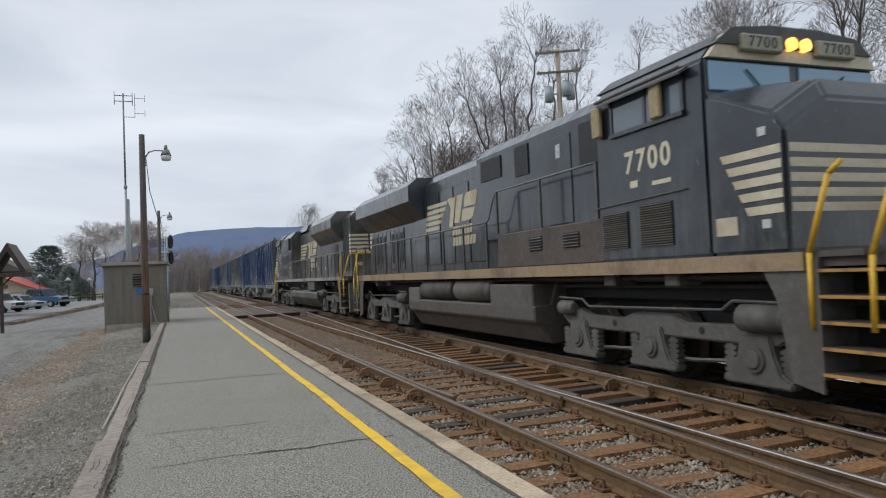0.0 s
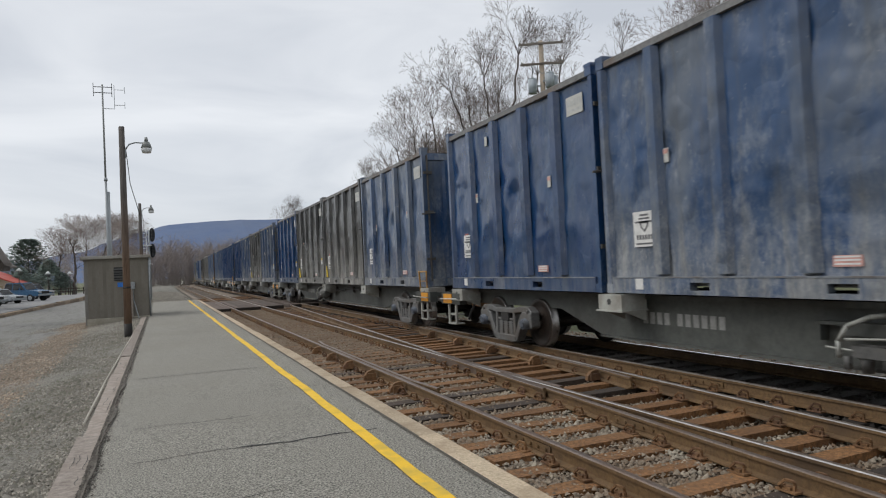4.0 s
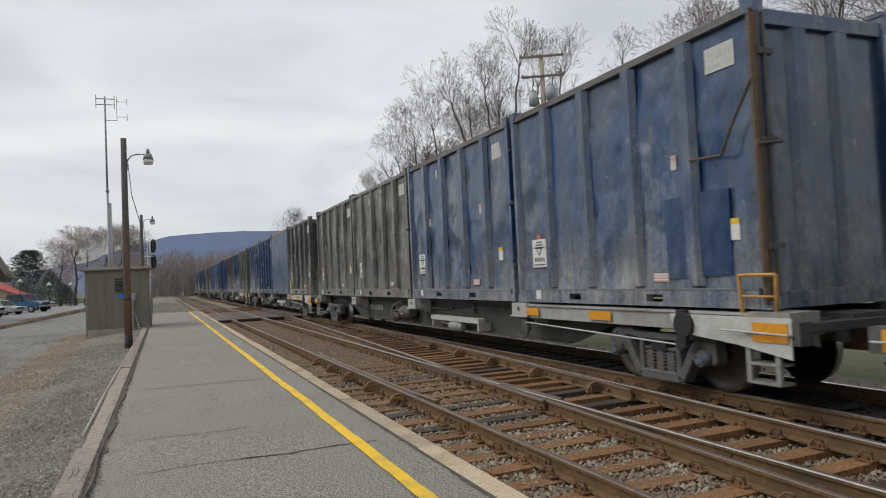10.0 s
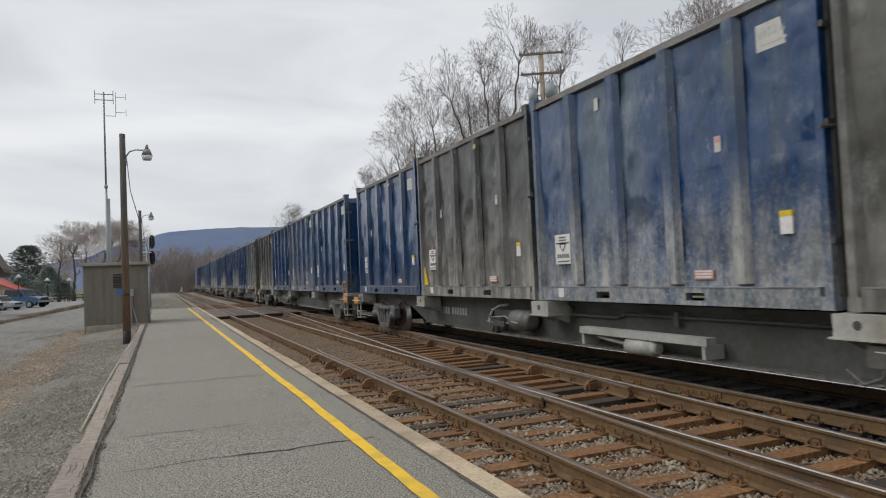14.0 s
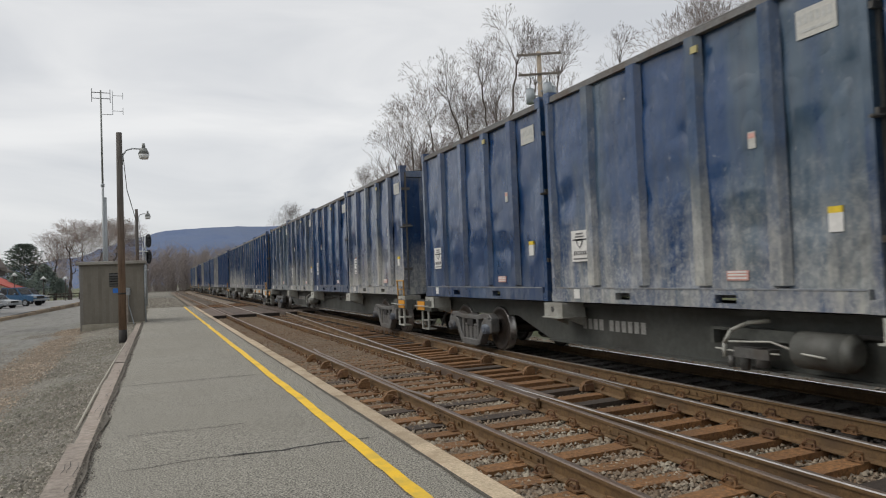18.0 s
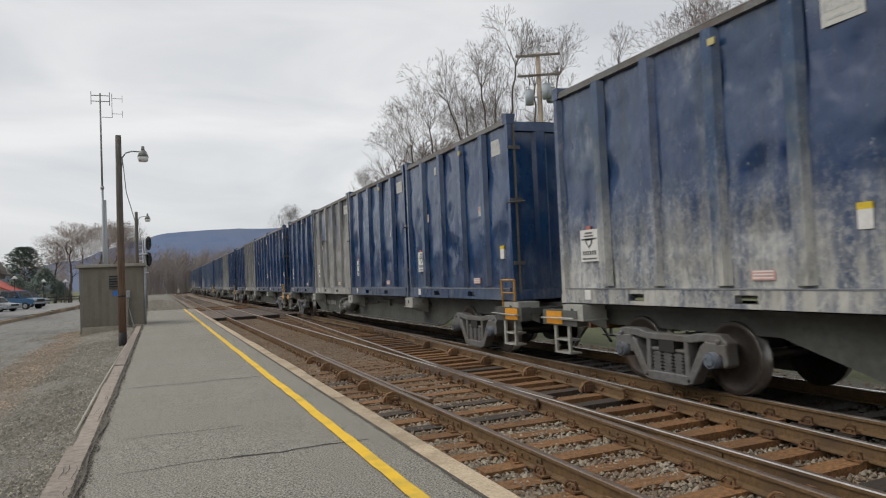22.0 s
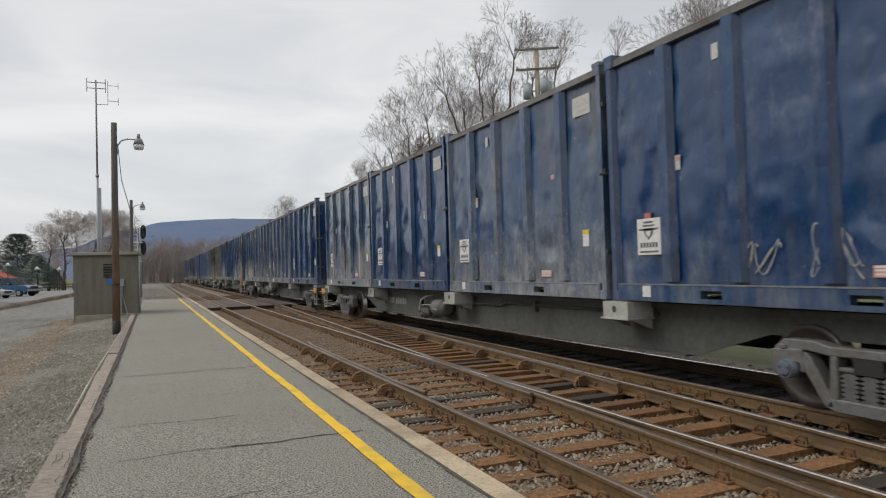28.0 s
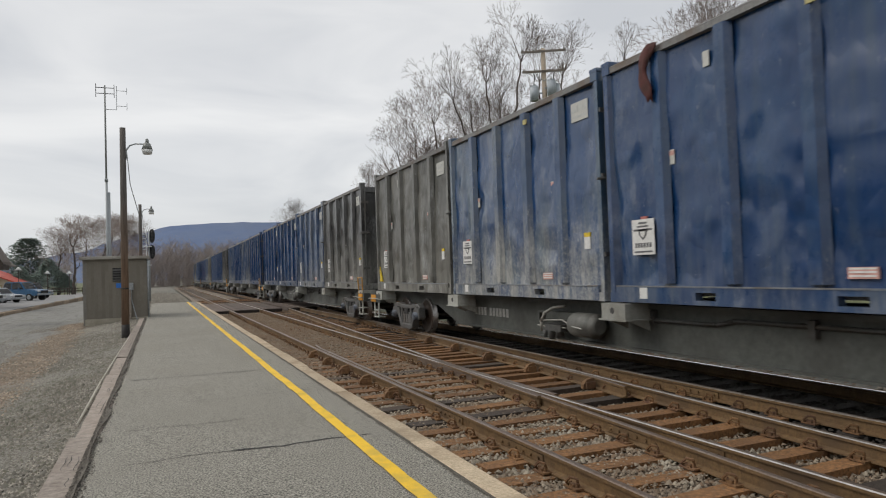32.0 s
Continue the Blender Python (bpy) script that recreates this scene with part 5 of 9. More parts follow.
def flat_car_meshes():
    k = {}
    out = [(-12.6, 1.08), (-12.6, 0.78), (-9.0, 0.78), (-8.6, 0.66), (-7.7, 0.39), (7.1, 0.39), (8.0, 0.66), (8.4, 0.78), (12.6, 0.78), (12.6, 1.08)]
    bm = bmesh.new()
    for x0, x1 in ((-0.76, -0.72), (0.72, 0.76)):
        prism(bm, out, x0, x1, "x")
    for x0, x1 in ((-0.86, -0.68), (0.68, 0.86)):
        box(bm, x0, x1, -12.6, 12.6, 1.03, 1.10)
        box(bm, x0, x1, -7.6, 7.0, 0.372, 0.40)
    for y in range(-11, 12, 2):
        box(bm, -0.74, 0.74, y - 0.06, y + 0.06, 0.8, 1.08)
    k["sill"] = meshed("side_sill", bm, M["car_grey"])
    k["mark"] = meshed("orange_mark", boxes((-0.006, 0.0, -0.3, 0.3, -0.07, 0.07)), M["orange"])
    k["centre"] = meshed("centre_sill", boxes((-0.33, 0.33, -13.0, 13.0, 0.72, 1.06)), M["steel_dark"])
    # a container seat: a box bracket with a dark disc for its hole, and a gusset below
    bm = boxes((-0.36, 0.1, -0.3, 0.3, -0.02, 0.0), (-0.36, -0.34, -0.3, 0.3, -0.24, -0.02), (-0.36, 0.1, -0.3, -0.27, -0.24, -0.02), (-0.36, 0.1, 0.27, 0.3, -0.24, -0.02), (-0.39, 0.1, -0.34, 0.34, -0.262, -0.24))
    prism(bm, [(-0.3, -0.262), (0.1, -0.262), (0.1, -0.42)], -0.28, -0.25, "y")
    prism(bm, [(-0.3, -0.262), (0.1, -0.262), (0.1, -0.42)], 0.25, 0.28, "y")
    k["seat"] = meshed("container_seat", bm, M["car_seat"])
    bm = bmesh.new()
    # dark disc on the uncut face paints the shade inside the hole
    rod(bm, (-0.364, 0.02, -0.11), (-0.34, 0.02, -0.11), 0.05, None, 12)
    k["hole"] = meshed("seat_hole", bm, M["tarp"])
    k["long"] = meshed("sill_box", boxes((-0.3, 0.08, -3.1, 3.1, -0.27, -0.03), (-0.33, 0.08, -3.1, 3.1, -0.05, -0.02)), M["car_pale"])
    # the open end: floor, side stub, orange panel, steps, rails
    bm = boxes((-1.2, 1.2, 12.55, 12.75, 0.82, 1.0), (-1.3, -1.1, 12.0, 13.1, 0.76, 1.02), (1.1, 1.3, 12.0, 13.1, 0.76, 1.02), (-1.1, 1.1, 12.9, 13.1, 0.9, 1.0))
    k["end"] = meshed("end_sill", bm, M["car_grey"])
    k["panel"] = meshed("orange_panel", boxes((-1.318, -1.302, 12.45, 12.95, 0.78, 1.0)), M["orange"])
    bm = bmesh.new()
    for y in (12.32, 12.75):
        box(bm, -1.27, -1.23, y - 0.035, y + 0.035, 0.28, 0.8)
    for z in (0.28, 0.5):
        box(bm, -1.28, -1.05, 12.29, 12.78, z, z + 0.03)
    k["steps"] = meshed("step", bm, M["car_seat"])
    k["grab"] = meshed("grab_iron", pipe(bmesh.new(), [(-1.33, 13.02, 0.88), (-1.38, 13.02, 0.88), (-1.38, 12.0, 0.9)], 0.014), M["car_pale"])
    bm = bmesh.new()
    pipe(bm, [(-1.24, -12.75, 1.0), (-1.27, -12.8, 1.55), (-1.27, -12.25, 1.55), (-1.24, -12.25, 1.0)], 0.024)
    rod(bm, (-1.26, -12.8, 1.3), (-1.26, -12.25, 1.3), 0.014, None, 6)
    k["rail"] = meshed("end_handrail", bm, M["yellow_worn"])
    bm = boxes((-0.17, 0.17, 12.7, 13.05, 0.62, 0.92), (-0.09, 0.09, 13.0, 13.3, 0.68, 0.86))
    prism(bm, [(-0.2, 13.25), (0.0, 13.2), (0.2, 13.28), (0.2, 13.42), (0.08, 13.5), (-0.05, 13.44), (-0.2, 13.5)], 0.6, 0.92, "z")
    k["coupler"] = meshed("coupler", bm, M["rust"])
    bm = pipe(bmesh.new(), [(-0.5, 12.9, 0.7), (-0.5, 13.2, 0.45), (-0.45, 13.4, 0.3), (-0.4, 13.5, 0.3)], 0.03)
    k["hose"] = meshed("air_hose", bm, M["tarp"])
    bm = pipe(bmesh.new(), [(-0.80, -7.0, 0.93), (-0.80, -2.2, 0.93), (-0.80, -1.9, 0.86), (-0.80, 0.8, 0.86)], 0.028, 8)
    for y in (-6.4, -3.4, -0.6):
        box(bm, -0.84, -0.76, y - 0.05, y + 0.05, 0.8, 1.0)
    k["pipe"] = meshed("train_pipe", bm, M["steel_dark"])
    bm = boxes((-1.12, -0.95, -1.5, 1.5, 0.70, 0.81))
    for y in (-1.45, 1.4):
        box(bm, -1.1, -0.78, y, y + 0.06, 0.52, 0.705)
    k["rig"] = meshed("brake_beam", bm, M["car_pale"])
    bm = rod(bmesh.new(), (-1.02, -0.35, 0.58), (-1.02, 0.25, 0.58), 0.13, None, 14)
    rod(bm, (-1.02, 0.25, 0.58), (-1.02, 1.1, 0.66), 0.03, None, 8)
    rod(bm, (-1.02, -0.43, 0.58), (-1.02, -0.35, 0.58), 0.07, 0.13, 14)
    k["rig_can"] = meshed("brake_cylinder", bm, M["car_seat"])
    bm = rod(bmesh.new(), (-0.99, 0.6, 0.70), (-0.99, 1.22, 0.70), 0.21, None, 16)
    rod(bm, (-0.99, 0.52, 0.70), (-0.99, 0.6, 0.70), 0.11, 0.21, 16)
    rod(bm, (-0.99, 1.22, 0.70), (-0.99, 1.3, 0.70), 0.21, 0.11, 16)
    k["tank"] = meshed("air_reservoir", bm, M["tank_pale"])
    # shelf with an opening at one end, the pipes before it, the valves hanging below
    bm = boxes((-0.90, -0.78, 1.4, 2.42, 0.74, 0.88), (-0.90, -0.78, 2.42, 2.72, 0.84, 0.88), (-0.90, -0.78, 2.68, 2.74, 0.66, 0.84))
    k["shelf"] = meshed("gear_shelf", bm, M["car_grey"])
    bm = pipe(bmesh.new(), [(-1.21, 0.75, 0.66), (-1.19, 1.05, 0.68), (-1.06, 1.6, 0.76), (-1.06, 2.25, 0.72)], 0.014, 6)
    pipe(bm, [(-1.04, 1.5, 0.62), (-1.05, 2.05, 0.60), (-1.04, 2.5, 0.62)], 0.012, 6)
    pipe(bm, [(-0.88, 1.75, 0.99), (-0.99, 2.0, 0.96), (-1.05, 2.22, 0.86), (-1.07, 2.32, 0.70), (-1.06, 2.33, 0.52)], 0.026, 8)
    k["gear"] = meshed("brake_pipe", bm, M["car_seat"])
    bm = rod(bmesh.new(), (-1.0, 1.78, 0.44), (-1.0, 1.78, 0.66), 0.085, 0.07, 10)
    rod(bm, (-1.0, 2.05, 0.38), (-1.0, 2.05, 0.64), 0.055, 0.075, 10)
    rod(bm, (-1.02, 2.26, 0.40), (-1.02, 2.26, 0.54), 0.04, None, 8)
    box(bm, -1.08, -0.9, 1.62, 2.16, 0.54, 0.66)
    k["valve"] = meshed("brake_valve", bm, M["steel_dark"])
    # tapered end plate, brake rod and winding gear of the cars with side boxes
    k["end_plate"] = meshed("end_plate", prism(bmesh.new(), [(-13.0, 1.06), (-11.0, 1.06), (-11.1, 0.82), (-12.2, 0.72), (-12.98, 0.60)], -1.301, -1.28, "x"), M["car_pale"])
    bm = rod(bmesh.new(), (-1.36, -11.3, 0.92), (-1.28, -11.3, 0.92), 0.17, None, 14)
    rod(bm, (-1.34, -11.22, 0.66), (-1.26, -11.22, 0.66), 0.09, None, 10)
    box(bm, -1.35, -1.27, -11.34, -11.18, 0.62, 1.12)
    k["winder"] = meshed("hand_brake", bm, M["dark_gear"])
    k["rod"] = meshed("brake_rod", pipe(bmesh.new(), [(-1.25, -6.75, 0.76), (-1.27, -9.0, 0.70), (-1.28, -11.2, 0.64)], 0.013, 6), M["lamp_body_pale"])
    bm = pipe(bmesh.new(), [(-1.22, -6.4, 0.55), (-1.24, -6.6, 0.42), (-1.24, -6.8, 0.5), (-1.23, -6.9, 0.7)], 0.02, 6)
    box(bm, -1.26, -1.18, -6.86, -6.66, 0.60, 0.82)
    k["chain"] = meshed("brake_chain", bm, M["steel_dark"])
    k["marks"] = meshed("stencil_mark", boxes(*[(-0.766, -0.761, 4.25 + i * 0.165 + (0.12 if i > 5 else 0), 4.36 + i * 0.165 + (0.12 if i > 5 else 0), 0.65, 0.83) for i in range(10)]), M["chalk_dim"])
    return k


M["tank_pale"] = rough_stuff("dusty_tank_side_paint", (0.075, 0.078, 0.07), (0.125, 0.128, 0.116), (0.06, 0.056, 0.05), 1.2, 10, 0.6, 0.15)
M["lamp_body_pale"] = plain("bare_pale_rod", (0.42, 0.43, 0.42), 0.45)
M["chalk_dim"] = plain("worn_white_stencil", (0.30, 0.30, 0.285), 0.7)
FM = flat_car_meshes()


def flat_car(seed, detailed=True):
    r = random.Random(seed)
    c = thing("flat_car", "grey-green container flat car with orange end panels", "railway car", group="flat cars of the train")
    part("side_sill", FM["sill"], None, c)
    part("centre_sill", FM["centre"], None, c)
    turn = Matrix.Rotation(math.pi, 4, "Z")
    for y in (-12.4, -6.35, 0.0, 6.35, 12.4):
        for m in (Matrix(), turn):
            s = part("container_seat", FM["seat"], None, c)
            s.matrix_basis = m @ Matrix.Translation((-0.93, y - 0.27 if m == Matrix() else y + 0.27, 1.12))
            if detailed:
                part("seat_hole", FM["hole"], None, s)
    if seed in (3, 4, 5, 6, 10):
        part("brake_beam", FM["rig"], None, c, "pale side beam").matrix_basis = Matrix.Translation((0, RIG, -0.1))
        part("brake_cylinder", FM["rig_can"], None, c).matrix_basis = Matrix.Translation((0, RIG, -0.1))
        part("sill_box", FM["long"], None, c, "pale grey side box").matrix_basis = Matrix.Translation((-0.94, -9.5, 1.12))
        part("end_plate", FM["end_plate"], None, c, "pale grey end plate")
        part("hand_brake", FM["winder"], None, c, "black hand brake gear")
        part("brake_rod", FM["rod"], None, c)
        part("brake_chain", FM["chain"], None, c)
        for y in (-9.3, -7.05):
            part("orange_mark", FM["mark"], None, c).matrix_basis = Matrix.Translation((-1.275, y, 0.97))
    for m in (Matrix(), turn):
        part("end_sill", FM["end"], None, c).matrix_basis = m
        part("coupler", FM["coupler"], None, c).matrix_basis = m
        part("air_hose", FM["hose"], None, c).matrix_basis = m
    flip_y = Matrix.Diagonal((1, -1, 1, 1))
    for m in (Matrix(), flip_y, turn, turn @ flip_y):
        part("orange_panel", FM["panel"], None, c).matrix_basis = m
        part("step", FM["steps"], None, c).matrix_basis = m
        if detailed:
            part("grab_iron", FM["grab"], None, c).matrix_basis = m
    if r.random() < 0.7:
        part("end_handrail", FM["rail"], None, c)
    if detailed:
        part("train_pipe", FM["pipe"], None, c)
    part("air_reservoir", FM["tank"], None, c)
    part("gear_shelf", FM["shelf"], None, c)
    part("brake_pipe", FM["gear"], None, c, "pale bent air pipes")
    part("brake_valve", FM["valve"], None, c)
    tagged(part("stencil_mark", FM["marks"], None, c), kind="stuff")
    for y in (-10.5, 10.05):
        bogie(c, y)
    return c


M["signal_black"] = plain("black_plate", (0.015, 0.015, 0.016), 0.5)
MOVING = []   # (thing, distance along the line at the start, height, turn)
FIRST = 50.526 + 0.875
CARS = ["FBFB", "FDDB", "FDFB", "BBFF", "FFGG", "DSBW", "GWDB", "BFBD", "PBWB", "VBVW", "BFVV", "BBLB", "BBLB", "BLFF", "BFBW", "BFFW",
        "WBWG", "DFBB", "BFBF", "DBBB", "GFBB", "BBFD", "FBBG"]
# spray paint: car and container, stretch of the wall, colour, loops
TAGS = (((2, 1), -0.95, 0.35, 0.32, 1.15, "chalk", 4), ((2, 1), 1.3, 1.75, 0.35, 0.7, "chalk", 1), ((2, 2), -2.5, -1.9, 0.35, 0.75, "chalk", 2), ((3, 0), 0.6, 1.4, 0.35, 1.05, "teal", 2), ((3, 0), -1.1, -0.2, 0.35, 1.1, "teal", 2),
        ((4, 2), 0.55, 1.2, 0.4, 0.95, "teal", 2), ((6, 0), -1.9, 1.6, 0.35, 0.95, "chalk", 7), ((14, 0), 0.02, 0.72, 0.32, 0.80, "chalk_dim", 2), ((14, 0), -1.05, -0.35, 0.32, 0.95, "chalk_dim", 2), ((15, 3), 1.2, 1.75, 0.3, 0.8, "chalk", 2),
        ((15, 3), -0.3, 0.3, 0.35, 0.75, "chalk", 2), ((15, 3), -1.6, -1.0, 0.4, 0.8, "chalk", 2))
for i, codes in enumerate(CARS):
    mid = FIRST + CAR * (i + 0.5)
    MOVING.append((flat_car(i, i < 18), mid, 0.0, 0))
    for j, code in enumerate(codes):
        box_ = container(code, i * 4 + j, i > 17)
        MOVING.append((box_, mid + (j - 1.5) * 6.35, 1.144, 0))
        where = (i, j)
        for spot, y0, y1, z0, z1, ink, n in TAGS:
            if where == spot:
                scrawl(box_, i + int(10 * y1), y0, y1, z0, z1, M[ink], n)
        if where == (0, 0):
            for o in box_.children:
                if o.name.startswith(("end_door", "end_beam", "end_rib")):
                    painted(o, M["blue_worn"])
        if where == (11, 2):
            patch(box_, 1.0, 1.55, 2.2, 3.3, M["blue"], "blue repair plate")
        if where == (4, 0):
            patch(box_, -2.5, -1.3, 0.4, 1.5, M["blue"], "blue repair plate")
        if where == (9, 1):
            patch(box_, 0.75, 1.1, 2.6, 3.2, M["rust"], "rusty bare patch")
        if where == (5, 0):
            # a dark stain on the wall, built as an added black plate
            patch(box_, 0.8, 1.66, 0.4, 1.8, M["signal_black"], "black plate standing for a dark stain")
        if where in ((0, 0), (8, 0), (4, 0)):
            part("rusty_post", boxes((-HALF - 0.02, -HALF + 0.06, -LONG - 0.005, -LONG + 0.085, 0.1, 3.5), (-HALF - 0.035, -HALF - 0.01, -LONG + 0.02, -LONG + 0.06, 0.05, 3.55)), M["rust_dull"], box_, "rusty corner post")
            part("rusty_bar", pipe(bmesh.new(), [(-HALF - 0.02, -1.93, 1.93), (-HALF - 0.03, -2.5, 1.9), (-HALF - 0.04, -2.72, 2.25), (-HALF - 0.03, -LONG + 0.05, 2.72)], 0.02), M["rust_dull"], box_, "bent rusty bar")
        if where == (8, 0):
            for o in box_.children:
                if o.name.startswith(("end_door", "end_beam", "end_head")):
                    painted(o, M["patched_end"])
                if o.name.startswith("rail_lip"):
                    painted(o, M["rust_dull"])
            for y0, y1, z0, z1, ink, words in ((-2.98, -1.98, 2.02, 3.12, "olive_patch", "olive-tan repair plate"), (-2.98, -1.98, 1.42, 1.85, "blue", "blue repair plate"),
                                               (-2.98, -1.98, 0.3, 1.36, "patched", "scuffed blue-grey repair plate"), (-1.7, -0.76, 2.3, 3.36, "blue", "blue repair plate"),
                                               (-1.7, -0.76, 0.75, 2.24, "olive_patch", "olive-tan repair plate"), (-0.48, 0.48, 1.95, 3.3, "olive_patch", "olive-tan repair plate"),
                                               (-0.48, 0.48, 1.42, 1.9, "dark", "dark repair plate"), (0.76, 1.7, 0.3, 1.86, "patched", "scuffed blue-grey repair plate"),
                                               (0.76, 1.7, 1.92, 2.52, "grey", "dusty grey repair plate"), (1.98, 2.98, 1.46, 2.4, "grey", "dusty grey repair plate"),
                                               (0.9, 1.62, 2.55, 2.63, "signal_black", "torn black strip")):
                patch(box_, y0, y1, z0, z1, M[ink], words)
        if where == (16, 1):
            rag(box_)


# ---- the train: two locomotives ----
M["loco"] = paint("dusty_black_loco_paint", (0.010, 0.0135, 0.018), (0.024, 0.031, 0.039), (0.040, 0.040, 0.036), (0.4, 0.65), 0.10, 0.16, 1.75, 3.0, 0.34, (0.52, 0.75), 0.6, 0.05)
M["loco_low"] = rough_stuff("brown_dusted_black_paint", (0.055, 0.042, 0.034), (0.10, 0.08, 0.068), (0.05, 0.042, 0.036), 0.7, 9, 0.7, 0.1, vary=False)
M["loco_sill"] = rough_stuff("dusty_cream_sill_paint", (0.22, 0.15, 0.085), (0.34, 0.25, 0.15), (0.13, 0.085, 0.055), 0.8, 12, 0.65, 0.1, vary=False)
M["cream"] = rough_stuff("cream_loco_paint", (0.45, 0.40, 0.29), (0.60, 0.55, 0.42), (0.38, 0.31, 0.21), 1.0, 12, 0.55, 0.1, vary=False)
M["loco_frame"] = rough_stuff("dust_grey_truck_casting", (0.055, 0.053, 0.047), (0.115, 0.11, 0.10), (0.075, 0.065, 0.055), 1.0, 10, 0.75, 0.3)
M["loco_tank"] = rough_stuff("dusty_tank_paint", (0.07, 0.063, 0.054), (0.13, 0.118, 0.102), (0.05, 0.046, 0.04), 0.7, 8, 0.7, 0.15)
M["grille"] = plain("black_grille", (0.012, 0.012, 0.013), 0.6)
M["cab_glass"] = glass("blue_cab_glass", (0.13, 0.28, 0.42))
# Reflection and the daylight seen through are put into this glass colour.
M["pane_glass"] = glass("grey_blue_side_glass", (0.07, 0.095, 0.115))
M["dark_glass"] = glass("dark_cab_glass", (0.02, 0.024, 0.028))
M["dark_glass"].node_tree.nodes["Principled BSDF"].inputs["Coat Weight"].default_value = 0.1
M["emblem"] = rough_stuff("faded_cream_emblem", (0.37, 0.32, 0.21), (0.54, 0.48, 0.345), (0.33, 0.25, 0.14), 1.2, 8, 0.6, 0.1, vary=False)
M["loco_dusty"] = paint("olive_dusted_black_paint", (0.020, 0.022, 0.020), (0.054, 0.053, 0.045), (0.072, 0.066, 0.052), (0.4, 0.65), 0.14, 0.42, 1.75, 3.5, 0.36, (0.5, 0.72), 0.6, 0.05)
M["tank_olive"] = rough_stuff("olive_black_tank_paint", (0.060, 0.064, 0.052), (0.105, 0.108, 0.088), (0.062, 0.056, 0.045), 0.4, 3, 0.5, 0.05, vary=False)
M["rail_worn"] = rough_stuff("worn_bare_handrail", (0.10, 0.10, 0.10), (0.24, 0.24, 0.235), (0.12, 0.11, 0.10), 2.0, 14, 0.45, 0.1)
BOX0, BOX1 = 14.5, 16.4
HORN, HORN_X = 13.0, 0.25
M["lamp_glow"] = glowing("headlight_glow", (1.0, 0.52, 0.09), 1.9)
M["lamp_off"] = glass("headlight_glass", (0.45, 0.46, 0.46))
M["visor"] = plain("tan_sun_visor", (0.30, 0.235, 0.13), 0.7)

SIDE_L = Matrix(((0, 0, -1, 0), (-1, 0, 0, 0), (0, 1, 0, 0), (0, 0, 0, 1)))
SIDE_R = Matrix(((0, 0, 1, 0), (1, 0, 0, 0), (0, 1, 0, 0), (0, 0, 0, 1)))
FACE_F = Matrix(((1, 0, 0, 0), (0, 0, -1, 0), (0, 1, 0, 0), (0, 0, 0, 1)))
FACE_B = Matrix(((-1, 0, 0, 0), (0, 0, 1, 0), (0, 1, 0, 0), (0, 0, 0, 1)))
LOCO_WHEEL = wheel_mesh(0.53)
# wheels near black: the shade behind the truck frame is in their colour
LOCO_WHEEL.materials[0], LOCO_WHEEL.materials[1] = M["dark_gear"], M["wheel"]


def both(name, bm_of, material, parent, label=""):
    """The same part on each flank: bm_of(s) shapes it for s = -1 (platform side of the leading engine) and s = 1."""
    return [part(name, bm_of(s), material, parent, label) for s in (-1, 1)]


def flank(s, x0, x1, *rest):
    a, b = s * x0, s * x1
    return (min(a, b), max(a, b)) + rest


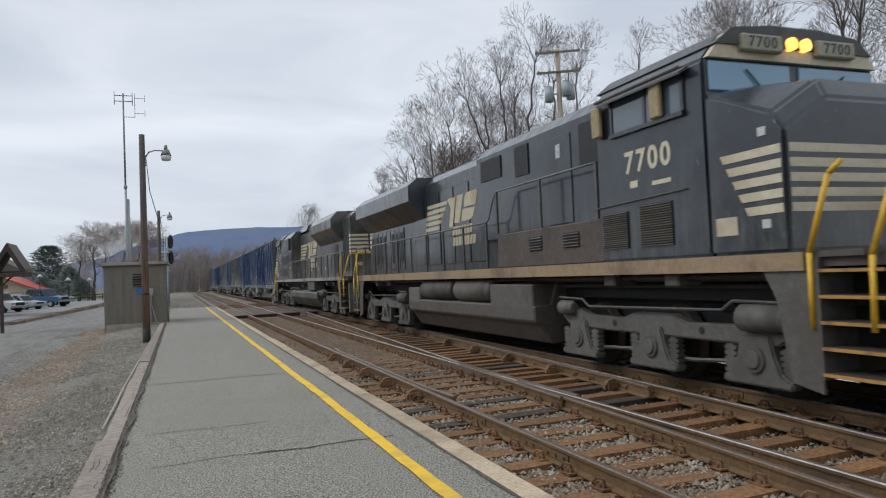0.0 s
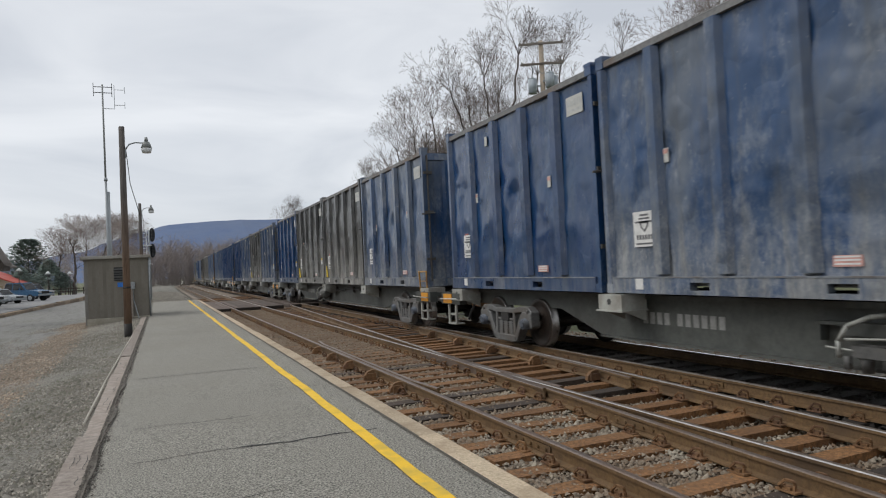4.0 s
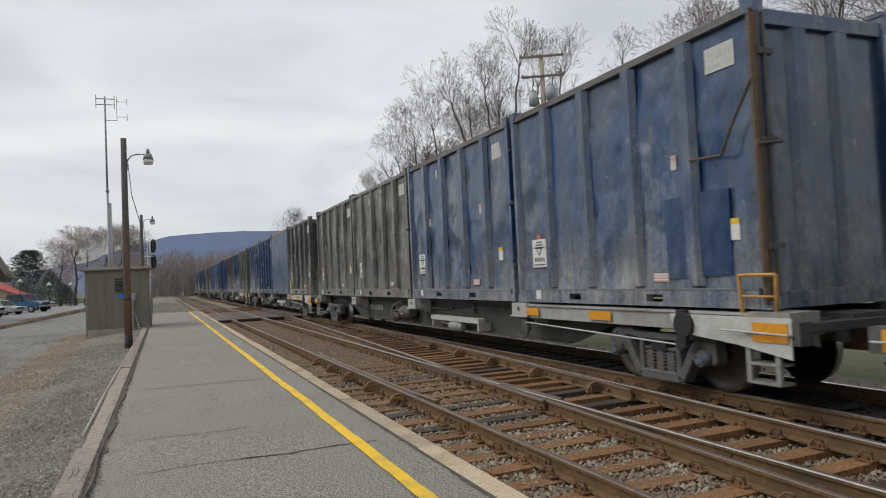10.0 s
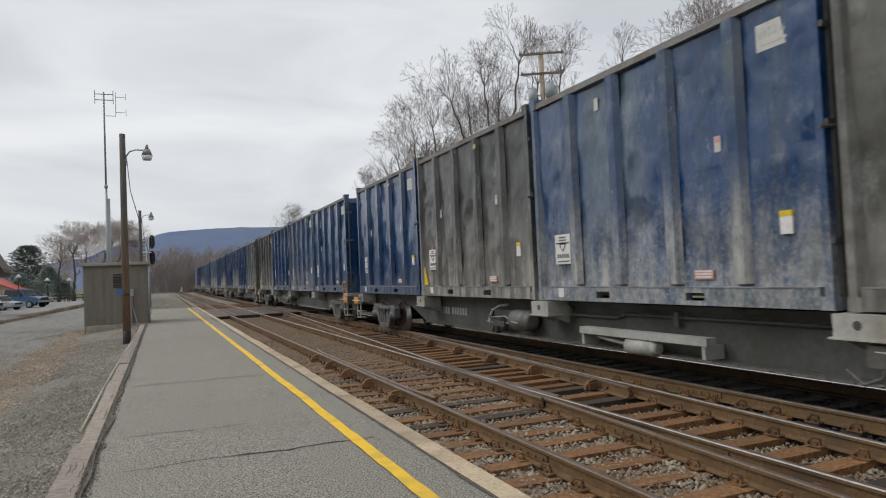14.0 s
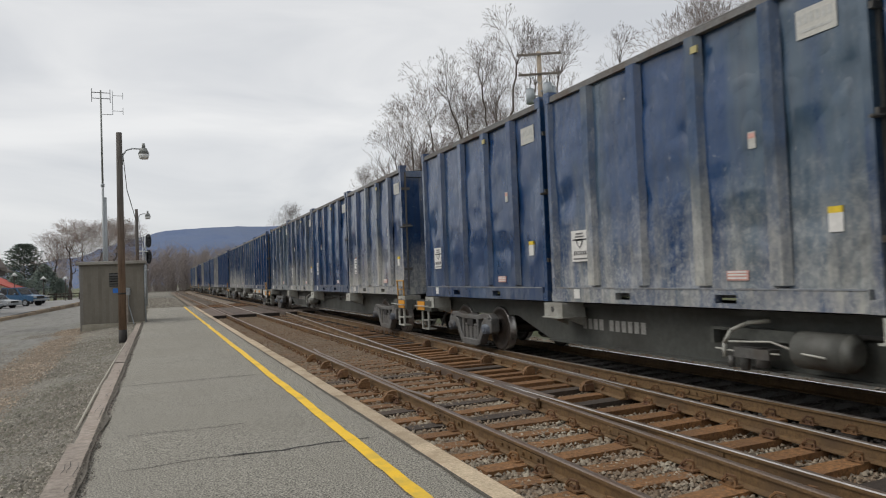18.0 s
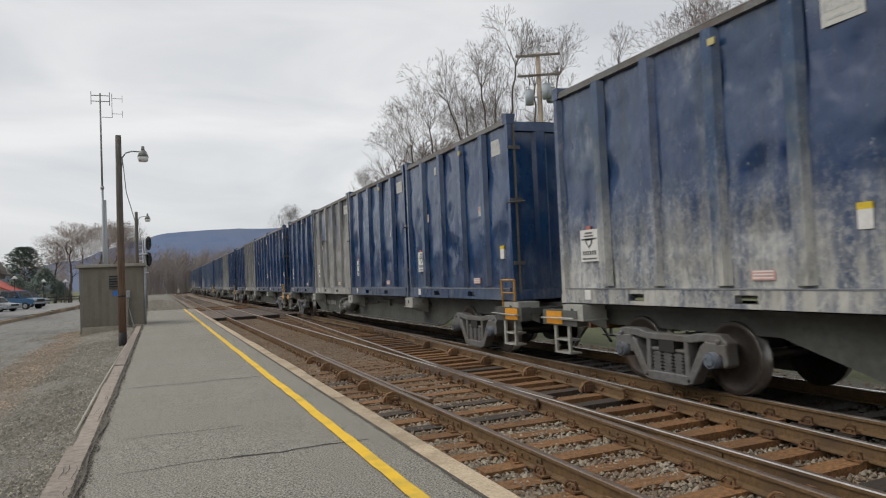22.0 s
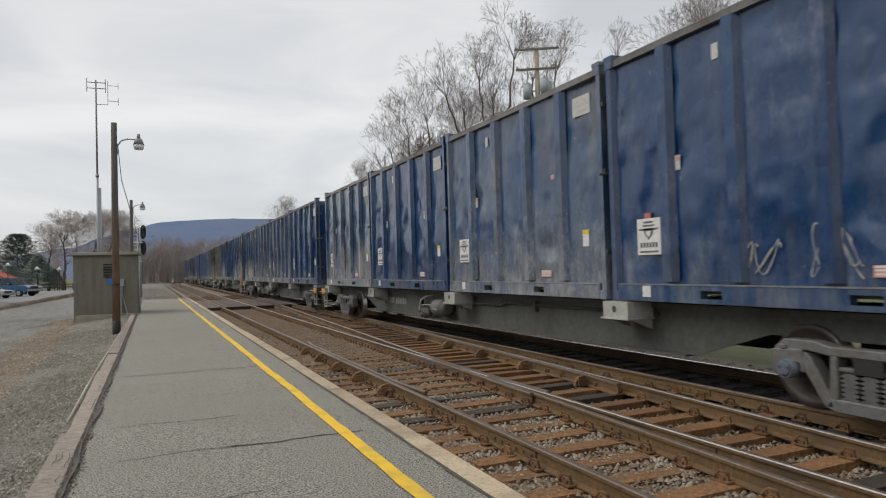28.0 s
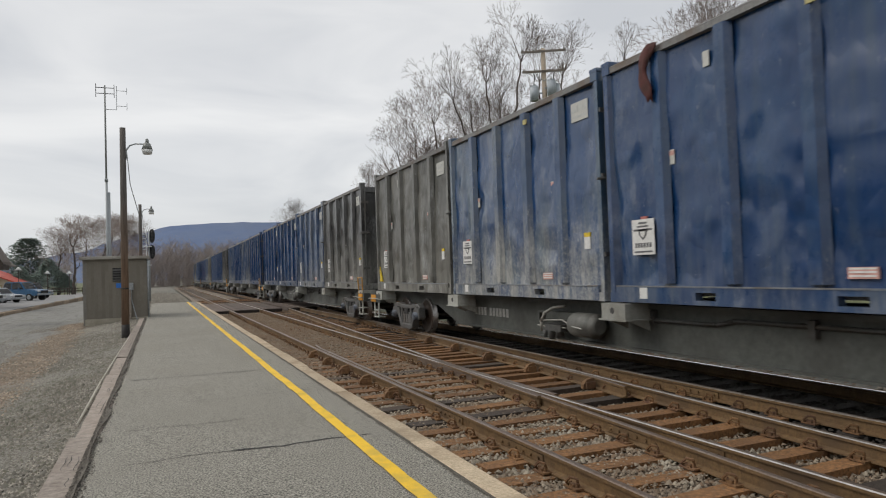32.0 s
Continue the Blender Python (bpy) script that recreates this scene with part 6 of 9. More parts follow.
def loco_truck(c, y):
    """Three axles in a heavy cast frame: a beam on three flared legs, each with a round journal and coils beside it."""
    # near-black motor and frame block; shade behind the truck is in its colour
    bm = boxes((-0.62, 0.62, y - 2.6, y + 2.6, 0.32, 0.98), (-0.4, 0.4, y - 2.7, y + 2.7, 0.9, 1.3))
    t = part("truck", bm, M["grille"], c)
    for s in (-1, 1):
        def frame_bm():
            bm = bmesh.new()
            prism(bm, [(y - 2.6, 0.98), (y - 2.55, 0.78), (y - 2.3, 0.66), (y + 2.3, 0.66), (y + 2.55, 0.80), (y + 2.6, 0.98), (y + 2.1, 1.0), (y + 1.75, 0.90), (y + 0.75, 0.88), (y + 0.45, 0.98), (y - 0.45, 0.98), (y - 0.75, 0.88), (y - 1.75, 0.90), (y - 2.1, 1.0)], s * 1.04, s * 1.22, "x")
            bmesh.ops.bevel(bm, geom=list(bm.edges), offset=0.025, segments=2, affect="EDGES")
            return bm
        fr = part("side_frame", frame_bm(), M["loco_frame"], t)
        for k in (-1.05, 0.95):
            # black disc on the casting paints the shade inside a hole
            part("frame_hole", rod(bmesh.new(), (s * 1.215, y + k, 0.79), (s * 1.226, y + k, 0.79), 0.055, None, 12), M["grille"], fr)
        for k in (-2.0, 0.0, 2.0):
            bm = bmesh.new()
            yy = y + k
            prism(bm, [(yy - 0.24, 0.80), (yy + 0.24, 0.80), (yy + 0.30, 0.55), (yy + 0.40, 0.34), (yy + 0.56, 0.27), (yy + 0.54, 0.18), (yy - 0.54, 0.18), (yy - 0.56, 0.27), (yy - 0.40, 0.34), (yy - 0.30, 0.55)], s * 1.08, s * 1.27, "x")
            bmesh.ops.bevel(bm, geom=list(bm.edges), offset=0.025, segments=2, affect="EDGES")
            part("pedestal", bm, M["loco_frame"], t)
            bm = rod(bmesh.new(), (s * 1.26, yy, 0.50), (s * 1.30, yy, 0.50), 0.17, 0.16, 18)
            cap = part("journal_cap", bm, M["steel_dark"], t)
            part("journal_face", rod(bmesh.new(), (s * 1.29, yy, 0.50), (s * 1.325, yy, 0.50), 0.125, 0.10, 16), M["loco_frame"], cap)
            for o in (-0.45, 0.45):
                edge = []
                for i in range(5):
                    z = 0.31 + i * 0.07
                    edge += [(yy + o + 0.10, z), (yy + o + 0.10, z + 0.04), (yy + o + 0.06, z + 0.045), (yy + o + 0.06, z + 0.065)]
                part("spring", prism(bmesh.new(), edge + [(2 * (yy + o) - a, z) for a, z in reversed(edge)], s * 1.10, s * 1.22, "x"), M["loco_frame"], t)
            w = part("wheel", LOCO_WHEEL, None, t)
            w.matrix_basis = (Matrix() if s < 0 else Matrix.Rotation(math.pi, 4, "Z")) @ Matrix.Translation((-0.755, yy if s < 0 else -yy, 0.53))
            SPIN.append((w, w.matrix_basis.copy(), c, 0.53, -s))
        for a, b, rr in ((-2.5, -1.85, 0.17), (2.15, 2.5, 0.13)):
            bm = rod(bmesh.new(), (s * 1.25, y + a, 1.0), (s * 1.25, y + b, 1.0), rr, None, 16)
            rod(bm, (s * 1.25, y + a - 0.05, 1.0), (s * 1.25, y + a, 1.0), rr * 0.6, rr, 16)
            rod(bm, (s * 1.25, y + b, 1.0), (s * 1.25, y + b + 0.05, 1.0), rr, rr * 0.6, 16)
            part("brake_cylinder", bm, M["loco_frame"], t)
        bm = pipe(bmesh.new(), [(s * 1.27, y - 2.5, 1.19), (s * 1.27, y - 1.7, 1.20), (s * 1.27, y - 1.5, 1.08), (s * 1.27, y + 1.6, 1.04), (s * 1.27, y + 1.8, 1.16), (s * 1.27, y + 2.55, 1.18)], 0.022)
        part("sand_pipe", bm, M["loco_frame"], t)
        part("brake_rod", pipe(bmesh.new(), [(s * 1.1, y - 1.5, 0.42), (s * 1.1, y - 0.7, 0.36), (s * 1.1, y + 0.7, 0.40), (s * 1.1, y + 1.5, 0.36)], 0.03), M["steel_dark"], t)


def handrail(c, s, u0, u1, z, base, mat, step=1.35, name="handrail"):
    x = s * 1.46
    h = part(name, pipe(bmesh.new(), [(x, u0, z), (x, u1, z)], 0.02, 8), mat, c)
    n = max(2, round(abs(u1 - u0) / step) + 1)
    for i in range(n):
        y = u0 + (u1 - u0) * i / (n - 1)
        part("stanchion", boxes((x - 0.02, x + 0.02, y - 0.03, y + 0.03, base, z)), M["steel_dark"], h)
    return h


def louvre(c, s, x, y0, y1, z0, z1, n):
    f = part("louvre", boxes(flank(s, x, x + 0.012, y0, y1, z0, z1)), M["grille"], c)
    for i in range(n):
        z = z0 + (i + 0.5) * (z1 - z0) / n
        bm = bmesh.new()
        prism(bm, [(s * (x + 0.012), z - 0.004), (s * (x + 0.034), z - 0.012), (s * (x + 0.036), z - 0.004), (s * (x + 0.012), z + 0.009)], y0, y1, "y")
        part("slat", bm, M["loco_tank"], f)


def stripes_mark(c, s, x, y, z, k, kz):
    """Five cream bars with slanted ends beside two plain slanted blocks, over two rows of lettering bars."""
    d = 1 if s < 0 else -1
    def shape(name, pts):
        part(name, prism(bmesh.new(), [(y + d * p * k, z + q * kz) for p, q in pts], s * x, s * (x + 0.004), "x"), M["emblem"], c)
    for i in range(5):
        q = (2 - i) * 0.19 - 0.06
        shape("emblem_bar", [(1.98 + 0.04 * i, q), (0.42 + 0.16 * i, q), (0.36 + 0.16 * i, q + 0.12), (1.96 + 0.04 * i, q + 0.12)])
    shape("emblem_block", [(0.34, -0.44), (0.08, -0.46), (-0.02, -0.16), (-0.20, 0.48), (0.34, 0.48), (0.28, 0.30), (0.16, 0.16)])
    shape("emblem_block", [(-0.04, -0.34), (-0.40, -0.36), (-0.72, 0.50), (-0.30, 0.49)])
    shape("emblem_block", [(-0.50, -0.34), (-1.10, -0.33), (-1.28, -0.24), (-1.40, 0.02), (-0.66, 0.03), (-0.60, -0.07)])
    shape("emblem_block", [(-0.72, 0.09), (-1.44, 0.08), (-1.60, 0.46), (-1.46, 0.52), (-0.92, 0.50), (-0.80, 0.40)])
    for row, (n, zz) in enumerate(((7, -0.72), (8, -1.06))):
        for i in range(n):
            p = 0.10 - i * 0.185
            shape("lettering_bar", [(p, zz), (p - 0.15, zz), (p - 0.19, zz + 0.27), (p - 0.04, zz + 0.27)])


def locomotive(number, length, style):
    """A wide-nosed six-axle diesel; the nose points to -y. Lengths run from the front coupler."""
    c = thing("diesel_locomotive", "black wide-nosed diesel locomotive with cream stripes, dusty", "locomotive", group="locomotives of the train")
    h = length / 2
    lead = style == "lead"
    body = M["loco"] if lead else M["loco_dusty"]
    def u(a):
        return a - h
    end = length - 0.85
    # frame, tank, trucks
    part("frame", boxes((-0.7, 0.7, u(1.3), u(length - 1.2), 1.15, 1.6)), M["grille"], c)
    for s in (-1, 1):
        for z, x in ((1.46, 0.95), (1.36, 0.86), (1.50, 1.2)):
            part("frame_pipe", pipe(bmesh.new(), [(s * x, u(2.4), z), (s * x, u(length - 2.4), z + 0.02)], 0.035), M["steel_dark"], c)
        for a in (4.4, 5.9, length - 5.3, length - 3.8):
            part("frame_bracket", soft_box(*flank(s, 0.95, 1.36, u(a), u(a + 0.3), 1.38, 1.56), 0.02), M["loco_frame"], c)
    both("side_sill", lambda s: boxes(flank(s, 1.1, 1.5, u(2.2), u(end - 0.5), 1.56 if lead else 1.61, 1.76)), M["loco_sill"] if lead else M["cream_sill"], c, "dusty cream side sill")
    part("walkway", boxes((-1.48, 1.48, u(1.5), u(end), 1.70, 1.765)), M["loco_low"], c)
    t0, t1 = (8.5, 16.3) if lead else (8.4, 16.9)
    bm = bmesh.new()
    if lead:
        prism(bm, [(-1.3, 0.62), (-1.05, 0.26), (1.05, 0.26), (1.3, 0.62), (1.42, 0.7), (1.42, 1.0), (1.05, 1.02), (0.9, 1.5), (-0.9, 1.5), (-1.05, 1.02), (-1.42, 1.0), (-1.42, 0.7)], u(t0), u(t1), "y")
    else:
        prism(bm, [(-1.2, 0.42), (-1.0, 0.26), (1.0, 0.26), (1.2, 0.42), (1.45, 0.75), (1.45, 1.02), (1.3, 1.15), (-1.3, 1.15), (-1.45, 1.02), (-1.45, 0.75)], u(t0), u(t1), "y")
    bmesh.ops.bevel(bm, geom=list(bm.edges), offset=0.03, segments=1, affect="EDGES")
    part("fuel_tank", bm, M["loco_tank"] if lead else M["tank_olive"], c)
    if lead:
        for s in (-1, 1):
            for a, b in ((10.6, 12.7), (12.95, 15.2)):
                bm = rod(bmesh.new(), (s * 1.2, u(a + 0.12), 1.28), (s * 1.2, u(b - 0.12), 1.28), 0.27, None, 18)
                rod(bm, (s * 1.2, u(a), 1.28), (s * 1.2, u(a + 0.12), 1.28), 0.17, 0.27, 18)
                rod(bm, (s * 1.2, u(b - 0.12), 1.28), (s * 1.2, u(b), 1.28), 0.27, 0.17, 18)
                part("air_tank", bm, M["loco_tank"], c)
            part("tank_box", soft_box(*flank(s, 0.9, 1.42, u(8.55), u(10.5), 0.9, 1.42), 0.03), M["loco_tank"], c)
            part("tank_box", soft_box(*flank(s, 0.9, 1.42, u(15.3), u(16.28), 0.9, 1.34), 0.03), M["loco_tank"], c)
    else:
        for s in (-1, 1):
            part("tank_box", soft_box(*flank(s, 1.0, 1.47, u(BOX0), u(BOX1), 1.16, 1.55), 0.02), M["tank_olive"], c)
            part("air_pipe", pipe(bmesh.new(), [(s * 1.4, u(8.4), 1.25), (s * 1.4, u(11.5), 1.22), (s * 1.38, u(11.8), 1.4)], 0.035), M["loco_frame"], c)
    for a in ((5.2, 19.45) if lead else (5.2, 19.8)):
        loco_truck(c, u(a))
    # nose and cab
    n0, n1, cab1 = 2.35, 3.55, 6.0
    bm = bmesh.new()
    rings = []
    for y, edge, mid, top in ((u(n0), 3.12, 3.5, 0.85), (u(n0 + 0.16), 3.34, 3.76, 0.8), (u(n1 + 0.02), 3.80, 3.92, 0.9)):
        rings.append([bm.verts.new(p) for p in ((-1.5, y, 1.76), (1.5, y, 1.76), (1.5, y, edge), (top, y, mid), (-top, y, mid), (-1.5, y, edge))])
    for r0, r1 in zip(rings, rings[1:]):
        for i in range(6):
            bm.faces.new((r0[i], r0[(i + 1) % 6], r1[(i + 1) % 6], r1[i]))
    bm.faces.new(rings[0][::-1])
    bm.faces.new(rings[-1])
    bmesh.ops.recalc_face_normals(bm, faces=list(bm.faces))
    bmesh.ops.bevel(bm, geom=[e for e in bm.edges], offset=0.045, segments=2, affect="EDGES")
    part("nose", bm, body, c)
    bm = bmesh.new()
    prism(bm, [(-1.5, 1.76), (1.5, 1.76), (1.5, 4.25), (1.18, 4.62), (-1.18, 4.62), (-1.5, 4.25)], u(n1), u(cab1), "y")
    bmesh.ops.bevel(bm, geom=[e for e in bm.edges], offset=0.04, segments=2, affect="EDGES")
    cab = part("cab", bm, body, c)
    part("cab_roof", prism(bmesh.new(), [(-1.36, 4.44), (1.36, 4.44), (1.08, 4.66), (0.4, 4.73), (-0.4, 4.73), (-1.08, 4.66)], u(n1 - 0.1), u(cab1 + 0.15), "y"), M["roof_grey"], c)
    # front band with number boards and headlights, windscreens
    part("front_band", prism(bmesh.new(), [(-1.46, 4.27), (1.46, 4.27), (1.2, 4.58), (0.6, 4.68), (-0.6, 4.68), (-1.2, 4.58)], u(n1 - 0.07), u(n1 + 0.02), "y"), M["cream"], c, "cream band over the windscreens")
    for s in (-1, 1):
        part("windscreen", soft_box(*flank(s, 0.08, 1.42, u(n1 - 0.035), u(n1 + 0.01), 3.85, 4.24), 0.015), M["cab_glass"], c, "blue-tinted windscreen")
        w = part("wiper", pipe(bmesh.new(), [(s * 0.55, u(n1 - 0.06), 3.86), (s * 0.85, u(n1 - 0.06), 4.14)], 0.012), M["grille"], c)
        b = part("number_board", soft_box(*flank(s, 0.30, 0.98, u(n1 - 0.16), u(n1 - 0.02), 4.36, 4.58), 0.02), M["board"], c)
        writing("number", number, 0.2, Matrix.Translation((s * 0.64, u(n1 - 0.162), 4.47)) @ FACE_F, M["board_ink"], b)
    for x in (-0.12, 0.12):
        bm = rod(bmesh.new(), (x, u(n1 - 0.15), 4.50), (x, u(n1 - 0.02), 4.50), 0.085, None, 16)
        l = part("headlight", bm, M["lamp_glow"] if lead else M["lamp_off"], c)
    for s in (-1, 1):
        m = SIDE_L if s < 0 else SIDE_R
        w0, w1, wz = (3.95, 5.5, 3.68) if lead else (3.42, 4.95, 3.56)
        part("side_window", soft_box(*flank(s, 1.495, 1.515, u(w0), u(w1), wz, wz + 0.48), 0.01), M["pane_glass"] if lead else M["dark_glass"], c)
        if lead:
            part("awning", prism(bmesh.new(), [(s * 1.5, 4.2), (s * 1.66, 4.12), (s * 1.66, 4.15), (s * 1.5, 4.25)], u(3.8), u(5.7), "y"), M["roof_grey"], c)
        else:
            part("awning", prism(bmesh.new(), [(s * 1.49, 4.32), (s * 1.60, 3.95), (s * 1.63, 3.96), (s * 1.5, 4.38)], u(3.3), u(5.1), "y"), M["roof_grey"], c, "lowered grey window awning")
        mid = (w0 + w1) / 2
        part("window_frame", boxes(*[flank(s, 1.49, 1.53, u(q), u(q + 0.06), wz - 0.05, wz + 0.52) for q in (w0 - 0.05, mid - 0.03, w1)], flank(s, 1.49, 1.56, u(w0 - 0.05), u(w1 + 0.06), wz - 0.06, wz)), body, c)
        part("drip_rail", pipe(bmesh.new(), [(s * 1.5, u(4.0), 4.28), (s * 1.52, u(5.95), 4.26)], 0.025), M["loco_frame"], c)
        if lead:
            for a in (4.28, 5.72):
                part("sun_visor", soft_box(*flank(s, 1.54, 1.62, u(a), u(a + 0.22), 3.68, 4.16), 0.02), M["visor"], c, "tan side mirror panel")
        else:
            for q in (3.5, 4.78):
                part("window_post", boxes(flank(s, 1.512, 1.54, u(q), u(q + 0.05), 3.56, 4.02)), M["cream"], c, "pale window post")
            part("cab_door", soft_box(*flank(s, 1.495, 1.512, u(4.05), u(5.5), 1.9, 2.56), 0.012), body, c)
        writing("number", number, 0.44 if lead else 0.42, Matrix.Translation((s * (1.503 if lead else 1.524), u(4.75 if lead else 4.35), 3.18 if lead else 3.1)) @ m, M["cream"], c, 0.012 if lead else 0.003)
        if lead:
            part("lettering_bar", boxes(flank(s, 1.5, 1.506, u(4.98), u(5.16), 2.82, 2.92)), M["cream"], c)
        part("lettering_bar", boxes(flank(s, 1.5, 1.506, u(4.25), u(4.65), 2.80, 2.86)), M["cream"], c)
        if lead:
            louvre(c, s, 1.5, u(4.25), u(4.95), 1.95, 2.55, 18)
            louvre(c, s, 1.5, u(5.25), u(5.9), 1.95, 2.5, 18)
        else:
            louvre(c, s, 1.512, u(4.45), u(4.85), 2.05, 2.45, 6)
        part("grab_bar", pipe(bmesh.new(), [(s * 1.53, u(3.95), 2.66), (s * 1.53, u(6.1), 2.60)], 0.012), M["steel_dark"], c)
        part("notice_plate", boxes(flank(s, 1.5, 1.507, u(3.1), u(3.45), 2.0, 2.22)), M["cream"], c)
        for z in (2.05, 3.1):
            part("notice_plate", boxes(flank(s, 1.5, 1.507, u(2.6), u(2.72), z, z + 0.1)), M["white_old"], c)
        # stripes: cream bars along the nose, shorter as they go down
        for i in range(5):
            z = 2.87 - i * 0.165
            part("stripe", prism(bmesh.new(), [(u(n0 + 0.06), z), (u(n0 + 0.93 - i * 0.09), z - 0.005), (u(n0 + 0.98 - i * 0.09), z + 0.095), (u(n0 + 0.06), z + 0.1)], s * 1.5, s * 1.506, "x"), M["cream"], c)
    for i in range(5):
        z = 2.87 - i * 0.165
        part("stripe", boxes((-1.44, 1.44, u(n0 - 0.006), u(n0), z, z + 0.1)), M["cream"], c)
    part("nose_door", soft_box(0.25, 0.95, u(n0 - 0.02), u(n0), 1.9, 3.1, 0.02), body, c)
    # hood, in its sections
    hw = 0.98
    h_end = end - 0.75
    part("hood", prism(bmesh.new(), [(-hw, 1.76), (hw, 1.76), (hw, 4.25), (hw - 0.28, 4.50), (-hw + 0.28, 4.50), (-hw, 4.25)], u(cab1), u(h_end), "y"), body, c)
    if lead:
        part("hood_cabinet", prism(bmesh.new(), [(-1.2, 2.4), (1.2, 2.4), (1.2, 4.28), (0.95, 4.52), (-0.95, 4.52), (-1.2, 4.28)], u(cab1), u(11.4), "y"), body, c)
        for s in (-1, 1):
            part("low_cabinet", soft_box(*flank(s, 0.9, 1.42, u(cab1 + 0.05), u(10.0), 1.76, 2.46), 0.02), M["loco_low"], c, "brown-dusted low cabinet")
            louvre(c, s, 1.42, u(8.05), u(8.55), 2.05, 2.31, 5)
            louvre(c, s, 1.42, u(6.75), u(7.27), 2.05, 2.31, 5)
            part("grille", boxes(flank(s, 1.2, 1.225, u(6.35), u(6.95), 3.42, 4.15)), M["grille"], c)
            part("grille", boxes(flank(s, 1.2, 1.225, u(8.84), u(9.42), 3.6, 4.2)), M["grille"], c)
            part("grille", boxes(flank(s, 1.2, 1.225, u(10.1), u(11.15), 3.72, 4.18)), M["grille"], c)
            part("access_door", soft_box(*flank(s, 1.2, 1.22, u(7.25), u(8.1), 2.5, 4.1), 0.01), body, c)
            part("notice_plate", boxes(flank(s, 1.22, 1.226, u(7.6), u(7.75), 3.7, 3.95)), M["chalk"], c)
            handrail(c, s, u(6.1), u(9.86), 3.36, 2.46, M["rail_worn"], 1.9)
            part("rail_drop", pipe(bmesh.new(), [(s * 1.46, u(9.86), 3.36), (s * 1.46, u(10.05), 3.2), (s * 1.46, u(10.3), 2.82), (s * 1.46, u(10.45), 2.76)], 0.02), M["rail_worn"], c)
            handrail(c, s, u(10.45), u(h_end + 0.3), 2.76, 1.76, M["rail_worn"], 1.35)
            for i in range(8):
                y = u(17.85 + i * 0.5)
                part("tall_door", soft_box(*flank(s, hw, hw + 0.025, y, y + 0.46, 1.9, 3.22), 0.012), body, c)
                if i != 3:
                    part("grille", boxes(flank(s, hw + 0.025, hw + 0.035, y + 0.1, y + 0.34, 2.12, 3.08)), M["grille"], c)
            for i in range(5):
                y = u(11.4 + i * 1.05)
                part("engine_door", soft_box(*flank(s, hw, hw + 0.02, y, y + 0.95, 1.95, 3.95), 0.012), body, c)
            stripes_mark(c, s, hw + 0.022, u(13.5), 3.27, 1.02, 0.82)
        part("radiator_wing", prism(bmesh.new(), [(-0.97, 3.28), (0.97, 3.28), (1.5, 3.82), (1.5, 4.26), (1.2, 4.5), (-1.2, 4.5), (-1.5, 4.26), (-1.5, 3.82)], u(15.7), u(22.1), "y"), body, c)
        part("exhaust", soft_box(-0.4, 0.4, u(13.2), u(14.6), 4.5, 4.66, 0.03), M["roof_grey"], c)
    else:
        part("hood_cabinet", prism(bmesh.new(), [(-1.49, 1.76), (1.49, 1.76), (1.49, 4.2), (1.2, 4.55), (-1.2, 4.55), (-1.49, 4.2)], u(cab1), u(9.6), "y"), body, c)
        part("roof_hatch", prism(bmesh.new(), [(-0.95, 4.45), (0.95, 4.45), (0.8, 4.78), (-0.8, 4.78)], u(9.2), u(11.6), "y"), body, c)
        for s in (-1, 1):
            for a, b, z0, z1 in ((5.75, 7.98, 2.68, 3.12), (5.75, 7.98, 1.99, 2.42), (8.25, 9.45, 2.8, 3.3)):
                part("grille", boxes(flank(s, 1.49, 1.515, u(a), u(b), z0, z1)), M["grille"], c)
            part("upper_panel", soft_box(*flank(s, 1.485, 1.512, u(5.72), u(8.12), 3.42, 4.16), 0.01), M["loco"], c, "clean glossy black upper panel")
            part("blower_housing", soft_box(*flank(s, 1.48, 1.60, u(8.3), u(9.08), 3.5, 4.2), 0.03), M["loco"], c)
            part("access_door", soft_box(*flank(s, 1.49, 1.51, u(8.16), u(9.52), 1.86, 2.7), 0.01), body, c)
            for a, z in ((6.75, 3.24), (6.75, 2.5), (8.9, 2.4)):
                part("sticker", boxes(flank(s, 1.51, 1.522, u(a), u(a + 0.14), z, z + 0.07)), M["white_old"], c)
            part("louvre_frame", boxes(flank(s, 1.49, 1.522, u(5.66), u(5.74), 1.88, 3.2), flank(s, 1.49, 1.522, u(8.0), u(8.08), 1.88, 3.2), flank(s, 1.49, 1.522, u(5.74), u(8.0), 2.44, 2.66), flank(s, 1.49, 1.53, u(5.74), u(8.0), 3.14, 3.2), flank(s, 1.49, 1.522, u(5.74), u(8.0), 1.88, 1.97)), body, c)
            handrail(c, s, u(9.4), u(h_end + 0.4), 2.76, 1.76, M["rail_worn"], 1.45)
            for i in range(9):
                y = u(10.0 + i * 0.95)
                part("engine_door", soft_box(*flank(s, hw, hw + 0.02, y, y + 0.86, 1.95, 2.75), 0.012), body, c)
                if i % 2:
                    part("notice_plate", boxes(flank(s, hw + 0.02, hw + 0.026, y + 0.3, y + 0.46, 2.15, 2.28)), M["cream"], c)
            part("grille", boxes(flank(s, hw, hw + 0.02, u(21.0), u(22.2), 2.0, 3.55)), M["grille"], c)
            part("grille", boxes(flank(s, hw, hw + 0.024, u(19.38), u(20.02), 1.95, 3.22)), M["grille"], c)
            for a in (21.28, 21.58, 21.88):
                part("screen_post", boxes(flank(s, hw + 0.02, hw + 0.04, u(a), u(a + 0.03), 2.0, 3.55)), body, c)
            stripes_mark(c, s, hw + 0.022, u(12.82), 3.28, 1.47, 0.9)
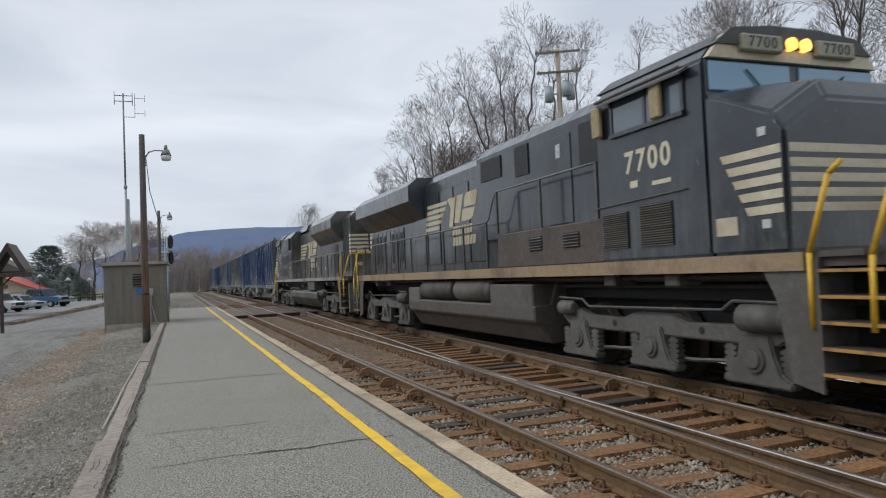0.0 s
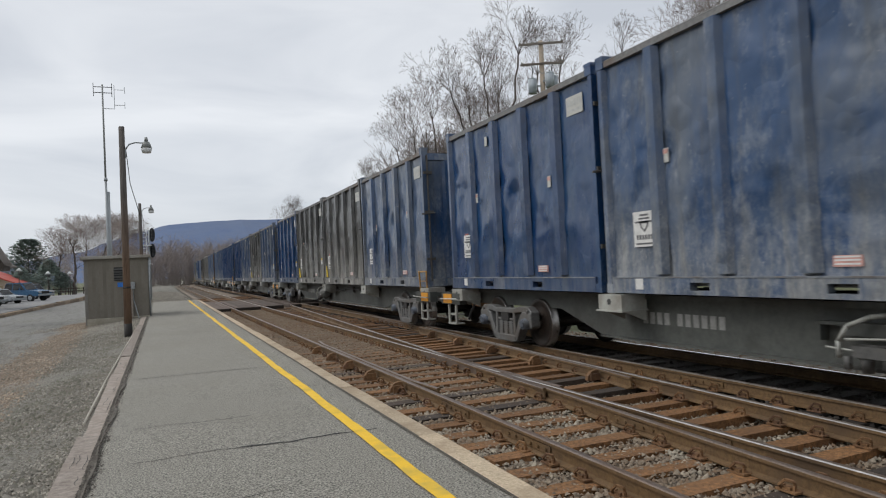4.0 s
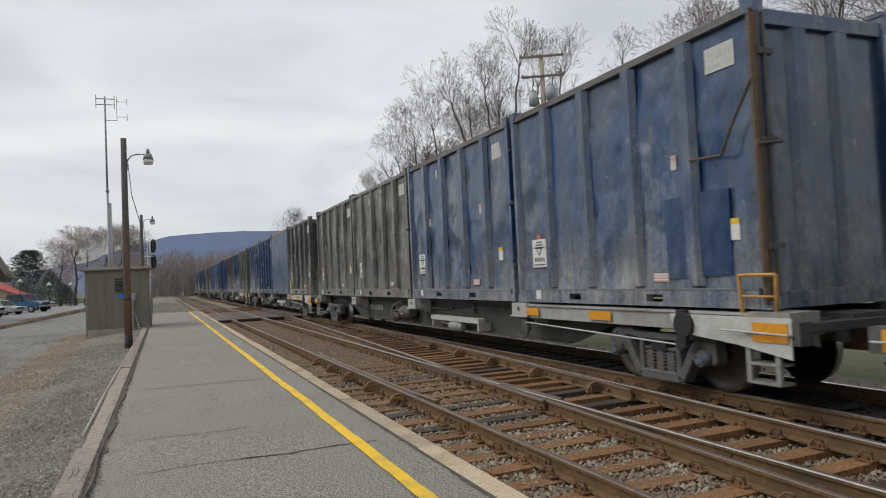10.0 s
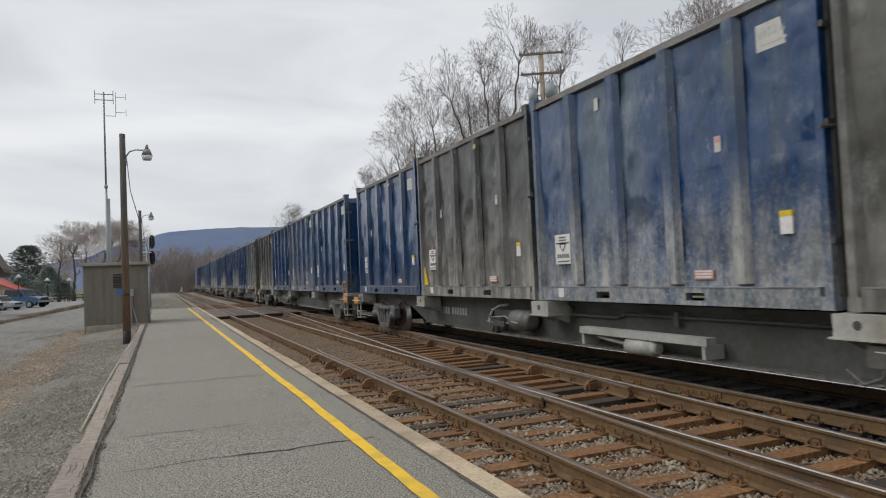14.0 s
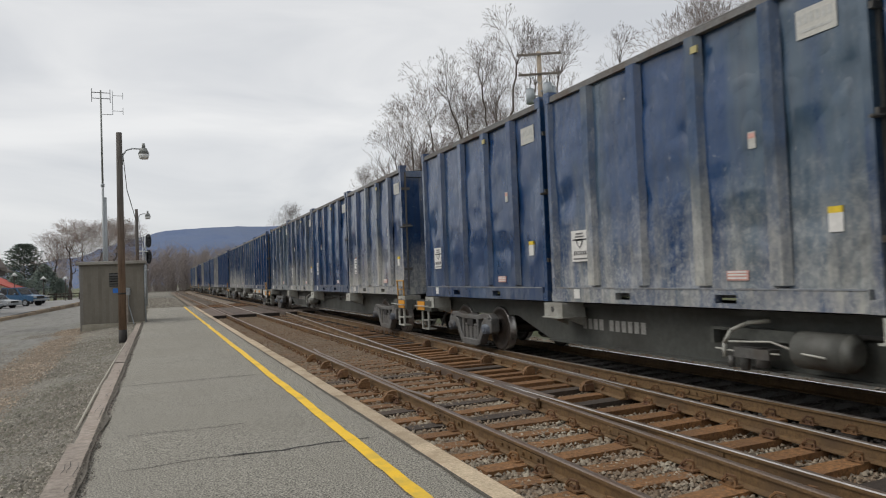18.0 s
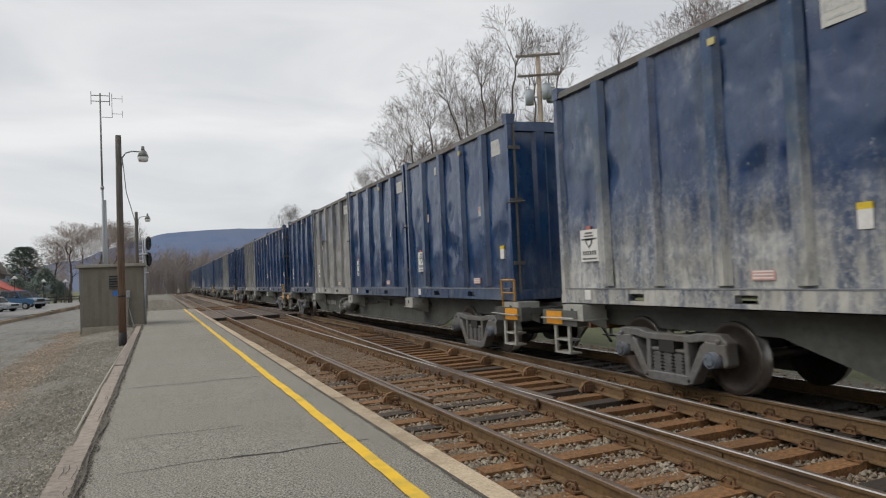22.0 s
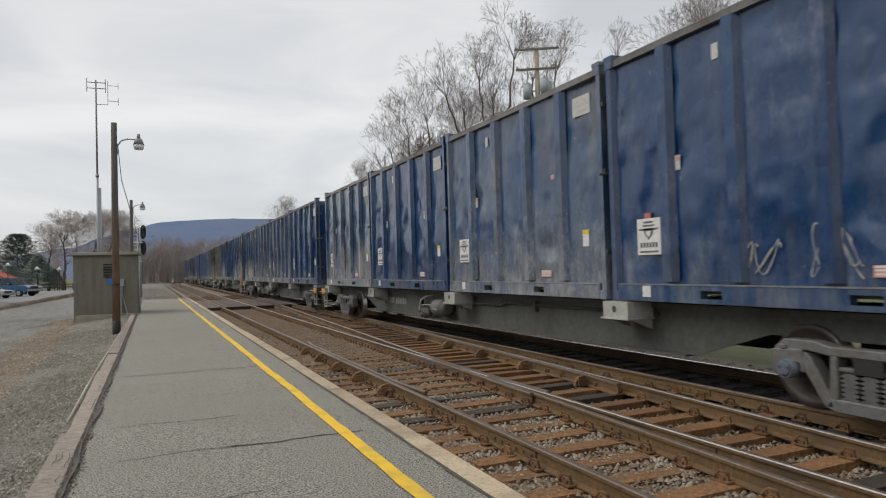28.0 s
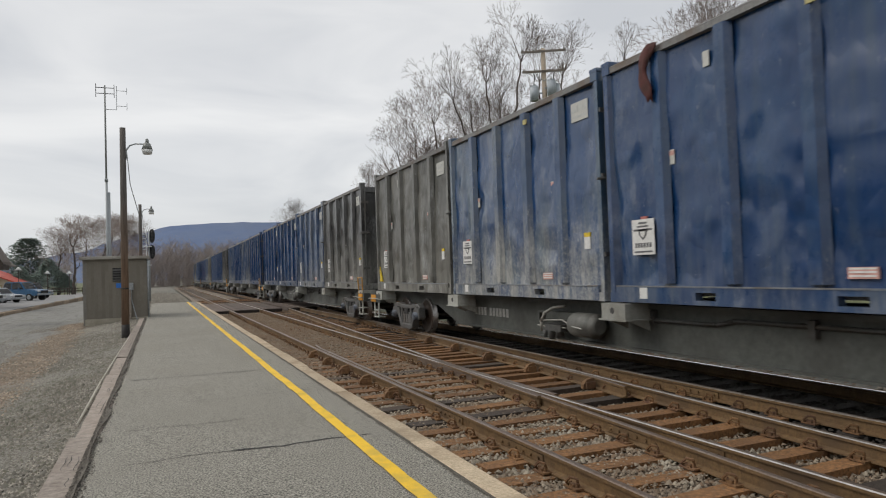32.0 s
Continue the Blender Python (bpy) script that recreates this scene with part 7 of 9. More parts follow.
            for k, (y, w) in enumerate(((0.13, 0.13), (0.53, 0.11), (1.02, 0.10), (1.47, 0.12), (0.31, 0.05), (0.76, 0.04))):
                edge = [(s * y + w * (0.7 + 0.5 * math.sin(3.1 * i + k)) * math.cos(i * 0.785), 3.66 + 0.45 * w * (0.7 + 0.5 * math.sin(2.3 * i + 2 * k)) * math.sin(i * 0.785)) for i in range(8)]
                part("paint_flake", prism(bmesh.new(), edge, s * (hw + 0.022), s * (hw + 0.026), "x"), M["emblem"], c, "ragged rest of cream paint")
            part("junction_box", soft_box(*flank(s, 1.25, 1.5, min(s * 1.33, s * 1.77), max(s * 1.33, s * 1.77), 1.52, 1.74), 0.015), M["tank_pale"], c, "dusty grey junction box under the sill")
            part("shut_off_handle", rod(bmesh.new(), (s * 1.44, s * 0.70, 1.38), (s * 1.48, s * 0.70, 1.38), 0.04, None, 10), M["red_faded"], c, "red fuel shut-off handle")
            part("fuel_gauge", boxes(flank(s, 1.40, 1.45, s * 0.34 - 0.014, s * 0.34 + 0.014, 1.06, 1.26)), M["red_faded"], c, "red fuel gauge strip")
            part("hose", pipe(bmesh.new(), [(s * 1.42, s * 0.72, 1.36), (s * 1.46, s * 0.88, 1.44), (s * 1.46, s * 1.04, 1.38), (s * 1.44, s * 1.10, 1.20)], 0.018), M["signal_black"], c)
        part("radiator_wing", prism(bmesh.new(), [(-0.95, 3.3), (0.95, 3.3), (1.5, 3.9), (1.5, 4.3), (1.2, 4.62), (-1.2, 4.62), (-1.5, 4.3), (-1.5, 3.9)], u(15.85), u(21.05), "y"), body, c)
        part("fan_housing", soft_box(-0.6, 0.6, u(17), u(20.2), 4.6, 4.72, 0.03), M["roof_grey"], c)
        horn = part("horn", pipe(bmesh.new(), [(HORN_X, u(HORN), 4.4), (HORN_X, u(HORN), 4.7)], 0.05, 8), M["grille"], c, "black air horn cluster")
        for k, dx in enumerate((-0.28, -0.1, 0.1, 0.28)):
            part("trumpet", rod(bmesh.new(), (HORN_X + dx, u(HORN + 0.3), 4.68), (HORN_X + dx, u(HORN - 0.35), 4.68 + 0.03 * k), 0.035, 0.11, 12), M["grille"], horn)
    # the rear end: stripes, number, lamps
    ye = u(h_end)
    for i in range(5):
        z = 3.42 - i * 0.165
        for s in (-1, 1):
            part("stripe", boxes(flank(s, 0.22, hw - 0.02, ye, ye + 0.006, z, z + 0.1)), M["cream"], c)
            part("stripe", prism(bmesh.new(), [(ye, z), (ye - 0.55 + i * 0.05, z), (ye - 0.6 + i * 0.05, z + 0.1), (ye, z + 0.1)], s * hw, s * (hw + 0.006), "x"), M["cream"], c)
    part("end_door", soft_box(-0.2, 0.2, ye, ye + 0.02, 1.9, 3.5, 0.015), body, c)
    writing("number", number, 0.26, Matrix.Translation((0.36, ye + 0.004, 4.1)) @ FACE_B, M["cream"], c, 0.008)
    for x in (-0.36, -0.60):
        part("headlight", rod(bmesh.new(), (x, ye, 4.06), (x, ye + 0.07, 4.06), 0.1, None, 14), M["lamp_off"], c)
    for s in (-1, 1):
        part("end_notice", boxes(flank(s, 0.5, 0.7, ye, ye + 0.005, 2.2, 2.35)), M["label_pink"], c)
    # platforms, steps, pilots and rails at both ends
    for e in (0, 1):
        def v(a):
            return u(a) if e == 0 else u(length - a + 0.5)
        def bx(x0, x1, a, b, z0, z1):
            return (x0, x1, min(v(a), v(b)), max(v(a), v(b)), z0, z1)
        part("pilot", boxes(bx(-1.35, 1.35, 1.05, 1.25, 0.32, 1.5)), body, c)
        part("end_platform", boxes(bx(-1.42, 1.42, 1.05, 2.4, 1.6, 1.72)), M["loco_low"], c)
        part("coupler", boxes(bx(-0.16, 0.16, 0.1 + 0.5 * e, 1.1, 0.66, 0.94), bx(-0.22, 0.22, -0.05 + 0.5 * e, 0.3 + 0.5 * e, 0.58, 1.0)), M["rust"], c)
        for s in (-1, 1):
            part("step_side", boxes(bx(*flank(s, 1.0, 1.5), 2.02, 2.08, 0.42, 1.7)), M["loco_frame"], c)
            bm = prism(bmesh.new(), [(v(2.06), 1.58), (v(2.80), 1.58), (v(2.62), 1.25), (v(2.46), 0.34), (v(2.06), 0.26)], s * 1.43, s * 1.47, "x")
            part("step_panel", bm, M["loco_frame"], c)
            for k in range(5):
                z = 0.46 + k * 0.27
                st = part("step", boxes(bx(*flank(s, 1.02, 1.5), 1.28, 2.02, z, z + 0.035)), M["loco_low"], c)
                if k == 0 or (e == 0 and lead):
                    part("step_edge", boxes(bx(*flank(s, 1.5, 1.512), 1.28, 2.02, z, z + 0.034)), M["yellow_worn"], st)
            pts = [(s * 1.5, v(2.12), 0.95), (s * 1.52, v(2.10), 1.75), (s * 1.48, v(1.85), 2.55), (s * 1.40, v(1.75), 2.68)]
            part("yellow_handrail", pipe(bmesh.new(), pts, 0.03, 8), M["yellow"], c)
            pts = [(s * 1.5, v(1.42), 0.95), (s * 1.5, v(1.4), 1.7), (s * 1.30, v(1.25), 2.55), (s * 1.2, v(1.15), 2.68)]
            part("yellow_handrail", pipe(bmesh.new(), pts, 0.03, 8), M["yellow"], c)
            part("end_handrail", pipe(bmesh.new(), [(s * 1.2, v(1.12), 2.68), (s * 0.35, v(1.12), 2.68), (s * 0.35, v(1.12), 1.7)], 0.022), M["yellow"], c)
            part("air_hose", pipe(bmesh.new(), [(s * 0.5, v(1.05), 0.9), (s * 0.5, v(0.85), 0.7), (s * 0.45, v(0.7), 0.4)], 0.025), M["grille"], c)
    return c


M["roof_grey"] = rough_stuff("dusty_roof_paint", (0.045, 0.046, 0.048), (0.085, 0.087, 0.09), (0.06, 0.055, 0.05), 0.8, 9, 0.6, 0.15, vary=False)
M["cream_sill"] = rough_stuff("grey_cream_sill_paint", (0.17, 0.16, 0.135), (0.34, 0.325, 0.28), (0.12, 0.10, 0.08), 0.9, 7, 0.6, 0.1, vary=False)
M["board"] = plain("number_board_face", (0.29, 0.28, 0.21), 0.5)
M["board_ink"] = plain("number_board_ink", (0.02, 0.02, 0.02), 0.5)
MOVING.append((locomotive("7700", 23.7, "lead"), 3.5 + 11.85, 0.0, 0))
MOVING.append((locomotive("1126", 24.1, "trail"), 51.3 - 12.05, 0.0, 180))


# ---- trees ----
M["bark"] = rough_stuff("grey_brown_bark", (0.06, 0.047, 0.04), (0.135, 0.112, 0.098), (0.10, 0.085, 0.075), 1.2, 12, 0.9, 0.6)
M["twig"] = rough_stuff("bare_twigs", (0.125, 0.102, 0.09), (0.225, 0.188, 0.168), (0.17, 0.14, 0.125), 0.5, 5, 0.9, 0.1)
# Far and lot twigs carry painted haze: paler copies of the near twigs.
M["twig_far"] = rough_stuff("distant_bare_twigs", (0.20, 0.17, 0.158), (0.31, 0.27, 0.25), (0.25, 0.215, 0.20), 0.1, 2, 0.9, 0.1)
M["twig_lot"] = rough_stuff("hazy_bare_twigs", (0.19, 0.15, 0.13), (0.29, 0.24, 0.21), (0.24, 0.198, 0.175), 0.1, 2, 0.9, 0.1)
# Distance haze is mixed into the needle colour, pale and bluish.
M["needles"] = rough_stuff("dusty_conifer_needles", (0.105, 0.145, 0.122), (0.195, 0.245, 0.21), (0.155, 0.20, 0.175), 0.6, 7, 0.85, 0.2)


class Sticks:
    """Tapered sticks gathered for one mesh."""

    def __init__(self):
        self.v, self.f = [], []

    def add(self, p, q, r0, r1, n):
        d = (q - p)
        if d.length < 1e-5:
            return
        d.normalize()
        s = d.cross(Vector((0.3, 0.2, 1)) if abs(d.z) < 0.9 else Vector((1, 0, 0))).normalized()
        t = d.cross(s)
        k = len(self.v)
        for o, r in ((p, r0), (q, r1)):
            for i in range(n):
                a = 2 * math.pi * i / n
                self.v.append(o + (s * math.cos(a) + t * math.sin(a)) * r)
        for i in range(n):
            self.f.append((k + i, k + (i + 1) % n, k + n + (i + 1) % n, k + n + i))

    def mesh(self, name, material):
        me = bpy.data.meshes.new(name)
        me.from_pydata([tuple(v) for v in self.v], [], self.f)
        me.materials.append(material)
        return me


def spread_tree(seed, spine, reach, trunk=0.2):
    """A bare tree: a bent trunk along its spine, limbs from its upper half and a full fan of fine twigs round its head."""
    r = random.Random(seed)
    wood, twig = Sticks(), Sticks()

    def fan(p, d, n, rad):
        seg = 1 if n < 0.45 else 2 if n < 1.2 else 3
        for i in range(seg):
            d = (d + Vector((r.gauss(0, 0.10), r.gauss(0, 0.10), r.gauss(0.045, 0.08)))).normalized()
            q = p + d * (n / seg)
            r1 = max(0.0075, rad * (1 - 0.3 / seg))
            (wood if rad > 0.028 else twig).add(p, q, rad, r1, 5 if rad > 0.08 else 3)
            p, rad = q, r1
            if i < seg - 1 and n > 0.5 and r.random() < 0.6:
                side = d.cross(Vector((r.gauss(0, 1), r.gauss(0, 1), r.gauss(0, 1)))).normalized()
                fan(q, (d + side * r.uniform(0.5, 0.95)).normalized(), n * r.uniform(0.45, 0.66), max(0.0075, rad * 0.55))
        if n < 0.3:
            return
        a0 = r.uniform(0, 6.28)
        kids = 3 if r.random() < 0.2 else 2
        for j in range(kids):
            a = a0 + j * 6.28 / kids + r.uniform(-0.4, 0.4)
            side = (d.cross(Vector((math.cos(a), math.sin(a), 0.37)))).normalized()
            fan(p, (d + side * r.uniform(0.26, 0.62)).normalized(), n * r.uniform(0.66, 0.84), max(0.0075, rad * r.uniform(0.6, 0.78)))

    pts = [Vector(p) for p in spine]
    total, run = sum((q - p).length for p, q in zip(pts, pts[1:])), 0.0
    rad = trunk
    for p, q in zip(pts, pts[1:]):
        n = max(2, round((q - p).length / 0.9))
        last = p
        for i in range(n):
            at = p.lerp(q, (i + 1) / n)
            if i < n - 1:
                at = at + Vector((r.gauss(0, 0.07), r.gauss(0, 0.07), 0))
            run += (at - last).length
            r1 = trunk * (1 - 0.62 * min(1, run / total))
            wood.add(last, at, rad, r1, 7)
            rad, last = r1, at
            f = run / total
            if f > 0.5 and r.random() < 0.7:
                a = r.uniform(0, 6.28)
                fan(at, Vector((math.cos(a), math.sin(a), r.uniform(0.5, 1.1))).normalized(), reach * r.uniform(0.2, 0.36), rad * r.uniform(0.3, 0.5))
    lead = (pts[-1] - pts[-2]).normalized()
    a0 = r.uniform(0, 6.28)
    for j in range(5):
        a = a0 + j * 1.26
        out = Vector((math.cos(a), math.sin(a), 0)) * r.uniform(0.35, 0.85) if j else Vector((0, 0, 0.4))
        fan(pts[-1], (lead + out + Vector((0, 0, 0.35))).normalized(), reach * r.uniform(0.27, 0.38), rad * r.uniform(0.55, 0.7))
    return wood.mesh("trunk", M["bark"]), twig.mesh("crown", M["twig"])


TREES = [spread_tree(11, ((0, 0, -0.4), (0.3, 0, 6), (0.1, 0.3, 11.5)), 6.0, 0.24), spread_tree(23, ((0, 0, -0.4), (-0.4, 0.2, 5), (-2.2, 0.5, 11)), 5.5, 0.24),
         spread_tree(37, ((0, 0, -0.4), (0.5, 0, 5), (1.4, -0.4, 10.5)), 6.5, 0.26), spread_tree(41, ((0, 0, -0.4), (0.1, 0.3, 7), (0.5, 0.2, 13)), 5.0, 0.22)]
TREES.append(TREES[0])


def plant(k, x, y, z, height, turn, label="tall bare winter tree with fine grey-brown twigs", crown=None, wide=1.0):
    s = height / 18
    t = thing("tree", label, "tree", pose(x, y, z, 0, 0, turn), group="bare trees beyond the tracks")
    for me, name in zip(TREES[k], ("trunk", "crown")):
        o = part(name, me, None, t)
        o.scale = (s * wide, s * wide, s)
        if crown and name == "crown":
            painted(o, crown)
    return t


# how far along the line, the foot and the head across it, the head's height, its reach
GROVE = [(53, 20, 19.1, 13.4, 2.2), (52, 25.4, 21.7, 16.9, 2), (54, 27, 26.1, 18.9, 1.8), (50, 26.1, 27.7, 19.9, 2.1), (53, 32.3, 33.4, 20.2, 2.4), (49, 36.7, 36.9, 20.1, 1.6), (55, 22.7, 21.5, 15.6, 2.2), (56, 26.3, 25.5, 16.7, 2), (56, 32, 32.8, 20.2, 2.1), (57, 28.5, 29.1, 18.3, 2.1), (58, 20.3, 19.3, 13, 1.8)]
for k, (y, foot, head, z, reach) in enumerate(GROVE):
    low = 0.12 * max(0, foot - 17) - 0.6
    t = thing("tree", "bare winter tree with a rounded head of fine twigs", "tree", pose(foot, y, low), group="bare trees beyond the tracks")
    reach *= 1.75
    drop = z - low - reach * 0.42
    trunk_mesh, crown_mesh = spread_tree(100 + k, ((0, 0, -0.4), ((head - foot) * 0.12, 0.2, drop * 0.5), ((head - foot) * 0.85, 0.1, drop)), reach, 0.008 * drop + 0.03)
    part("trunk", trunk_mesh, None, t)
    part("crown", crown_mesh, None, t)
for k, x, y, h_, a in ((2, 22.6, 60, 13.5, 75), (0, 26.4, 58, 15.6, 130), (1, 30.6, 58, 16.6, 60), (3, 34.2, 57, 15.6, 95),
                      (3, 36.6, 38, 19.0, 160), (1, 37.6, 33.5, 18.6, 330), (3, 35.5, 29, 18.4, 215),
                      (3, 34.0, 26.5, 18.0, 15), (2, 35.5, 22.5, 19.0, 120), (1, 33.0, 19.5, 17.5, 190), (0, 34.0, 15.5, 18.5, 280),
                      (3, 24.5, 87, 14.0, 30), (1, 26.5, 90, 12.5, 100), (0, 22.3, 128, 14.0, 70)):
    plant(k, x, y, 0.2 if x < 24 else 1.0, h_, a)


def thicket(name, label, count, spot, tall, seed, material):
    """Far bare woods: many thin leaning stems with side twigs, one mesh."""
    r = random.Random(seed)
    st = Sticks()
    for _ in range(count):
        x, y, z = spot(r.random(), r.random())
        h_ = tall * r.uniform(0.55, 1.0)
        p, d = Vector((x, y, z)), Vector((r.gauss(0, 0.08), r.gauss(0, 0.08), 1)).normalized()
        w = 0.006 * h_ + 0.02
        for i in range(4):
            q = p + d * h_ / 4
            st.add(p, q, w * (1 - i * 0.2), w * (0.8 - i * 0.2), 3)
            for _ in range(5 + 2 * i):
                a = r.uniform(0, 6.28)
                e = Vector((math.cos(a), math.sin(a), r.uniform(0.5, 1.6))).normalized()
                b0 = p.lerp(q, r.random())
                b1 = b0 + e * h_ * r.uniform(0.1, 0.22)
                st.add(b0, b1, w * 0.4, w * 0.2, 3)
                for _ in range(2):
                    st.add(b0.lerp(b1, r.uniform(0.4, 1)), b1 + Vector((r.gauss(0, 0.06), r.gauss(0, 0.06), r.uniform(0, 0.09))) * h_, w * 0.22, w * 0.12, 3)
            p = q
            d = (d + Vector((r.gauss(0, 0.1), r.gauss(0, 0.1), 0))).normalized()
    return solid(name, st.mesh(name, material), None, label, "woods", "stuff")


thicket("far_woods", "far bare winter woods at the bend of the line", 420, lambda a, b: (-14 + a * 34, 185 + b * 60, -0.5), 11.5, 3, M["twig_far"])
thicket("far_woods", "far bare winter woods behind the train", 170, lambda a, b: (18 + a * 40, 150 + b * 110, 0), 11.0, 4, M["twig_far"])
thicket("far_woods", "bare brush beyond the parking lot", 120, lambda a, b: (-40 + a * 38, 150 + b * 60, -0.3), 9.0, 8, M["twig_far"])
thicket("young_trees", "slender bare young trees behind the taller ones", 70, lambda a, b: (21 + a * 15, 58 + b * 14, 0.3), 14.0, 15, M["twig"])
thicket("brush", "low bare brush under the trees beyond the tracks", 160, lambda a, b: (20 + a * 14, 42 + b * 22, 0.3), 6.5, 5, M["twig"])


def conifer(seed, height, width, label, x, y, z, rounded):
    r = random.Random(seed)
    t = thing("conifer", label, "tree", pose(x, y, z))
    part("trunk", rod(bmesh.new(), (0, 0, -0.3), (0, 0, height * 0.95), 0.02 * height, 0.02, 8), M["bark"], t)
    v, f = [], []
    for i in range(3600 if rounded else 5200):
        k = r.random() ** 0.8
        zz = height * (0.06 + 0.94 * k)
        rad = width * ((1 - k) ** 0.75 if not rounded else math.sqrt(max(0, 1 - (2 * k - 0.9) ** 2 / 1.3)))
        rad *= 0.82 + (0.75 if rounded else 0.35) * noise.noise((zz * 0.9, i % 7, seed))
        a, q = r.uniform(0, 6.283), rad * r.uniform(0.35, 1.0)
        c = Vector((math.cos(a) * q, math.sin(a) * q, zz))
        out = Vector((math.cos(a), math.sin(a), r.uniform(-0.5, 0.35) if not rounded else r.uniform(-0.1, 0.6)))
        n = height * (r.uniform(0.026, 0.055) if rounded else r.uniform(0.028, 0.056))
        side = Vector((-math.sin(a), math.cos(a), r.gauss(0, 0.2))) * n * 0.42
        up = Vector((0, 0, n * 0.22))
        b = len(v)
        v += [tuple(c - out * n * 0.5), tuple(c + side), tuple(c + out * n * 0.7), tuple(c - side), tuple(c + up)]
        f += [(b, b + 1, b + 4), (b + 1, b + 2, b + 4), (b + 2, b + 3, b + 4), (b + 3, b, b + 4), (b, b + 3, b + 2, b + 1)]
    part("crown", sheet("crown", v, f, M["needles"]), None, t)


conifer(1, 8.6, 3.7, "dark green pine with an open rounded crown", -18.9, 124, 0.1, True)
conifer(2, 5.4, 4.3, "broad blue-green spruce with drooping branches", -15.4, 118, 0.0, False)
conifer(3, 4.3, 3.4, "low blue-green spruce with drooping branches", -18.6, 116, 0.0, False)
conifer(4, 3.2, 2.4, "low blue-green spruce with drooping branches", -13.2, 117, 0.0, False)
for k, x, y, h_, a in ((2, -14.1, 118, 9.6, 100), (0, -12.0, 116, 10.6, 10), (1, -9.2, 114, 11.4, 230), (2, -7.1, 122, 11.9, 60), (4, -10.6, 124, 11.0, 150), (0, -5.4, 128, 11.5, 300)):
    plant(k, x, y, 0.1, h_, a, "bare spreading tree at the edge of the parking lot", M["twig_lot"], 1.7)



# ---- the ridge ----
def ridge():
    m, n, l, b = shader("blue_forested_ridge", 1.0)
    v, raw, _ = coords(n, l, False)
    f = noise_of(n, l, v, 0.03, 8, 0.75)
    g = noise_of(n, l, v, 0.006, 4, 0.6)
    # The blue is air haze, painted straight into the ridge's colour.
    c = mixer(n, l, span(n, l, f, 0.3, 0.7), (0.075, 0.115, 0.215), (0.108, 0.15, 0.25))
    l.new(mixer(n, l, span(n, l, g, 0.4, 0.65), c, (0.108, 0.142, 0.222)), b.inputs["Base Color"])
    knots = [(-2600, 50), (-900, 60), (-420, 72), (-240, 96), (-150, 128), (-88, 151), (32, 177), (120, 186), (212, 189), (364, 190), (700, 178), (1200, 150), (2600, 130)]
    verts, nx = [], 180
    rows = ((0.0, 0), (0.3, -420), (0.65, -220), (0.9, -60), (1.0, 0), (0.9, 160))
    for i in range(nx + 1):
        x = -2600 + 5200 * i / nx
        k = next(j for j in range(len(knots) - 1) if knots[j + 1][0] >= x)
        (x0, z0), (x1, z1) = knots[k], knots[k + 1]
        w = (x - x0) / (x1 - x0)
        w = w * w * (3 - 2 * w)
        z = z0 + (z1 - z0) * w + 3.5 * noise.noise((x * 0.013, 0, 0)) + 1.6 * noise.noise((x * 0.06, 4, 0))
        for s, dy in rows:
            verts.append((x, 2500 + (dy if s else -640), -4 if s == 0 else z * s + (0 if s == 1 else 7 * noise.noise((x * 0.01, dy, 2)))))
    m_ = len(rows)
    faces = [(i * m_ + j, (i + 1) * m_ + j, (i + 1) * m_ + j + 1, i * m_ + j + 1) for i in range(nx) for j in range(m_ - 1)]
    solid("ridge", sheet("ridge", verts, faces, m), None, "long wooded ridge on the horizon, blue haze in its colour", "mountain", "structure")


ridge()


# ---- yard side: shed, poles, mast, signal ----
M["shed_wall"] = rough_stuff("drab_painted_siding", (0.165, 0.15, 0.122), (0.205, 0.188, 0.155), (0.155, 0.14, 0.115), 0.8, 10, 0.8, 0.1, tone=0.06)
M["shed_base"] = rough_stuff("pale_limewashed_concrete", (0.36, 0.33, 0.26), (0.52, 0.48, 0.39), (0.30, 0.27, 0.21), 1.0, 18, 0.9, 0.3)
M["shed_trim"] = rough_stuff("shed_roof_edge", (0.20, 0.19, 0.165), (0.29, 0.275, 0.245), (0.16, 0.145, 0.125), 1.0, 10, 0.8, 0.2)


def pole_timber():
    m, n, l, b = shader("creosote_pole_wood", 0.9)
    v, raw, rnd = coords(n, l)
    grain = noise_of(n, l, v, 3.0, 8.0, 0.75, (9.0, 9.0, 0.5))
    low = mixer(n, l, span(n, l, grain, 0.32, 0.68), (0.10, 0.064, 0.042), (0.26, 0.17, 0.115))
    top = mixer(n, l, span(n, l, grain, 0.32, 0.68), (0.045, 0.040, 0.036), (0.12, 0.108, 0.096))
    sep = n.new("ShaderNodeSeparateXYZ")
    l.new(raw, sep.inputs[0])
    h_ = maths(n, l, "ADD", sep.outputs[2], maths(n, l, "MULTIPLY", grain, 1.6))
    l.new(mixer(n, l, span(n, l, h_, 2.6, 5.2), low, top), b.inputs["Base Color"])
    bumped(n, l, b, grain, 0.5, 0.01)
    return m


M["pole_wood"] = pole_timber()
M["tar"] = rough_stuff("black_tar", (0.012, 0.011, 0.010), (0.03, 0.027, 0.024), (0.02, 0.017, 0.014), 2.0, 14, 0.7, 0.3)
M["galv"] = plain("galvanised_steel", (0.30, 0.32, 0.33), 0.5, 0.4)
M["blue_sign"] = plain("blue_sign", (0.02, 0.16, 0.55), 0.5)
M["lamp_body"] = plain("grey_lamp_housing", (0.20, 0.21, 0.20), 0.5)
M["lamp_lens"] = plain("frosted_lamp_lens", (0.6, 0.61, 0.6), 0.3, 0, 0.05)
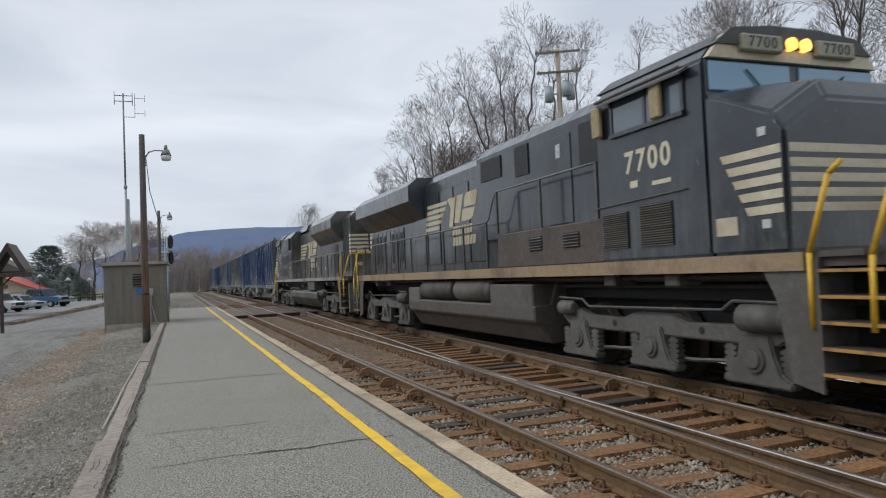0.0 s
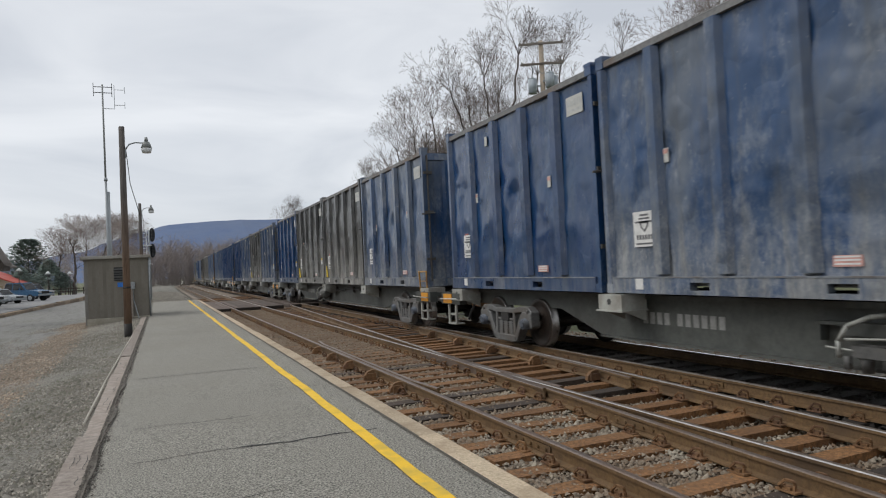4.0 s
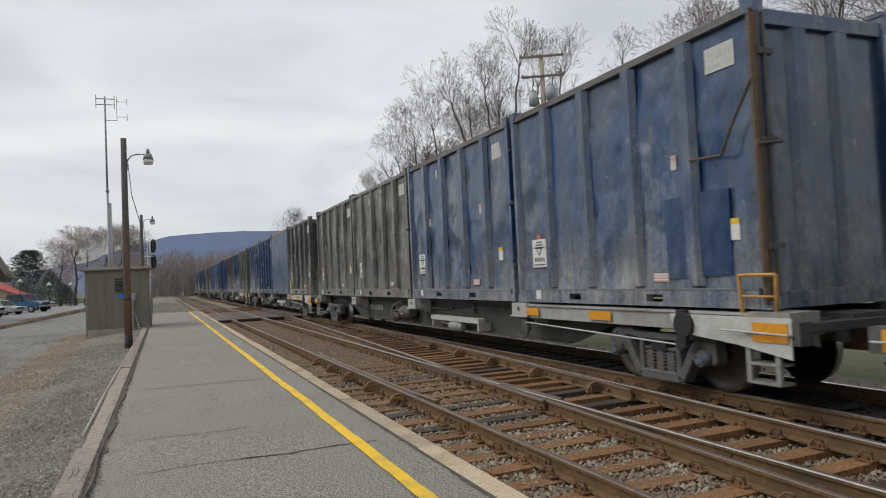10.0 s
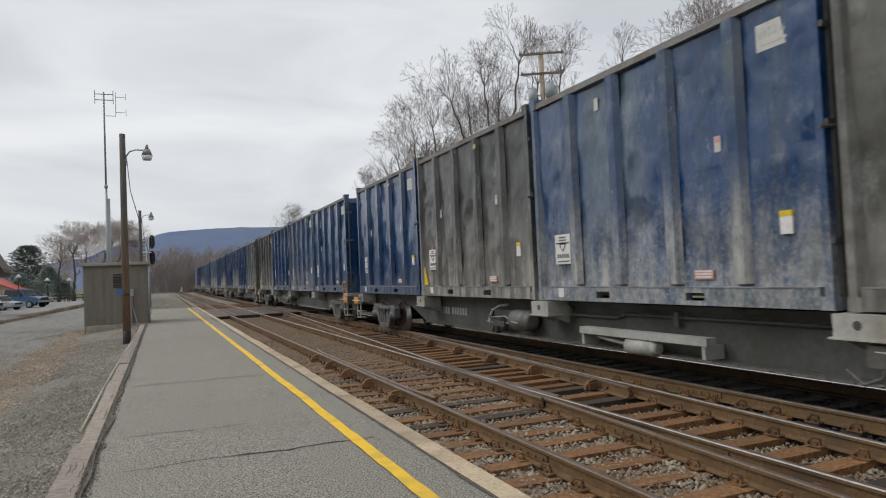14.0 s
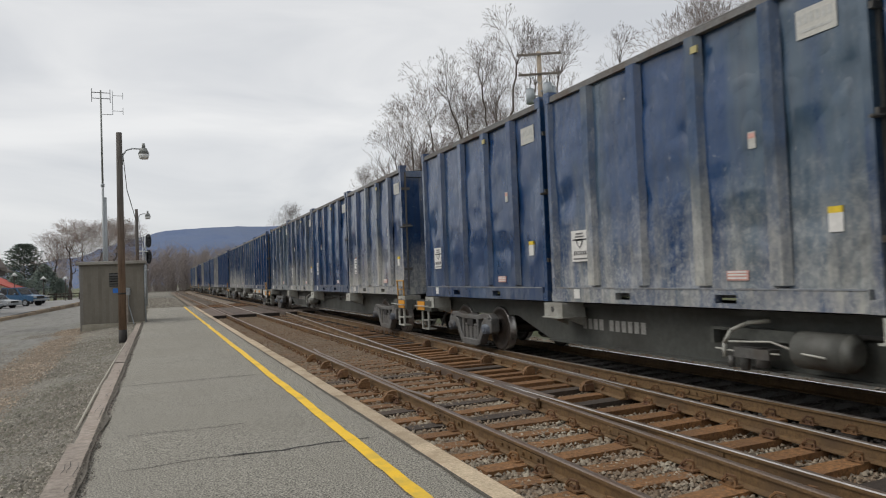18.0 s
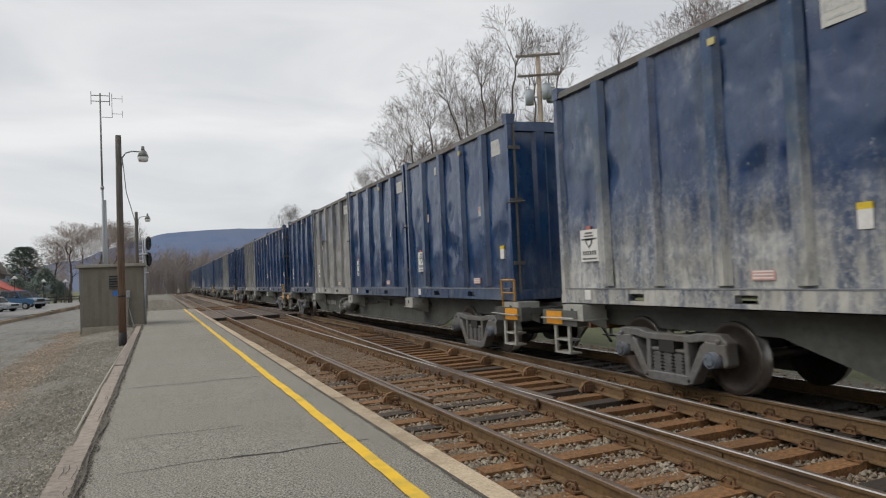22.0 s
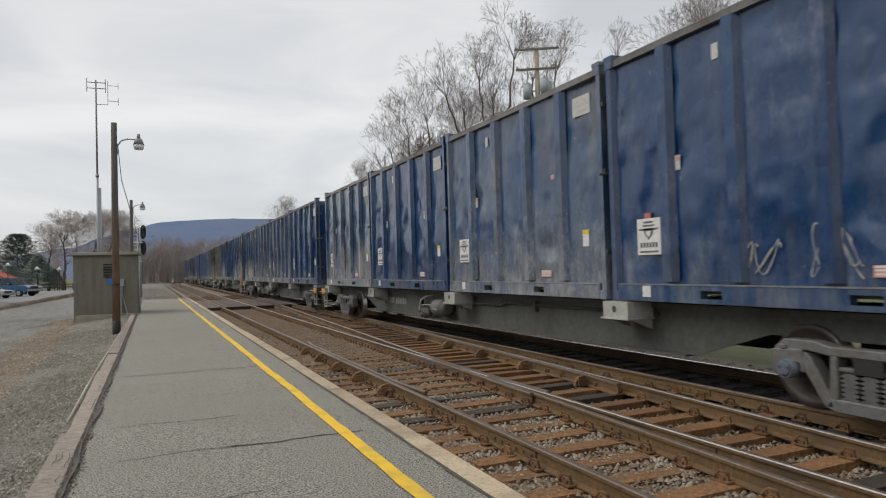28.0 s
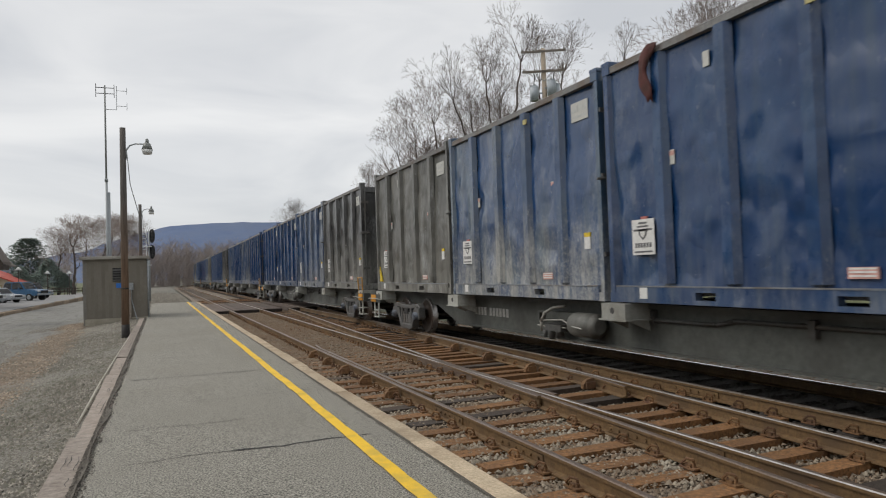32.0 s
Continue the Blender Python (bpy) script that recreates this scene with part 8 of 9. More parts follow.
M["signal"] = plain("black_signal_paint", (0.012, 0.013, 0.015), 0.6)
M["pole_pale"] = rough_stuff("pale_utility_pole_wood", (0.33, 0.27, 0.20), (0.50, 0.42, 0.33), (0.30, 0.25, 0.19), 1.0, 12, 0.9, 0.4)


def shed():
    x0, x1, y0, y1, z1 = -3.05, -0.56, 33.5, 36.2, 2.66
    s = thing("equipment_shed", "drab olive wooden equipment shed on a concrete base", "shed")
    part("wall", boxes((x0, x1, y0, y0 + 0.1, 0.12, z1), (x0, x1, y1 - 0.1, y1, 0.12, z1), (x0, x0 + 0.1, y0 + 0.1, y1 - 0.1, 0.12, z1), (x1 - 0.1, x1, y0 + 0.1, y1 - 0.1, 0.12, z1)), M["shed_wall"], s)
    bat = meshed("siding_board", boxes((-0.067, 0.067, -0.010, 0.0, 0.14, z1 - 0.1)), M["shed_wall"])
    n = 18
    for i in range(n):
        part("siding_board", bat, None, s).matrix_basis = Matrix.Translation((x0 + 0.07 + i * (x1 - x0 - 0.14) / (n - 1), y0, 0))
        part("siding_board", bat, None, s).matrix_basis = Matrix.Translation((x1, y0 + 0.1 + i * (y1 - y0 - 0.2) / (n - 1), 0)) @ Matrix.Rotation(math.pi / 2, 4, "Z")
    part("base", soft_box(x0 + 0.03, x1 + 0.03, y0 - 0.04, y1 + 0.04, -0.4, 0.125, 0.02), M["shed_base"], s)
    part("corner_post", boxes((x0 - 0.02, x0 + 0.1, y0 - 0.03, y0, -0.28, z1)), M["shed_trim"], s)
    r = part("roof", soft_box(x0 - 0.14, x1 + 0.12, y0 - 0.16, y1 + 0.16, z1, z1 + 0.13, 0.012), M["shed_trim"], s)
    part("downpipe", rod(bmesh.new(), (x1 + 0.05, y0 - 0.05, 0.0), (x1 + 0.05, y0 - 0.05, z1), 0.035, None, 8), M["galv"], s)
    v = part("vent", boxes((-1.92, -1.48, y0 - 0.03, y0 - 0.017, 1.70, 2.28)), M["grille"], s)
    for k in range(5):
        part("slat", prism(bmesh.new(), [(y0 - 0.03, 1.76 + k * 0.11), (y0 - 0.09, 1.72 + k * 0.11), (y0 - 0.085, 1.735 + k * 0.11), (y0 - 0.03, 1.79 + k * 0.11)], -1.92, -1.48, "x"), M["steel_dark"], v)
    part("sign", boxes((-1.79, -1.52, y0 - 0.035, y0 - 0.017, 1.42, 1.62)), M["blue_sign"], s, "small blue sign")
    part("meter_box", soft_box(-1.28, -1.1, y0 - 0.16, y0 - 0.017, 1.3, 1.62, 0.02), M["galv"], s)
    part("conduit", pipe(bmesh.new(), [(-1.19, y0 - 0.1, 1.3), (-1.19, y0 - 0.1, 0.9), (-0.98, y0 - 0.3, 0.05)], 0.025), M["galv"], s)
    part("meter_post", boxes((-1.3, -1.2, y0 - 0.25, y0 - 0.15, -0.1, 1.3)), M["old_wood"], s)


shed()


def lamp_pole(x, y, top, arm_z, reach, label):
    p = thing("lamp_post", label, "lamp post", pose(x, y, 0), group="platform lamp posts")
    part("pole", rod(bmesh.new(), (0, 0, 0.35), (0.02, 0, top), 0.115, 0.085, 12), M["pole_wood"], p)
    part("tarred_foot", rod(bmesh.new(), (0, 0, -0.3), (0, 0, 0.36), 0.125, 0.118, 12), M["tar"], p)
    part("arm", pipe(bmesh.new(), [(0.1, 0, arm_z - 0.35), (0.12, 0, arm_z - 0.05), (0.22, 0, arm_z + 0.1), (0.4, 0, arm_z + 0.16), (reach, 0, arm_z + 0.15)], 0.022, 8), M["galv"], p)
    h_ = part("lamp_head", rod(bmesh.new(), (reach, 0, arm_z - 0.02), (reach, 0, arm_z + 0.18), 0.17, 0.1, 14), M["lamp_body"], p)
    part("lens", rod(bmesh.new(), (reach, 0, arm_z - 0.16), (reach, 0, arm_z - 0.02), 0.13, 0.17, 14), M["lamp_lens"], h_)
    part("photocell", rod(bmesh.new(), (reach, 0, arm_z + 0.18), (reach, 0, arm_z + 0.33), 0.06, 0.045, 10), M["lamp_body"], h_)
    part("cable", pipe(bmesh.new(), [(0.12, 0, arm_z), (0.2, 0.3, arm_z - 1.1), (0.42, 1.6, arm_z - 2.0)], 0.012), M["grille"], p)
    part("band", rod(bmesh.new(), (0.0, 0, 1.45), (0.0, 0, 1.5), 0.118, None, 12), M["tar"], p)
    return p


lamp_pole(-1.03, 24, 6.5, 5.85, 0.72, "brown timber lamp post with a bucket lamp")
lamp_pole(-1.1, 46, 6.28, 5.85, 0.64, "brown timber lamp post with a bucket lamp, far along the platform")


def mast():
    m = thing("antenna_mast", "slender grey antenna mast with two stacked aerials", "antenna", pose(-2.5, 40, 0))
    part("lower_mast", rod(bmesh.new(), (0.07, 0, -0.3), (0.07, 0, 6.3), 0.11, 0.10, 10), M["galv"], m)
    part("mast_tube", rod(bmesh.new(), (0, -0.1, -0.3), (0, -0.1, 6.9), 0.065, 0.06, 10), M["galv"], m)
    part("mast_tube", rod(bmesh.new(), (0, -0.1, 6.9), (0, -0.1, 11.85), 0.05, 0.04, 10), M["lamp_body"], m)
    part("clamp", rod(bmesh.new(), (0, -0.1, 6.85), (0, -0.1, 7.0), 0.09, None, 10), M["galv"], m)
    for z in (11.72, 11.42):
        a = part("aerial", rod(bmesh.new(), (-0.42, -0.1, z), (0.46, -0.1, z), 0.02, None, 6), M["signal"], m)
    for x in (-0.42, 0.44):
        part("aerial_element", rod(bmesh.new(), (x, -0.1, 11.22), (x, -0.1, 11.92), 0.017, None, 6), M["signal"], m)
    part("side_arm", pipe(bmesh.new(), [(0, -0.1, 10.6), (0.55, -0.1, 10.6), (0.55, -0.1, 11.85)], 0.016), M["galv"], m)
    for z in (10.8, 11.6):
        part("aerial", rod(bmesh.new(), (0.55, -0.1, z), (1.04, -0.1, z), 0.014, None, 6), M["galv"], m)
        part("aerial_element", rod(bmesh.new(), (1.04, -0.1, z - 0.18), (1.04, -0.1, z + 0.18), 0.014, None, 6), M["galv"], m)


mast()


def signal():
    s = thing("railway_signal", "black two-headed railway signal on a ladder mast", "signal", pose(-0.85, 62, 0))
    part("mast_tube", rod(bmesh.new(), (0, 0, -0.4), (0, 0, 5.7), 0.085, 0.075, 10), M["galv"], s)
    for x in (-0.52, -0.2):
        part("ladder_rail", boxes((x - 0.04, x + 0.04, -0.3, -0.26, 0.0, 5.7)), M["lamp_lens"], s)
    for k in range(18):
        part("rung", rod(bmesh.new(), (-0.52, -0.28, 0.3 + k * 0.3), (-0.2, -0.28, 0.3 + k * 0.3), 0.018, None, 6), M["lamp_lens"], s)
    for z in (2.9, 4.4):
        part("stage", boxes((-0.62, 0.2, -0.45, 0.2, z, z + 0.05)), M["lamp_lens"], s)
    for z in (5.3, 4.0):
        bm = rod(bmesh.new(), (0.22, -0.12, z), (0.26, -0.06, z), 0.42, None, 20)
        for v in bm.verts:
            v.co.z, v.co.x = z + (v.co.z - z) * 1.35, 0.24 + (v.co.x - 0.24) * 0.62
        h_ = part("signal_head", bm, M["signal"], s)
        for dz in (-0.28, 0.0, 0.28):
            part("hood", rod(bmesh.new(), (0.33, -0.34, z + dz), (0.26, -0.1, z + dz), 0.11, None, 12), M["signal"], h_)


signal()


def utility_pole():
    p = thing("utility_pole", "pale timber utility pole with crossarms and transformers", "utility pole", pose(21.95, 37.15, 0, 0, 0, -28))
    part("pole", rod(bmesh.new(), (0, 0, -0.3), (0, 0, 15.05), 0.2, 0.14, 12), M["pole_pale"], p)
    for z, w in ((14.85, 1.36), (13.62, 1.3)):
        part("crossarm", boxes((-w, w, -0.22, -0.1, z - 0.06, z + 0.06)), M["arm_wood"], p)
        for x in (-w + 0.1, -0.55, 0.55, w - 0.1):
            part("insulator", rod(bmesh.new(), (x, -0.16, z + 0.06), (x, -0.16, z + 0.2), 0.05, 0.03, 8), M["lamp_body"], p)
    for s in (-1, 1):
        part("brace", rod(bmesh.new(), (s * 0.6, -0.18, 13.58), (0, -0.18, 13.0), 0.02, None, 6), M["galv"], p)
        part("cutout", pipe(bmesh.new(), [(s * 0.62, -0.2, 13.5), (s * 0.55, -0.3, 13.2), (s * 0.62, -0.2, 13.0)], 0.035), M["tar"], p)
    for x, y, z in ((-0.62, -0.05, 12.3), (0.42, -0.25, 12.55), (0.68, 0.1, 12.4)):
        t = part("transformer", rod(bmesh.new(), (x, y, z - 0.45), (x, y, z + 0.42), 0.26, None, 16), M["transformer"], p)
        part("lid", rod(bmesh.new(), (x, y, z + 0.42), (x, y, z + 0.5), 0.27, 0.18, 16), M["transformer"], t)
        part("bushing", rod(bmesh.new(), (x, y, z + 0.48), (x, y, z + 0.72), 0.045, 0.03, 8), M["lamp_body"], t)
        part("hanger", boxes((min(x, 0), max(x, 0), y - 0.03, y + 0.03, z - 0.05, z + 0.05)), M["galv"], t)


M["arm_wood"] = rough_stuff("grey_crossarm_wood", (0.13, 0.11, 0.095), (0.21, 0.185, 0.165), (0.12, 0.10, 0.085), 1.0, 12, 0.9, 0.3)
M["transformer"] = plain("pale_blue_grey_enamel", (0.33, 0.37, 0.40), 0.45, 0, 0.12)
utility_pole()


M["pale_stick"] = plain("pale_dry_stick", (0.42, 0.39, 0.33), 0.7)


def conduit():
    bm = pipe(bmesh.new(), [(-0.93, 9.4, 0.03), (-0.94, 13.0, 0.05), (-0.92, 17.5, 0.06), (-0.88, 22.5, 0.07)], 0.015, 8)
    solid("conduit", bm, M["pale_stick"], "pale pipe lying along the timber edging", "pipe")


conduit()


# ---- the parking lot ----
def vehicle(name, label, category, colour, at, kind):
    c = thing(name, label, category, at, group="parked vehicles")
    paintm = plain(name + "_paint", colour, 0.3, 0, 0.06)
    L_, w = {"suv": (4.7, 0.92), "pickup": (5.7, 0.98), "sedan": (4.6, 0.88)}[kind]
    h0, h1, h2 = {"suv": (0.38, 1.02, 1.75), "pickup": (0.5, 1.15, 1.92), "sedan": (0.3, 0.85, 1.42)}[kind]
    a = L_ / 2
    body = [(-a, h0 + 0.15), (-a + 0.1, h0), (a - 0.1, h0), (a, h0 + 0.2), (a, h1 - 0.06), (a - 0.1, h1), (-a + 1.3, h1), (-a + 0.15, h1 - 0.14), (-a, h1 - 0.3)]
    bm = prism(bmesh.new(), [(y, z) for y, z in body], -w, w, "x")
    bmesh.ops.bevel(bm, geom=list(bm.edges), offset=0.06, segments=2, affect="EDGES")
    part("body", bm, paintm, c)
    r0, r1 = {"suv": (-a + 1.15, a - 0.1), "pickup": (-a + 1.45, a - 1.7), "sedan": (-a + 1.2, a - 0.7)}[kind]
    bm = bmesh.new()
    lo = [bm.verts.new(p) for p in ((-w + 0.05, r0, h1 - 0.03), (w - 0.05, r0, h1 - 0.03), (w - 0.05, r1, h1 - 0.03), (-w + 0.05, r1, h1 - 0.03))]
    hi = [bm.verts.new(p) for p in ((-w + 0.2, r0 + 0.65, h2), (w - 0.2, r0 + 0.65, h2), (w - 0.2, r1 - 0.25, h2), (-w + 0.2, r1 - 0.25, h2))]
    bm.faces.new(hi)
    for i in range(4):
        bm.faces.new((lo[i], lo[(i + 1) % 4], hi[(i + 1) % 4], hi[i]))
    bmesh.ops.bevel(bm, geom=list(bm.edges), offset=0.05, segments=2, affect="EDGES")
    part("cabin", bm, paintm, c)
    def pane(pts, nm):
        b = bmesh.new()
        vs = [b.verts.new(p) for p in pts]
        b.faces.new(vs)
        bmesh.ops.solidify(b, geom=list(b.faces), thickness=0.02)
        part(nm, b, M["dark_glass"], c)
    z0, z1 = h1 + 0.05, h2 - 0.08
    def lerp(y0, y1, z):
        return y0 + (y1 - y0) * (z - h1) / (h2 - h1)
    for s in (-1, 1):
        xx = lambda z: s * (w - 0.04 - 0.15 * (z - h1) / (h2 - h1) + 0.012)
        mid = (r0 + r1) / 2 + 0.2
        for p, q in ((None, mid - 0.05), (mid + 0.05, None)):
            pane([(xx(z0), p if p else lerp(r0, r0 + 0.65, z0) + 0.1, z0), (xx(z0), q if q else lerp(r1, r1 - 0.25, z0) - 0.1, z0), (xx(z1), q if q else lerp(r1, r1 - 0.25, z1) - 0.1, z1), (xx(z1), p if p else lerp(r0, r0 + 0.65, z1) + 0.1, z1)], "side_window")
        part("headlight", soft_box(*flank(s, w - 0.42, w - 0.06, -a - 0.02, -a + 0.1, h1 - 0.32, h1 - 0.14), 0.02), M["lamp_off"], c)
        part("mirror", soft_box(*flank(s, w, w + 0.16, r0 + 0.5, r0 + 0.62, h1 + 0.05, h1 + 0.2), 0.03), paintm, c)
        for y in (-a + 0.95, a - 0.95):
            r_ = 0.36 if kind != "sedan" else 0.32
            t = part("wheel", rod(bmesh.new(), (s * (w - 0.22), y, r_), (s * (w + 0.02), y, r_), r_, None, 20), M["tyre"], c)
            part("rim", rod(bmesh.new(), (s * (w + 0.021), y, r_), (s * (w + 0.03), y, r_), r_ * 0.62, r_ * 0.5, 14), M["galv"], t)
    pane([(-w + 0.22, lerp(r0, r0 + 0.65, z0) - 0.02, z0), (w - 0.22, lerp(r0, r0 + 0.65, z0) - 0.02, z0), (w - 0.3, lerp(r0, r0 + 0.65, z1) - 0.02, z1), (-w + 0.3, lerp(r0, r0 + 0.65, z1) - 0.02, z1)], "windscreen")
    part("grille", boxes((-w + 0.45, w - 0.45, -a - 0.015, -a + 0.05, h0 + 0.22, h1 - 0.16)), M["grille"], c)
    part("bumper", soft_box(-w + 0.02, w - 0.02, -a - 0.06, -a + 0.1, h0 + 0.02, h0 + 0.22, 0.03), M["galv"], c)
    if kind == "pickup":
        part("cargo_bed", boxes((-w + 0.1, w - 0.1, a - 1.65, a - 0.12, h1 - 0.06, h1 + 0.004)), M["grille"], c)
    return c


M["tyre"] = plain("tyre_rubber", (0.02, 0.02, 0.02), 0.85)
vehicle("pickup_truck", "metallic blue pickup truck parked in the lot", "pickup truck", (0.03, 0.105, 0.21), pose(-13.35, 82, 0.04, 0, 0, 60), "pickup")
vehicle("car", "white sport utility vehicle parked in the lot", "car", (0.62, 0.63, 0.63), pose(-14.7, 70, -0.01, 0, 0, 58), "suv")
vehicle("car", "silver sedan parked between the larger vehicles", "car", (0.33, 0.35, 0.37), pose(-14.2, 76.4, 0.02, 0, 0, 58), "sedan")
vehicle("car", "dark grey sport utility vehicle behind the pickup", "car", (0.05, 0.052, 0.056), pose(-13.7, 90.5, 0.08, 0, 0, 55), "suv")
M["roof_red"] = rough_stuff("red_metal_roof", (0.36, 0.055, 0.035), (0.50, 0.09, 0.06), (0.32, 0.06, 0.045), 0.4, 6, 0.6, 0.1)
M["wall_cream"] = rough_stuff("cream_stucco_wall", (0.50, 0.43, 0.32), (0.60, 0.53, 0.41), (0.45, 0.38, 0.28), 0.4, 8, 0.85, 0.2)
M["shingle"] = rough_stuff("brown_grey_shingles", (0.075, 0.062, 0.052), (0.14, 0.12, 0.105), (0.09, 0.07, 0.058), 0.8, 10, 0.9, 0.4)
M["dark_timber"] = rough_stuff("dark_brown_timber", (0.035, 0.026, 0.021), (0.08, 0.062, 0.05), (0.05, 0.038, 0.03), 1.2, 10, 0.85, 0.3)


def garage():
    g = thing("garage", "cream garage building with a red metal roof", "building")
    x0, x1, y0, y1, ze, za = -29.0, -17.3, 106.0, 118.0, 1.75, 4.3
    xm = (x0 + x1) / 2
    part("wall", prism(bmesh.new(), [(x0, -0.2), (x1, -0.2), (x1, ze), (xm, za), (x0, ze)], y0, y1, "y"), M["wall_cream"], g)
    for s, xe in ((-1, x0), (1, x1)):
        sl = (ze - za) / abs(xe - xm)
        part("roof", prism(bmesh.new(), [(xm, za + 0.03), (xe + s * 0.8, ze + sl * 0.8 + 0.03), (xe + s * 0.8, ze + sl * 0.8 + 0.2), (xm, za + 0.2)], y0 - 0.7, y1 + 0.5, "y"), M["roof_red"], g)
    for x in (-20.6, -24.6):
        d = part("garage_door", boxes((x - 1.3, x + 1.3, y0 - 0.05, y0 - 0.002, -0.1, 1.55)), M["lamp_lens"], g, "white panel garage door")
        part("door_frame", boxes((x - 1.45, x - 1.3, y0 - 0.08, y0 - 0.002, -0.1, 1.7), (x + 1.3, x + 1.45, y0 - 0.08, y0 - 0.002, -0.1, 1.7), (x - 1.3, x + 1.3, y0 - 0.08, y0 - 0.002, 1.55, 1.7)), M["visor"], d)
    part("emblem", rod(bmesh.new(), (-21.2, y0 - 0.06, 2.5), (-21.2, y0, 2.5), 0.3, None, 12), M["rust"], g)


garage()


def canopy():
    c = thing("station_canopy", "brown shingled station canopy on timber posts", "building")
    xm, y0, y1 = -7.85, 39.6, 41.8
    for s in (-1, 1):
        part("roof", prism(bmesh.new(), [(xm, 3.98), (xm + s * 0.72, 2.72), (xm + s * 0.72, 2.86), (xm, 4.14)], y0, y1, "y"), M["shingle"], c)
        part("fascia", prism(bmesh.new(), [(xm, 3.72), (xm + s * 0.70, 2.5), (xm + s * 0.78, 2.76), (xm, 4.13)], y0 - 0.06, y0 - 0.001, "y"), M["dark_timber"], c)
        part("eave_beam", boxes((xm + s * 0.56 - 0.09, xm + s * 0.56 + 0.09, y0 + 0.1, y1, 2.46, 2.70)), M["dark_timber"], c)
    part("post", boxes((xm - 0.43, xm - 0.29, y0 + 0.42, y0 + 0.56, -0.3, 2.48)), M["dark_timber"], c)
    part("brace", rod(bmesh.new(), (xm - 0.34, y0 + 0.49, 2.05), (xm + 0.1, y0 + 0.49, 2.5), 0.05, None, 6), M["dark_timber"], c)
    part("tie_beam", boxes((xm - 0.66, xm + 0.66, y0 - 0.03, y0 + 0.2, 2.47, 2.66)), M["dark_timber"], c)
    part("ceiling_boards", boxes((xm - 0.5, xm + 0.5, y0 + 0.2, y1, 2.72, 2.75)), M["dark_timber"], c)
    d = thing("station_house", "low building with a brown hipped shingle roof", "building")
    part("wall", boxes((-23.4, -15.0, 60.0, 64.0, -0.3, 3.1)), M["wall_cream"], d)
    part("roof", prism(bmesh.new(), [(-24.0, 3.1), (-10.6, 3.1), (-10.6, 3.2), (-12.0, 4.0), (-14.7, 5.6), (-21.5, 5.6), (-24.0, 3.2)], 59.6, 64.4, "y"), M["shingle"], d)


canopy()


M["earth_kerb"] = rough_stuff("rust_stained_kerb", (0.17, 0.125, 0.085), (0.34, 0.27, 0.19), (0.20, 0.15, 0.10), 0.8, 10, 0.95, 0.6)


def lot_kerb():
    k = thing("lot_kerb", "broken pale concrete kerb along the parking lot", "kerb", kind="structure")
    n = 16
    for i in range(n):
        a, b = i / n, (i + 1) / n
        p0, p1 = Vector((-9.9 + 1.9 * a, 50 + 44 * a, 0)), Vector((-9.9 + 1.9 * b, 50 + 44 * b - 0.1, 0))
        bm = bmesh.new()
        h_ = -0.1 + 0.25 * a + rng.uniform(-0.05, 0.03)
        prism(bm, [(p0.x, p0.y), (p0.x + 0.35, p0.y), (p1.x + 0.35, p1.y), (p1.x, p1.y)], -0.5, h_, "z")
        part("kerb_stone", bm, M["earth_kerb"], k)
    prism_bm = bmesh.new()
    prism(prism_bm, [(-60, 50), (-9.9, 50), (-8.0, 94), (-8.0, 104), (-60, 104)], -0.4, -0.02, "z")
    for v in prism_bm.verts:
        if v.co.z > -0.1:
            v.co.z = -0.06 + 0.2 * max(0, (v.co.y - 56) / 44)
    solid("parking_lot", prism_bm, M["driveway"], "grey paved parking lot", "pavement", "structure")


lot_kerb()


def lot_fence():
    f = thing("rail_fence", "low dark rail fence before the trees", "fence")
    for i in range(9):
        part("post", boxes((-13.4 + i * 0.9 - 0.06, -13.4 + i * 0.9 + 0.06, 105.9, 106.02, -0.3, 1.05)), M["dark_timber"], f)
    for z in (0.55, 0.9):
        part("fence_rail", boxes((-13.5, -6.1, 105.86, 105.9, z, z + 0.1)), M["dark_timber"], f)


lot_fence()


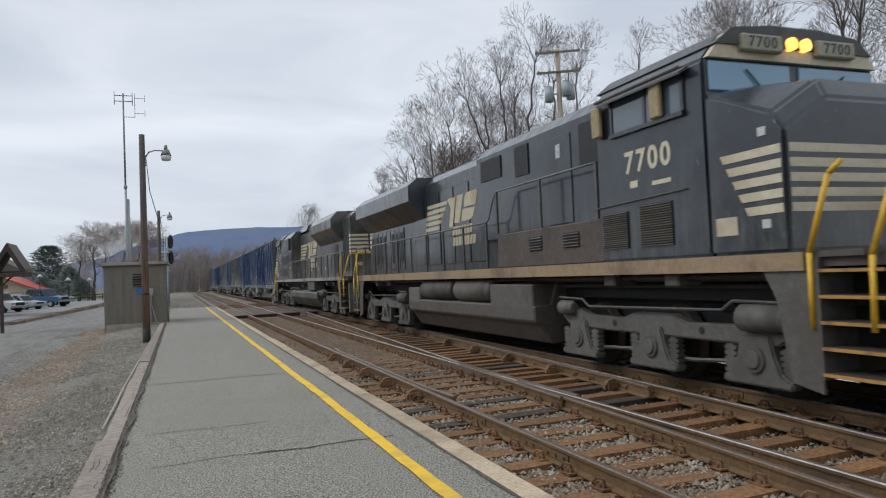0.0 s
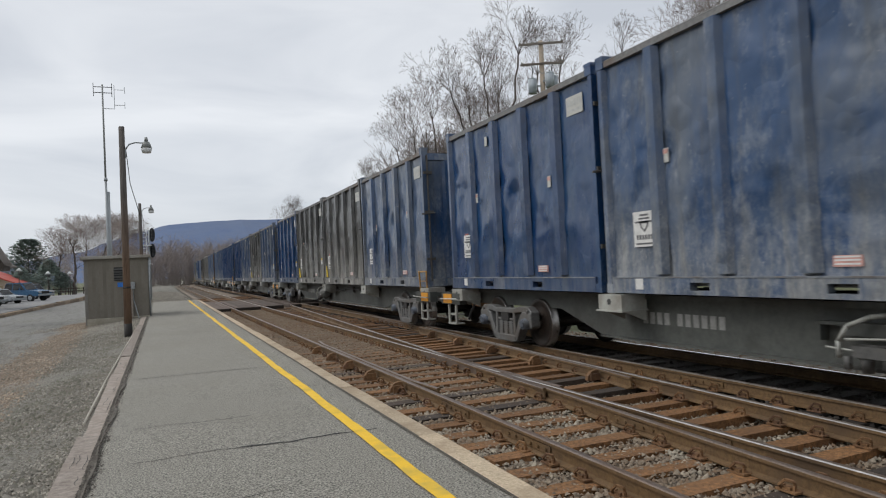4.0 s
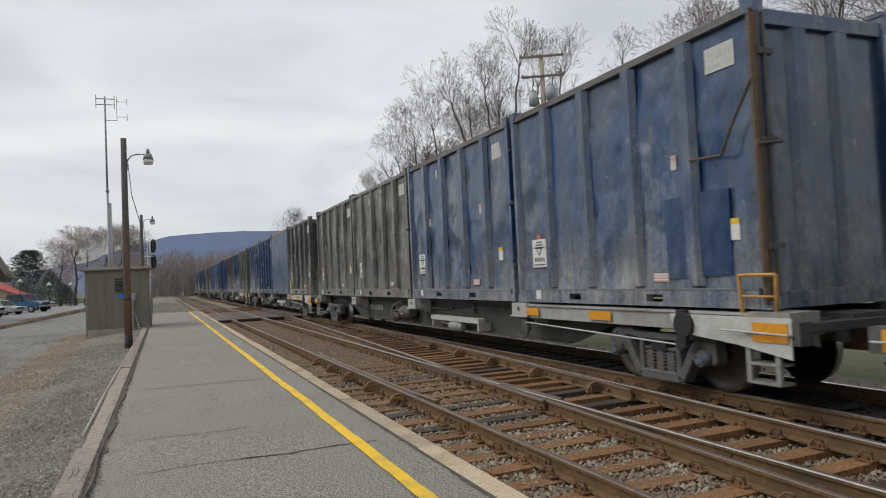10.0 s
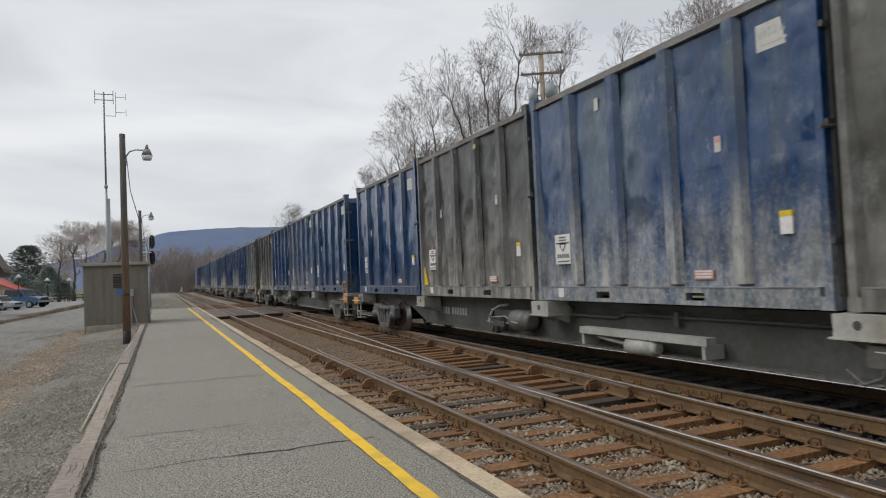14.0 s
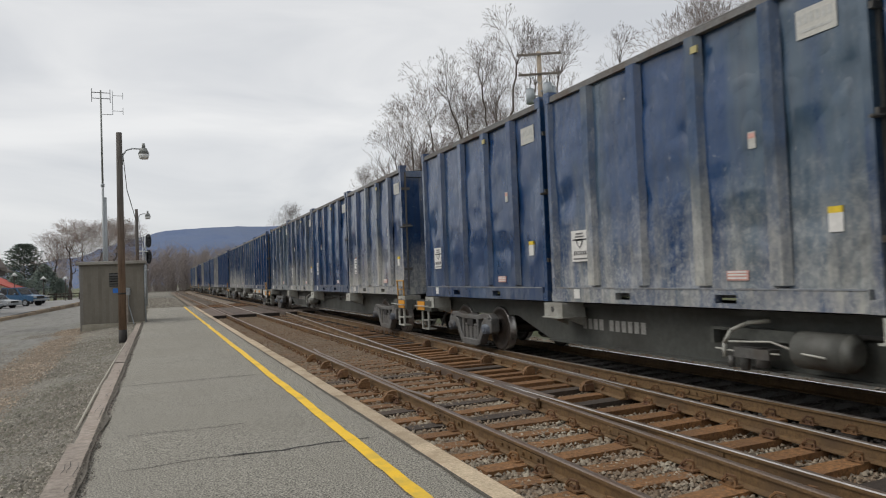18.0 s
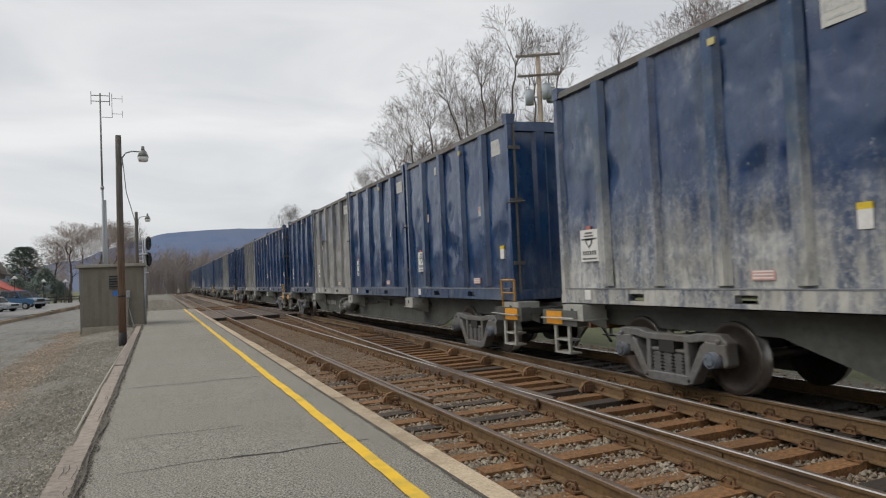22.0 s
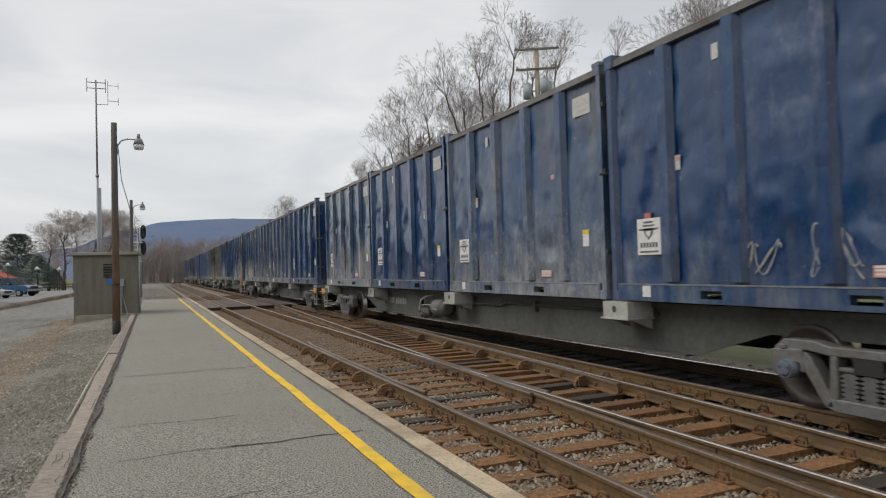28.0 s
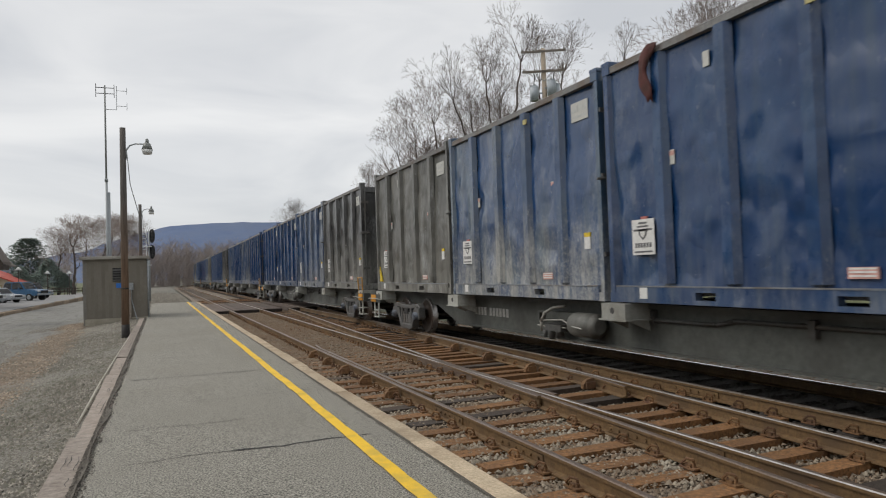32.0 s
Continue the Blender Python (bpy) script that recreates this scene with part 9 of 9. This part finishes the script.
def lot_lamp(x, y, z):
    p = thing("lot_lamp", "slim dark lamp post with a white cone shade", "lamp post", pose(x, y, 0), group="parking lot lamps")
    part("post", rod(bmesh.new(), (0, 0, -0.3), (0, 0, z + 0.1), 0.05, 0.035, 8), M["dark_timber"], p)
    part("shade", rod(bmesh.new(), (0, 0, z - 0.12), (0, 0, z + 0.24), 0.36, 0.05, 14), M["lamp_lens"], p)


for x, y, z in ((-14.68, 90, 3.4), (-12.52, 95, 2.97), (-10.75, 100, 2.93)):
    lot_lamp(x, y, z)



# ---- added unseen wall beyond the lane, closing the yard side for dark reflections ----
solid("wall_west", boxes((-46.0, -45.0, -40.0, 62.0, -0.6, 9.5)), rough_stuff("dark_brown_brick", (0.05, 0.04, 0.034), (0.10, 0.078, 0.065), (0.07, 0.058, 0.05), 0.4, 6, 0.9, 0.3, vary=False), "added unseen dark wall beyond the yard for reflections", "wall", "structure")


# ---- movement ----
def gone(t):
    return 15.489 * t - 0.00785 * t * t


def motions():
    for ob, start, z, turn in MOVING:
        times = {0.0, 8.0, 16.0, 24.0, 32.0}
        for k in range(65):
            t = k * 0.5
            if start - gone(t) > BEND - 16:
                times.add(t)
        rows = []
        for t in sorted(times):
            x, y, a = along(start - gone(t), TRACK)
            rows.append((t, pose(x, y, z, 0, 0, turn + math.degrees(a))))
        walk(ob, rows)
    begin = {ob: (start, turn) for ob, start, z, turn in MOVING}
    for wheel, rest, carrier, radius, sense in SPIN:
        start, turn = begin[carrier]
        sense = sense if not turn else -sense
        # the wheels roll while they are within sight
        d0, d1 = max(0.0, start - 75.0), min(gone(32.0), start + 22.0)
        rows, d, t = [(0.0, rest)], d0, 0.0
        step = radians(78) * radius
        while d < d1:
            d += step
            while gone(t) < d and t < 32.0:
                t += 1 / 60
            if t >= 32.0 or t <= rows[-1][0] + 0.02:
                continue
            rows.append((t, rest @ Matrix.Rotation(sense * (gone(round(t * 30) / 30) - d0) / radius, 4, "X")))
        rows.append((32.0, rows[-1][1]))
        walk(wheel, rows)


motions()
